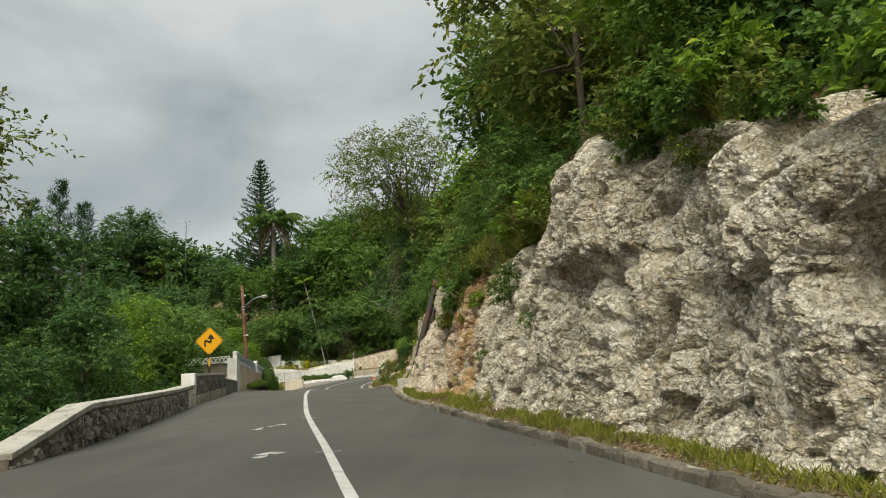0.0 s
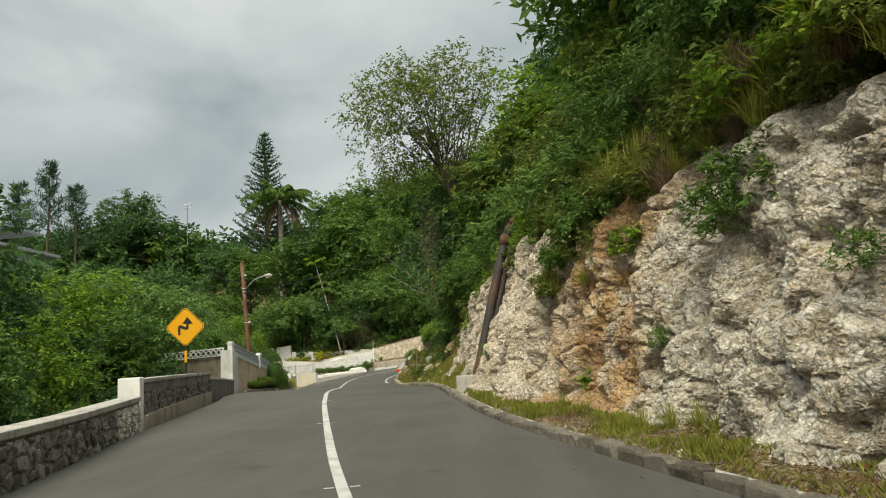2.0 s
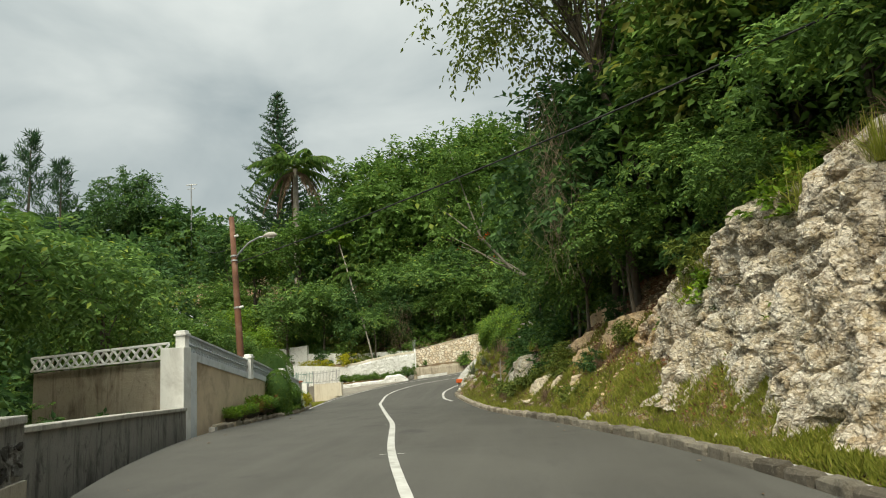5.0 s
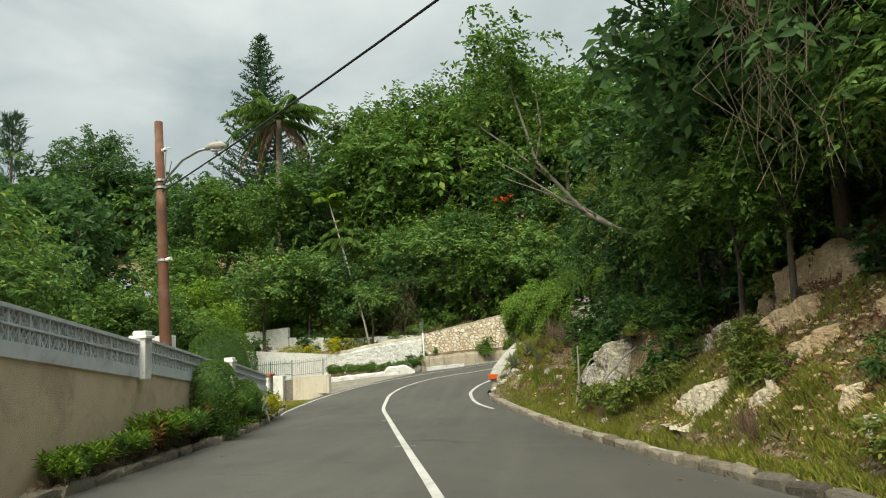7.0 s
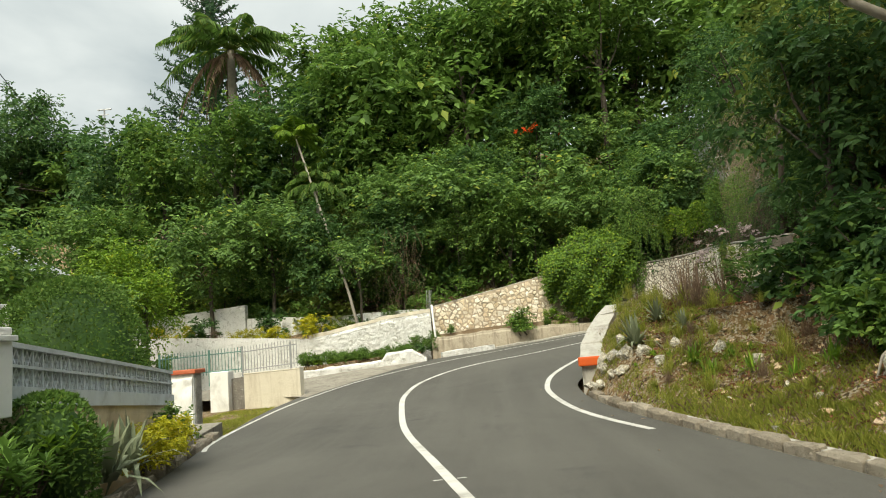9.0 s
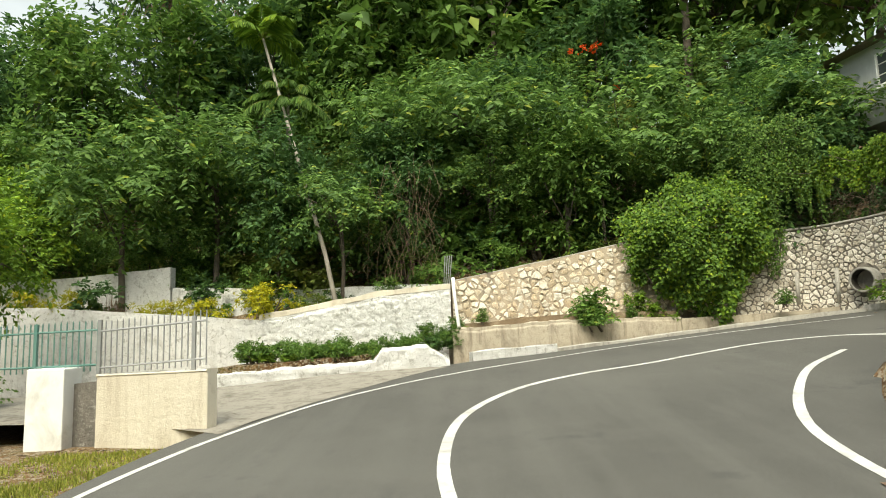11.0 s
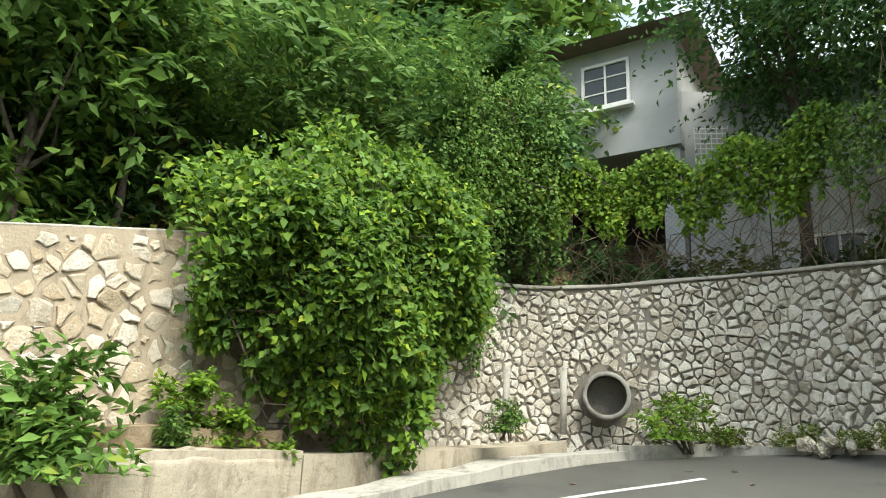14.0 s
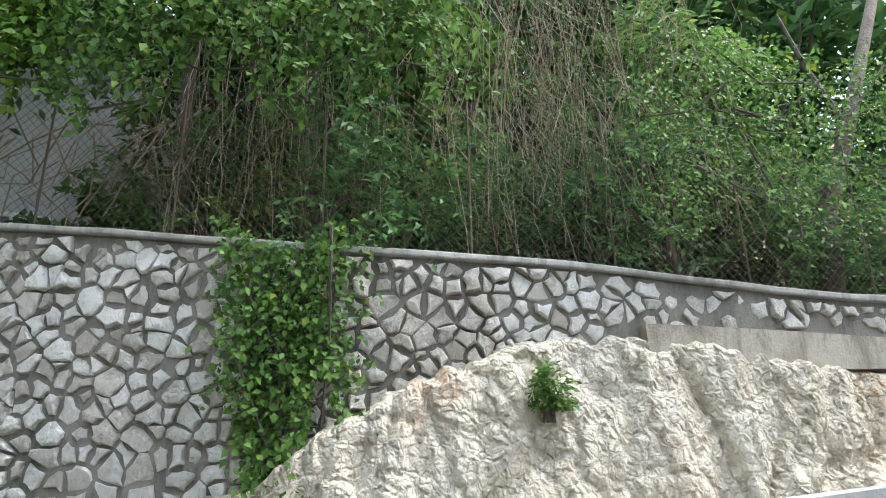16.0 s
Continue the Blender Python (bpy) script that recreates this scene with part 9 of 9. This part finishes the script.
rl = random.Random(91)
for i in range(60):
    line, s0, s1, sgn = ((EDGE_R, 46, 70, -1), (EDGE_R, 12, 46, -1), (EDGE_L, 40, 66, 1))[i % 3]
    p, d = poly_at(line, rl.uniform(s0, s1))
    o = 0.08 + abs(rl.gauss(0, 0.35))
    fallen_leaf(p.x + sgn * d.y * o, p.y - sgn * d.x * o, rl.uniform(0, 6.28), rl.uniform(0.025, 0.055))
for x, y in ((-0.9, 66.0), (-1.4, 65.6), (-1.15, 66.4), (-2.6, 66.9)):
    fallen_leaf(x, y, x * 9, 0.06)


# the green apron that hangs over the middle of the cutting
rc = random.Random(55)
for i in range(28):
    y, up = rc.uniform(17.6, 21.6), rc.uniform(2.1, 4.1)
    x = cut_x(y, -4.15 + up) - 0.1
    grow(rc.choice((U_OLIVE, TUFT_TALL, TUFT_DRY, U_MID, U_OLIVE)), x, y, rc.uniform(0.25, 0.6), -4.15 + up)
for i in range(110):
    y = rc.uniform(5.0, 34.0)
    up = float(np.interp(y, CUT_Y, CUT_TOP)) + rc.uniform(-0.45, 0.35)
    grow(rc.choice((TUFT_TALL, TUFT_TALL, U_OLIVE, TUFT_DRY, TUFT_TALL, U_BRIGHT)), cut_x(y, -4.2 + up) + rc.uniform(0.1, 0.5), y, rc.uniform(0.4, 0.85), -4.2 + up)
for y, up, sc in ((14.3, 2.6, 0.55), (14.8, 2.4, 0.45), (12.6, 1.6, 0.25), (23.9, 0.9, 0.3), (25.0, 1.0, 0.35), (16.2, 1.0, 0.2), (9.0, 1.4, 0.2)):
    grow(U_FERN, cut_x(y, -4.2 + up), y, sc, -4.2 + up)


# the gathered undergrowth, one mass for each kind of leaf
for ob, (co, many) in JOINED.items():
    me = ob.children[0].data
    idx = np.empty(len(me.loops), np.int32)
    me.loops.foreach_get("vertex_index", idx)
    idx = idx.reshape(-1, 3)
    v = np.concatenate(many)
    f = np.concatenate([idx + k * len(co) for k in range(len(many))])
    tagged(part("undergrowth", mesh_of("undergrowth", v, f, me.materials[0]), me.materials[0]), "mass of " + ob["label"].replace(" bush", "") + " on the slopes", "undergrowth", kind="stuff")

# ---- stones of the walls: every stone is a piece of its own ----
def clip(poly, nx, ny, c):
    out = []
    for i in range(len(poly)):
        a, b = poly[i], poly[(i + 1) % len(poly)]
        da, db = a[0] * nx + a[1] * ny - c, b[0] * nx + b[1] * ny - c
        if da <= 0:
            out.append(a)
        if (da < 0) != (db < 0) and abs(da - db) > 1e-9:
            t = da / (da - db)
            out.append((a[0] + (b[0] - a[0]) * t, a[1] + (b[1] - a[1]) * t))
    return out


def cells(width, z_lo, z_hi, size, seed, aspect=1.25):
    """Irregular stones that fill a strip: polygons in (s, z)."""
    rng9 = random.Random(seed)
    pts = []
    row, z = 0, min(z_lo(s) for s in np.linspace(0, width, 40)) - size
    top = max(z_hi(s) for s in np.linspace(0, width, 40)) + size
    while z < top:
        s = -size + (row % 2) * size * 0.5
        while s < width + size:
            pts.append((s + rng9.uniform(-0.42, 0.42) * size * aspect, z + rng9.uniform(-0.42, 0.42) * size, rng9.uniform(-0.2, 0.2) * size * size))
            s += size * aspect * rng9.uniform(0.62, 1.42)
        z += size * rng9.uniform(0.78, 1.15)
        row += 1
    out = []
    for i, (x, y, wi) in enumerate(pts):
        if not (0 < x < width and z_lo(x) < y < z_hi(x)):
            continue
        poly = [(x - size, y - size), (x + size, y - size), (x + size, y + size), (x - size, y + size)]
        for j, (u, w, wj) in enumerate(pts):
            dx, dy = u - x, w - y
            if j == i or abs(dx) > 2.2 * size or abs(dy) > 2.2 * size:
                continue
            poly = clip(poly, dx, dy, dx * (x + dx / 2) + dy * (y + dy / 2) + (wi - wj) / 2)
            if len(poly) < 3:
                break
        poly = clip(clip(poly, -1, 0, 0.0), 1, 0, width)
        poly = clip(poly, 0, 1, z_hi(x) - 0.01)
        if len(poly) >= 3:
            out.append(((x, y), poly))
    return out


def stone_piece(centre, poly, frame_at, gap, proud, rng9):
    """One stone: a chamfered, slightly skewed polygon standing out of the mortar."""
    cx = sum(p[0] for p in poly) / len(poly)
    cz = sum(p[1] for p in poly) / len(poly)
    # drop corners that lie too close together
    q = []
    for p in poly:
        if not q or math.hypot(p[0] - q[-1][0], p[1] - q[-1][1]) > 0.025:
            q.append(p)
    if len(q) < 3:
        return None
    if 4 <= len(q) <= 7 and proud > 0.012:
        z2 = []
        for a, b in zip(q, q[1:] + q[:1]):
            e = math.hypot(b[0] - a[0], b[1] - a[1])
            z2.append(a)
            if e > 0.07:
                f, k = rng9.uniform(0.35, 0.65), rng9.uniform(-0.16, 0.04) * e
                z2.append((a[0] + (b[0] - a[0]) * f + (b[1] - a[1]) / e * k, a[1] + (b[1] - a[1]) * f - (b[0] - a[0]) / e * k))
        q = z2
    r = max(0.02, sum(math.hypot(p[0] - cx, p[1] - cz) for p in q) / len(q))
    if r < 0.035:
        return None
    rings = []
    k0 = max(0.4, 1 - gap * rng9.choice((0.2, 0.5, 0.9, 1.3, 2.0)) / r)
    tx, tz = rng9.uniform(-0.25, 0.25), rng9.uniform(-0.25, 0.25)
    top = proud * rng9.uniform(0.35, 1.5)
    for k, d in ((k0, -0.03), (k0 * 0.98, top * 0.55), (k0 * 0.84, top)):
        ring = []
        for p in q:
            u, w = (p[0] - cx) * k, (p[1] - cz) * k
            j = 1 + rng9.uniform(-0.1, 0.08)
            ring.append((cx + u * j, cz + w * j, d + (tx * u + tz * w if d > 0 else 0) + (rng9.uniform(-0.1, 0.1) * top if d > 0 else 0)))
        rings.append(ring)
    n = len(q)
    verts = [frame_at(s, z, d) for ring in rings for s, z, d in ring]
    verts.append(frame_at(cx, cz, top * rng9.uniform(1.0, 1.35)))
    faces = [(a * n + i, a * n + (i + 1) % n, (a + 1) * n + (i + 1) % n, (a + 1) * n + i) for a in (0, 1) for i in range(n)]
    faces += [(2 * n + i, 2 * n + (i + 1) % n, 3 * n) for i in range(n)]
    return verts, faces


def lay_stones(parent, line, z_lo, z_hi, size, seed, mat, far_mat, gap=0.012, proud=0.035, limit=290, prefer=None, aspect=1.25, flip=1):
    line3 = [Vector((p[0], p[1], 0)) for p in line]
    width = poly_len(line3)
    rng9 = random.Random(seed)

    def frame_at(s, z, d):
        p, t = poly_at(line3, max(0.0, s))
        return (p.x + t.y * d * flip, p.y - t.x * d * flip, z)
    made = cells(width, z_lo, z_hi, size, seed, aspect)
    if prefer is not None:
        made.sort(key=lambda c: abs(c[0][0] - prefer))
    rest_v, rest_f, n = [], [], 0
    for c, poly in made:
        m = stone_piece(c, poly, frame_at, gap, proud, rng9)
        if m is None or math.dist(m[0][-1], (-0.32, 68.0, -1.86)) < 0.42:
            continue
        if n < limit:
            ob = part("stone", m, mat)
            keep(ob, parent)
            n += 1
        else:
            o = len(rest_v)
            rest_v += m[0]
            rest_f += [tuple(i + o for i in t) for t in m[1]]
    if rest_v:
        ob = keep(part("stones", (rest_v, rest_f), far_mat), parent)
        ob["kind"] = "stuff"


STONE_WI = mat_stone("wall_stone_far", (0.86, 0.81, 0.72), (0.74, 0.60, 0.43), (0.56, 0.45, 0.32), True)
bpy.context.view_layer.update()
pl = poly_len([Vector((*p, 0)) for p in PA])
lay_stones(parapet, PA, lambda s: -4.42 + 0.025 * s, lambda s: float(np.interp(s, [0, 2.35, 5.45, pl], [-4.3, -3.76, -3.7, -3.52])), 0.135, 1, STONE_P, STONE_GI, 0.012, 0.03, 290, 6.0, 1.05)
lay_stones(parapet_b, PB, lambda s: -3.7 + 0.012 * s, lambda s: -3.3 + 0.012 * s, 0.13, 4, LIMEWASHED, LIMEWASHED, 0.022, 0.018, 200, 3.0, 1.0)
l1 = poly_len([Vector((*p, 0)) for p in SW1])
lay_stones(stone_wall, SW1, lambda s: float(np.interp(s, [0, l1], [-2.62, -2.42])), lambda s: float(np.interp(s, [0, 2.77, 4.9, l1], [-1.52, -1.0, -0.58, -0.48])), 0.165, 2, STONE_W, STONE_WI, 0.02, 0.014, 299, 2.0)


def low2(s):
    return float(np.interp(s, [0, 3.0, 6.2, 7.6, 8.4, 9.3, 10.1, 10.8, 12, 15], [-2.7, -2.7, -2.6, -2.5, -2.2, -1.75, -1.35, -1.15, -1.1, -1.2]))


lay_stones(bend_wall, SW2, low2, lambda s: sw2_top(s) - 0.01, 0.118, 3, STONE_G, STONE_GI, 0.013, 0.03, 295, 5.5, 1.2)
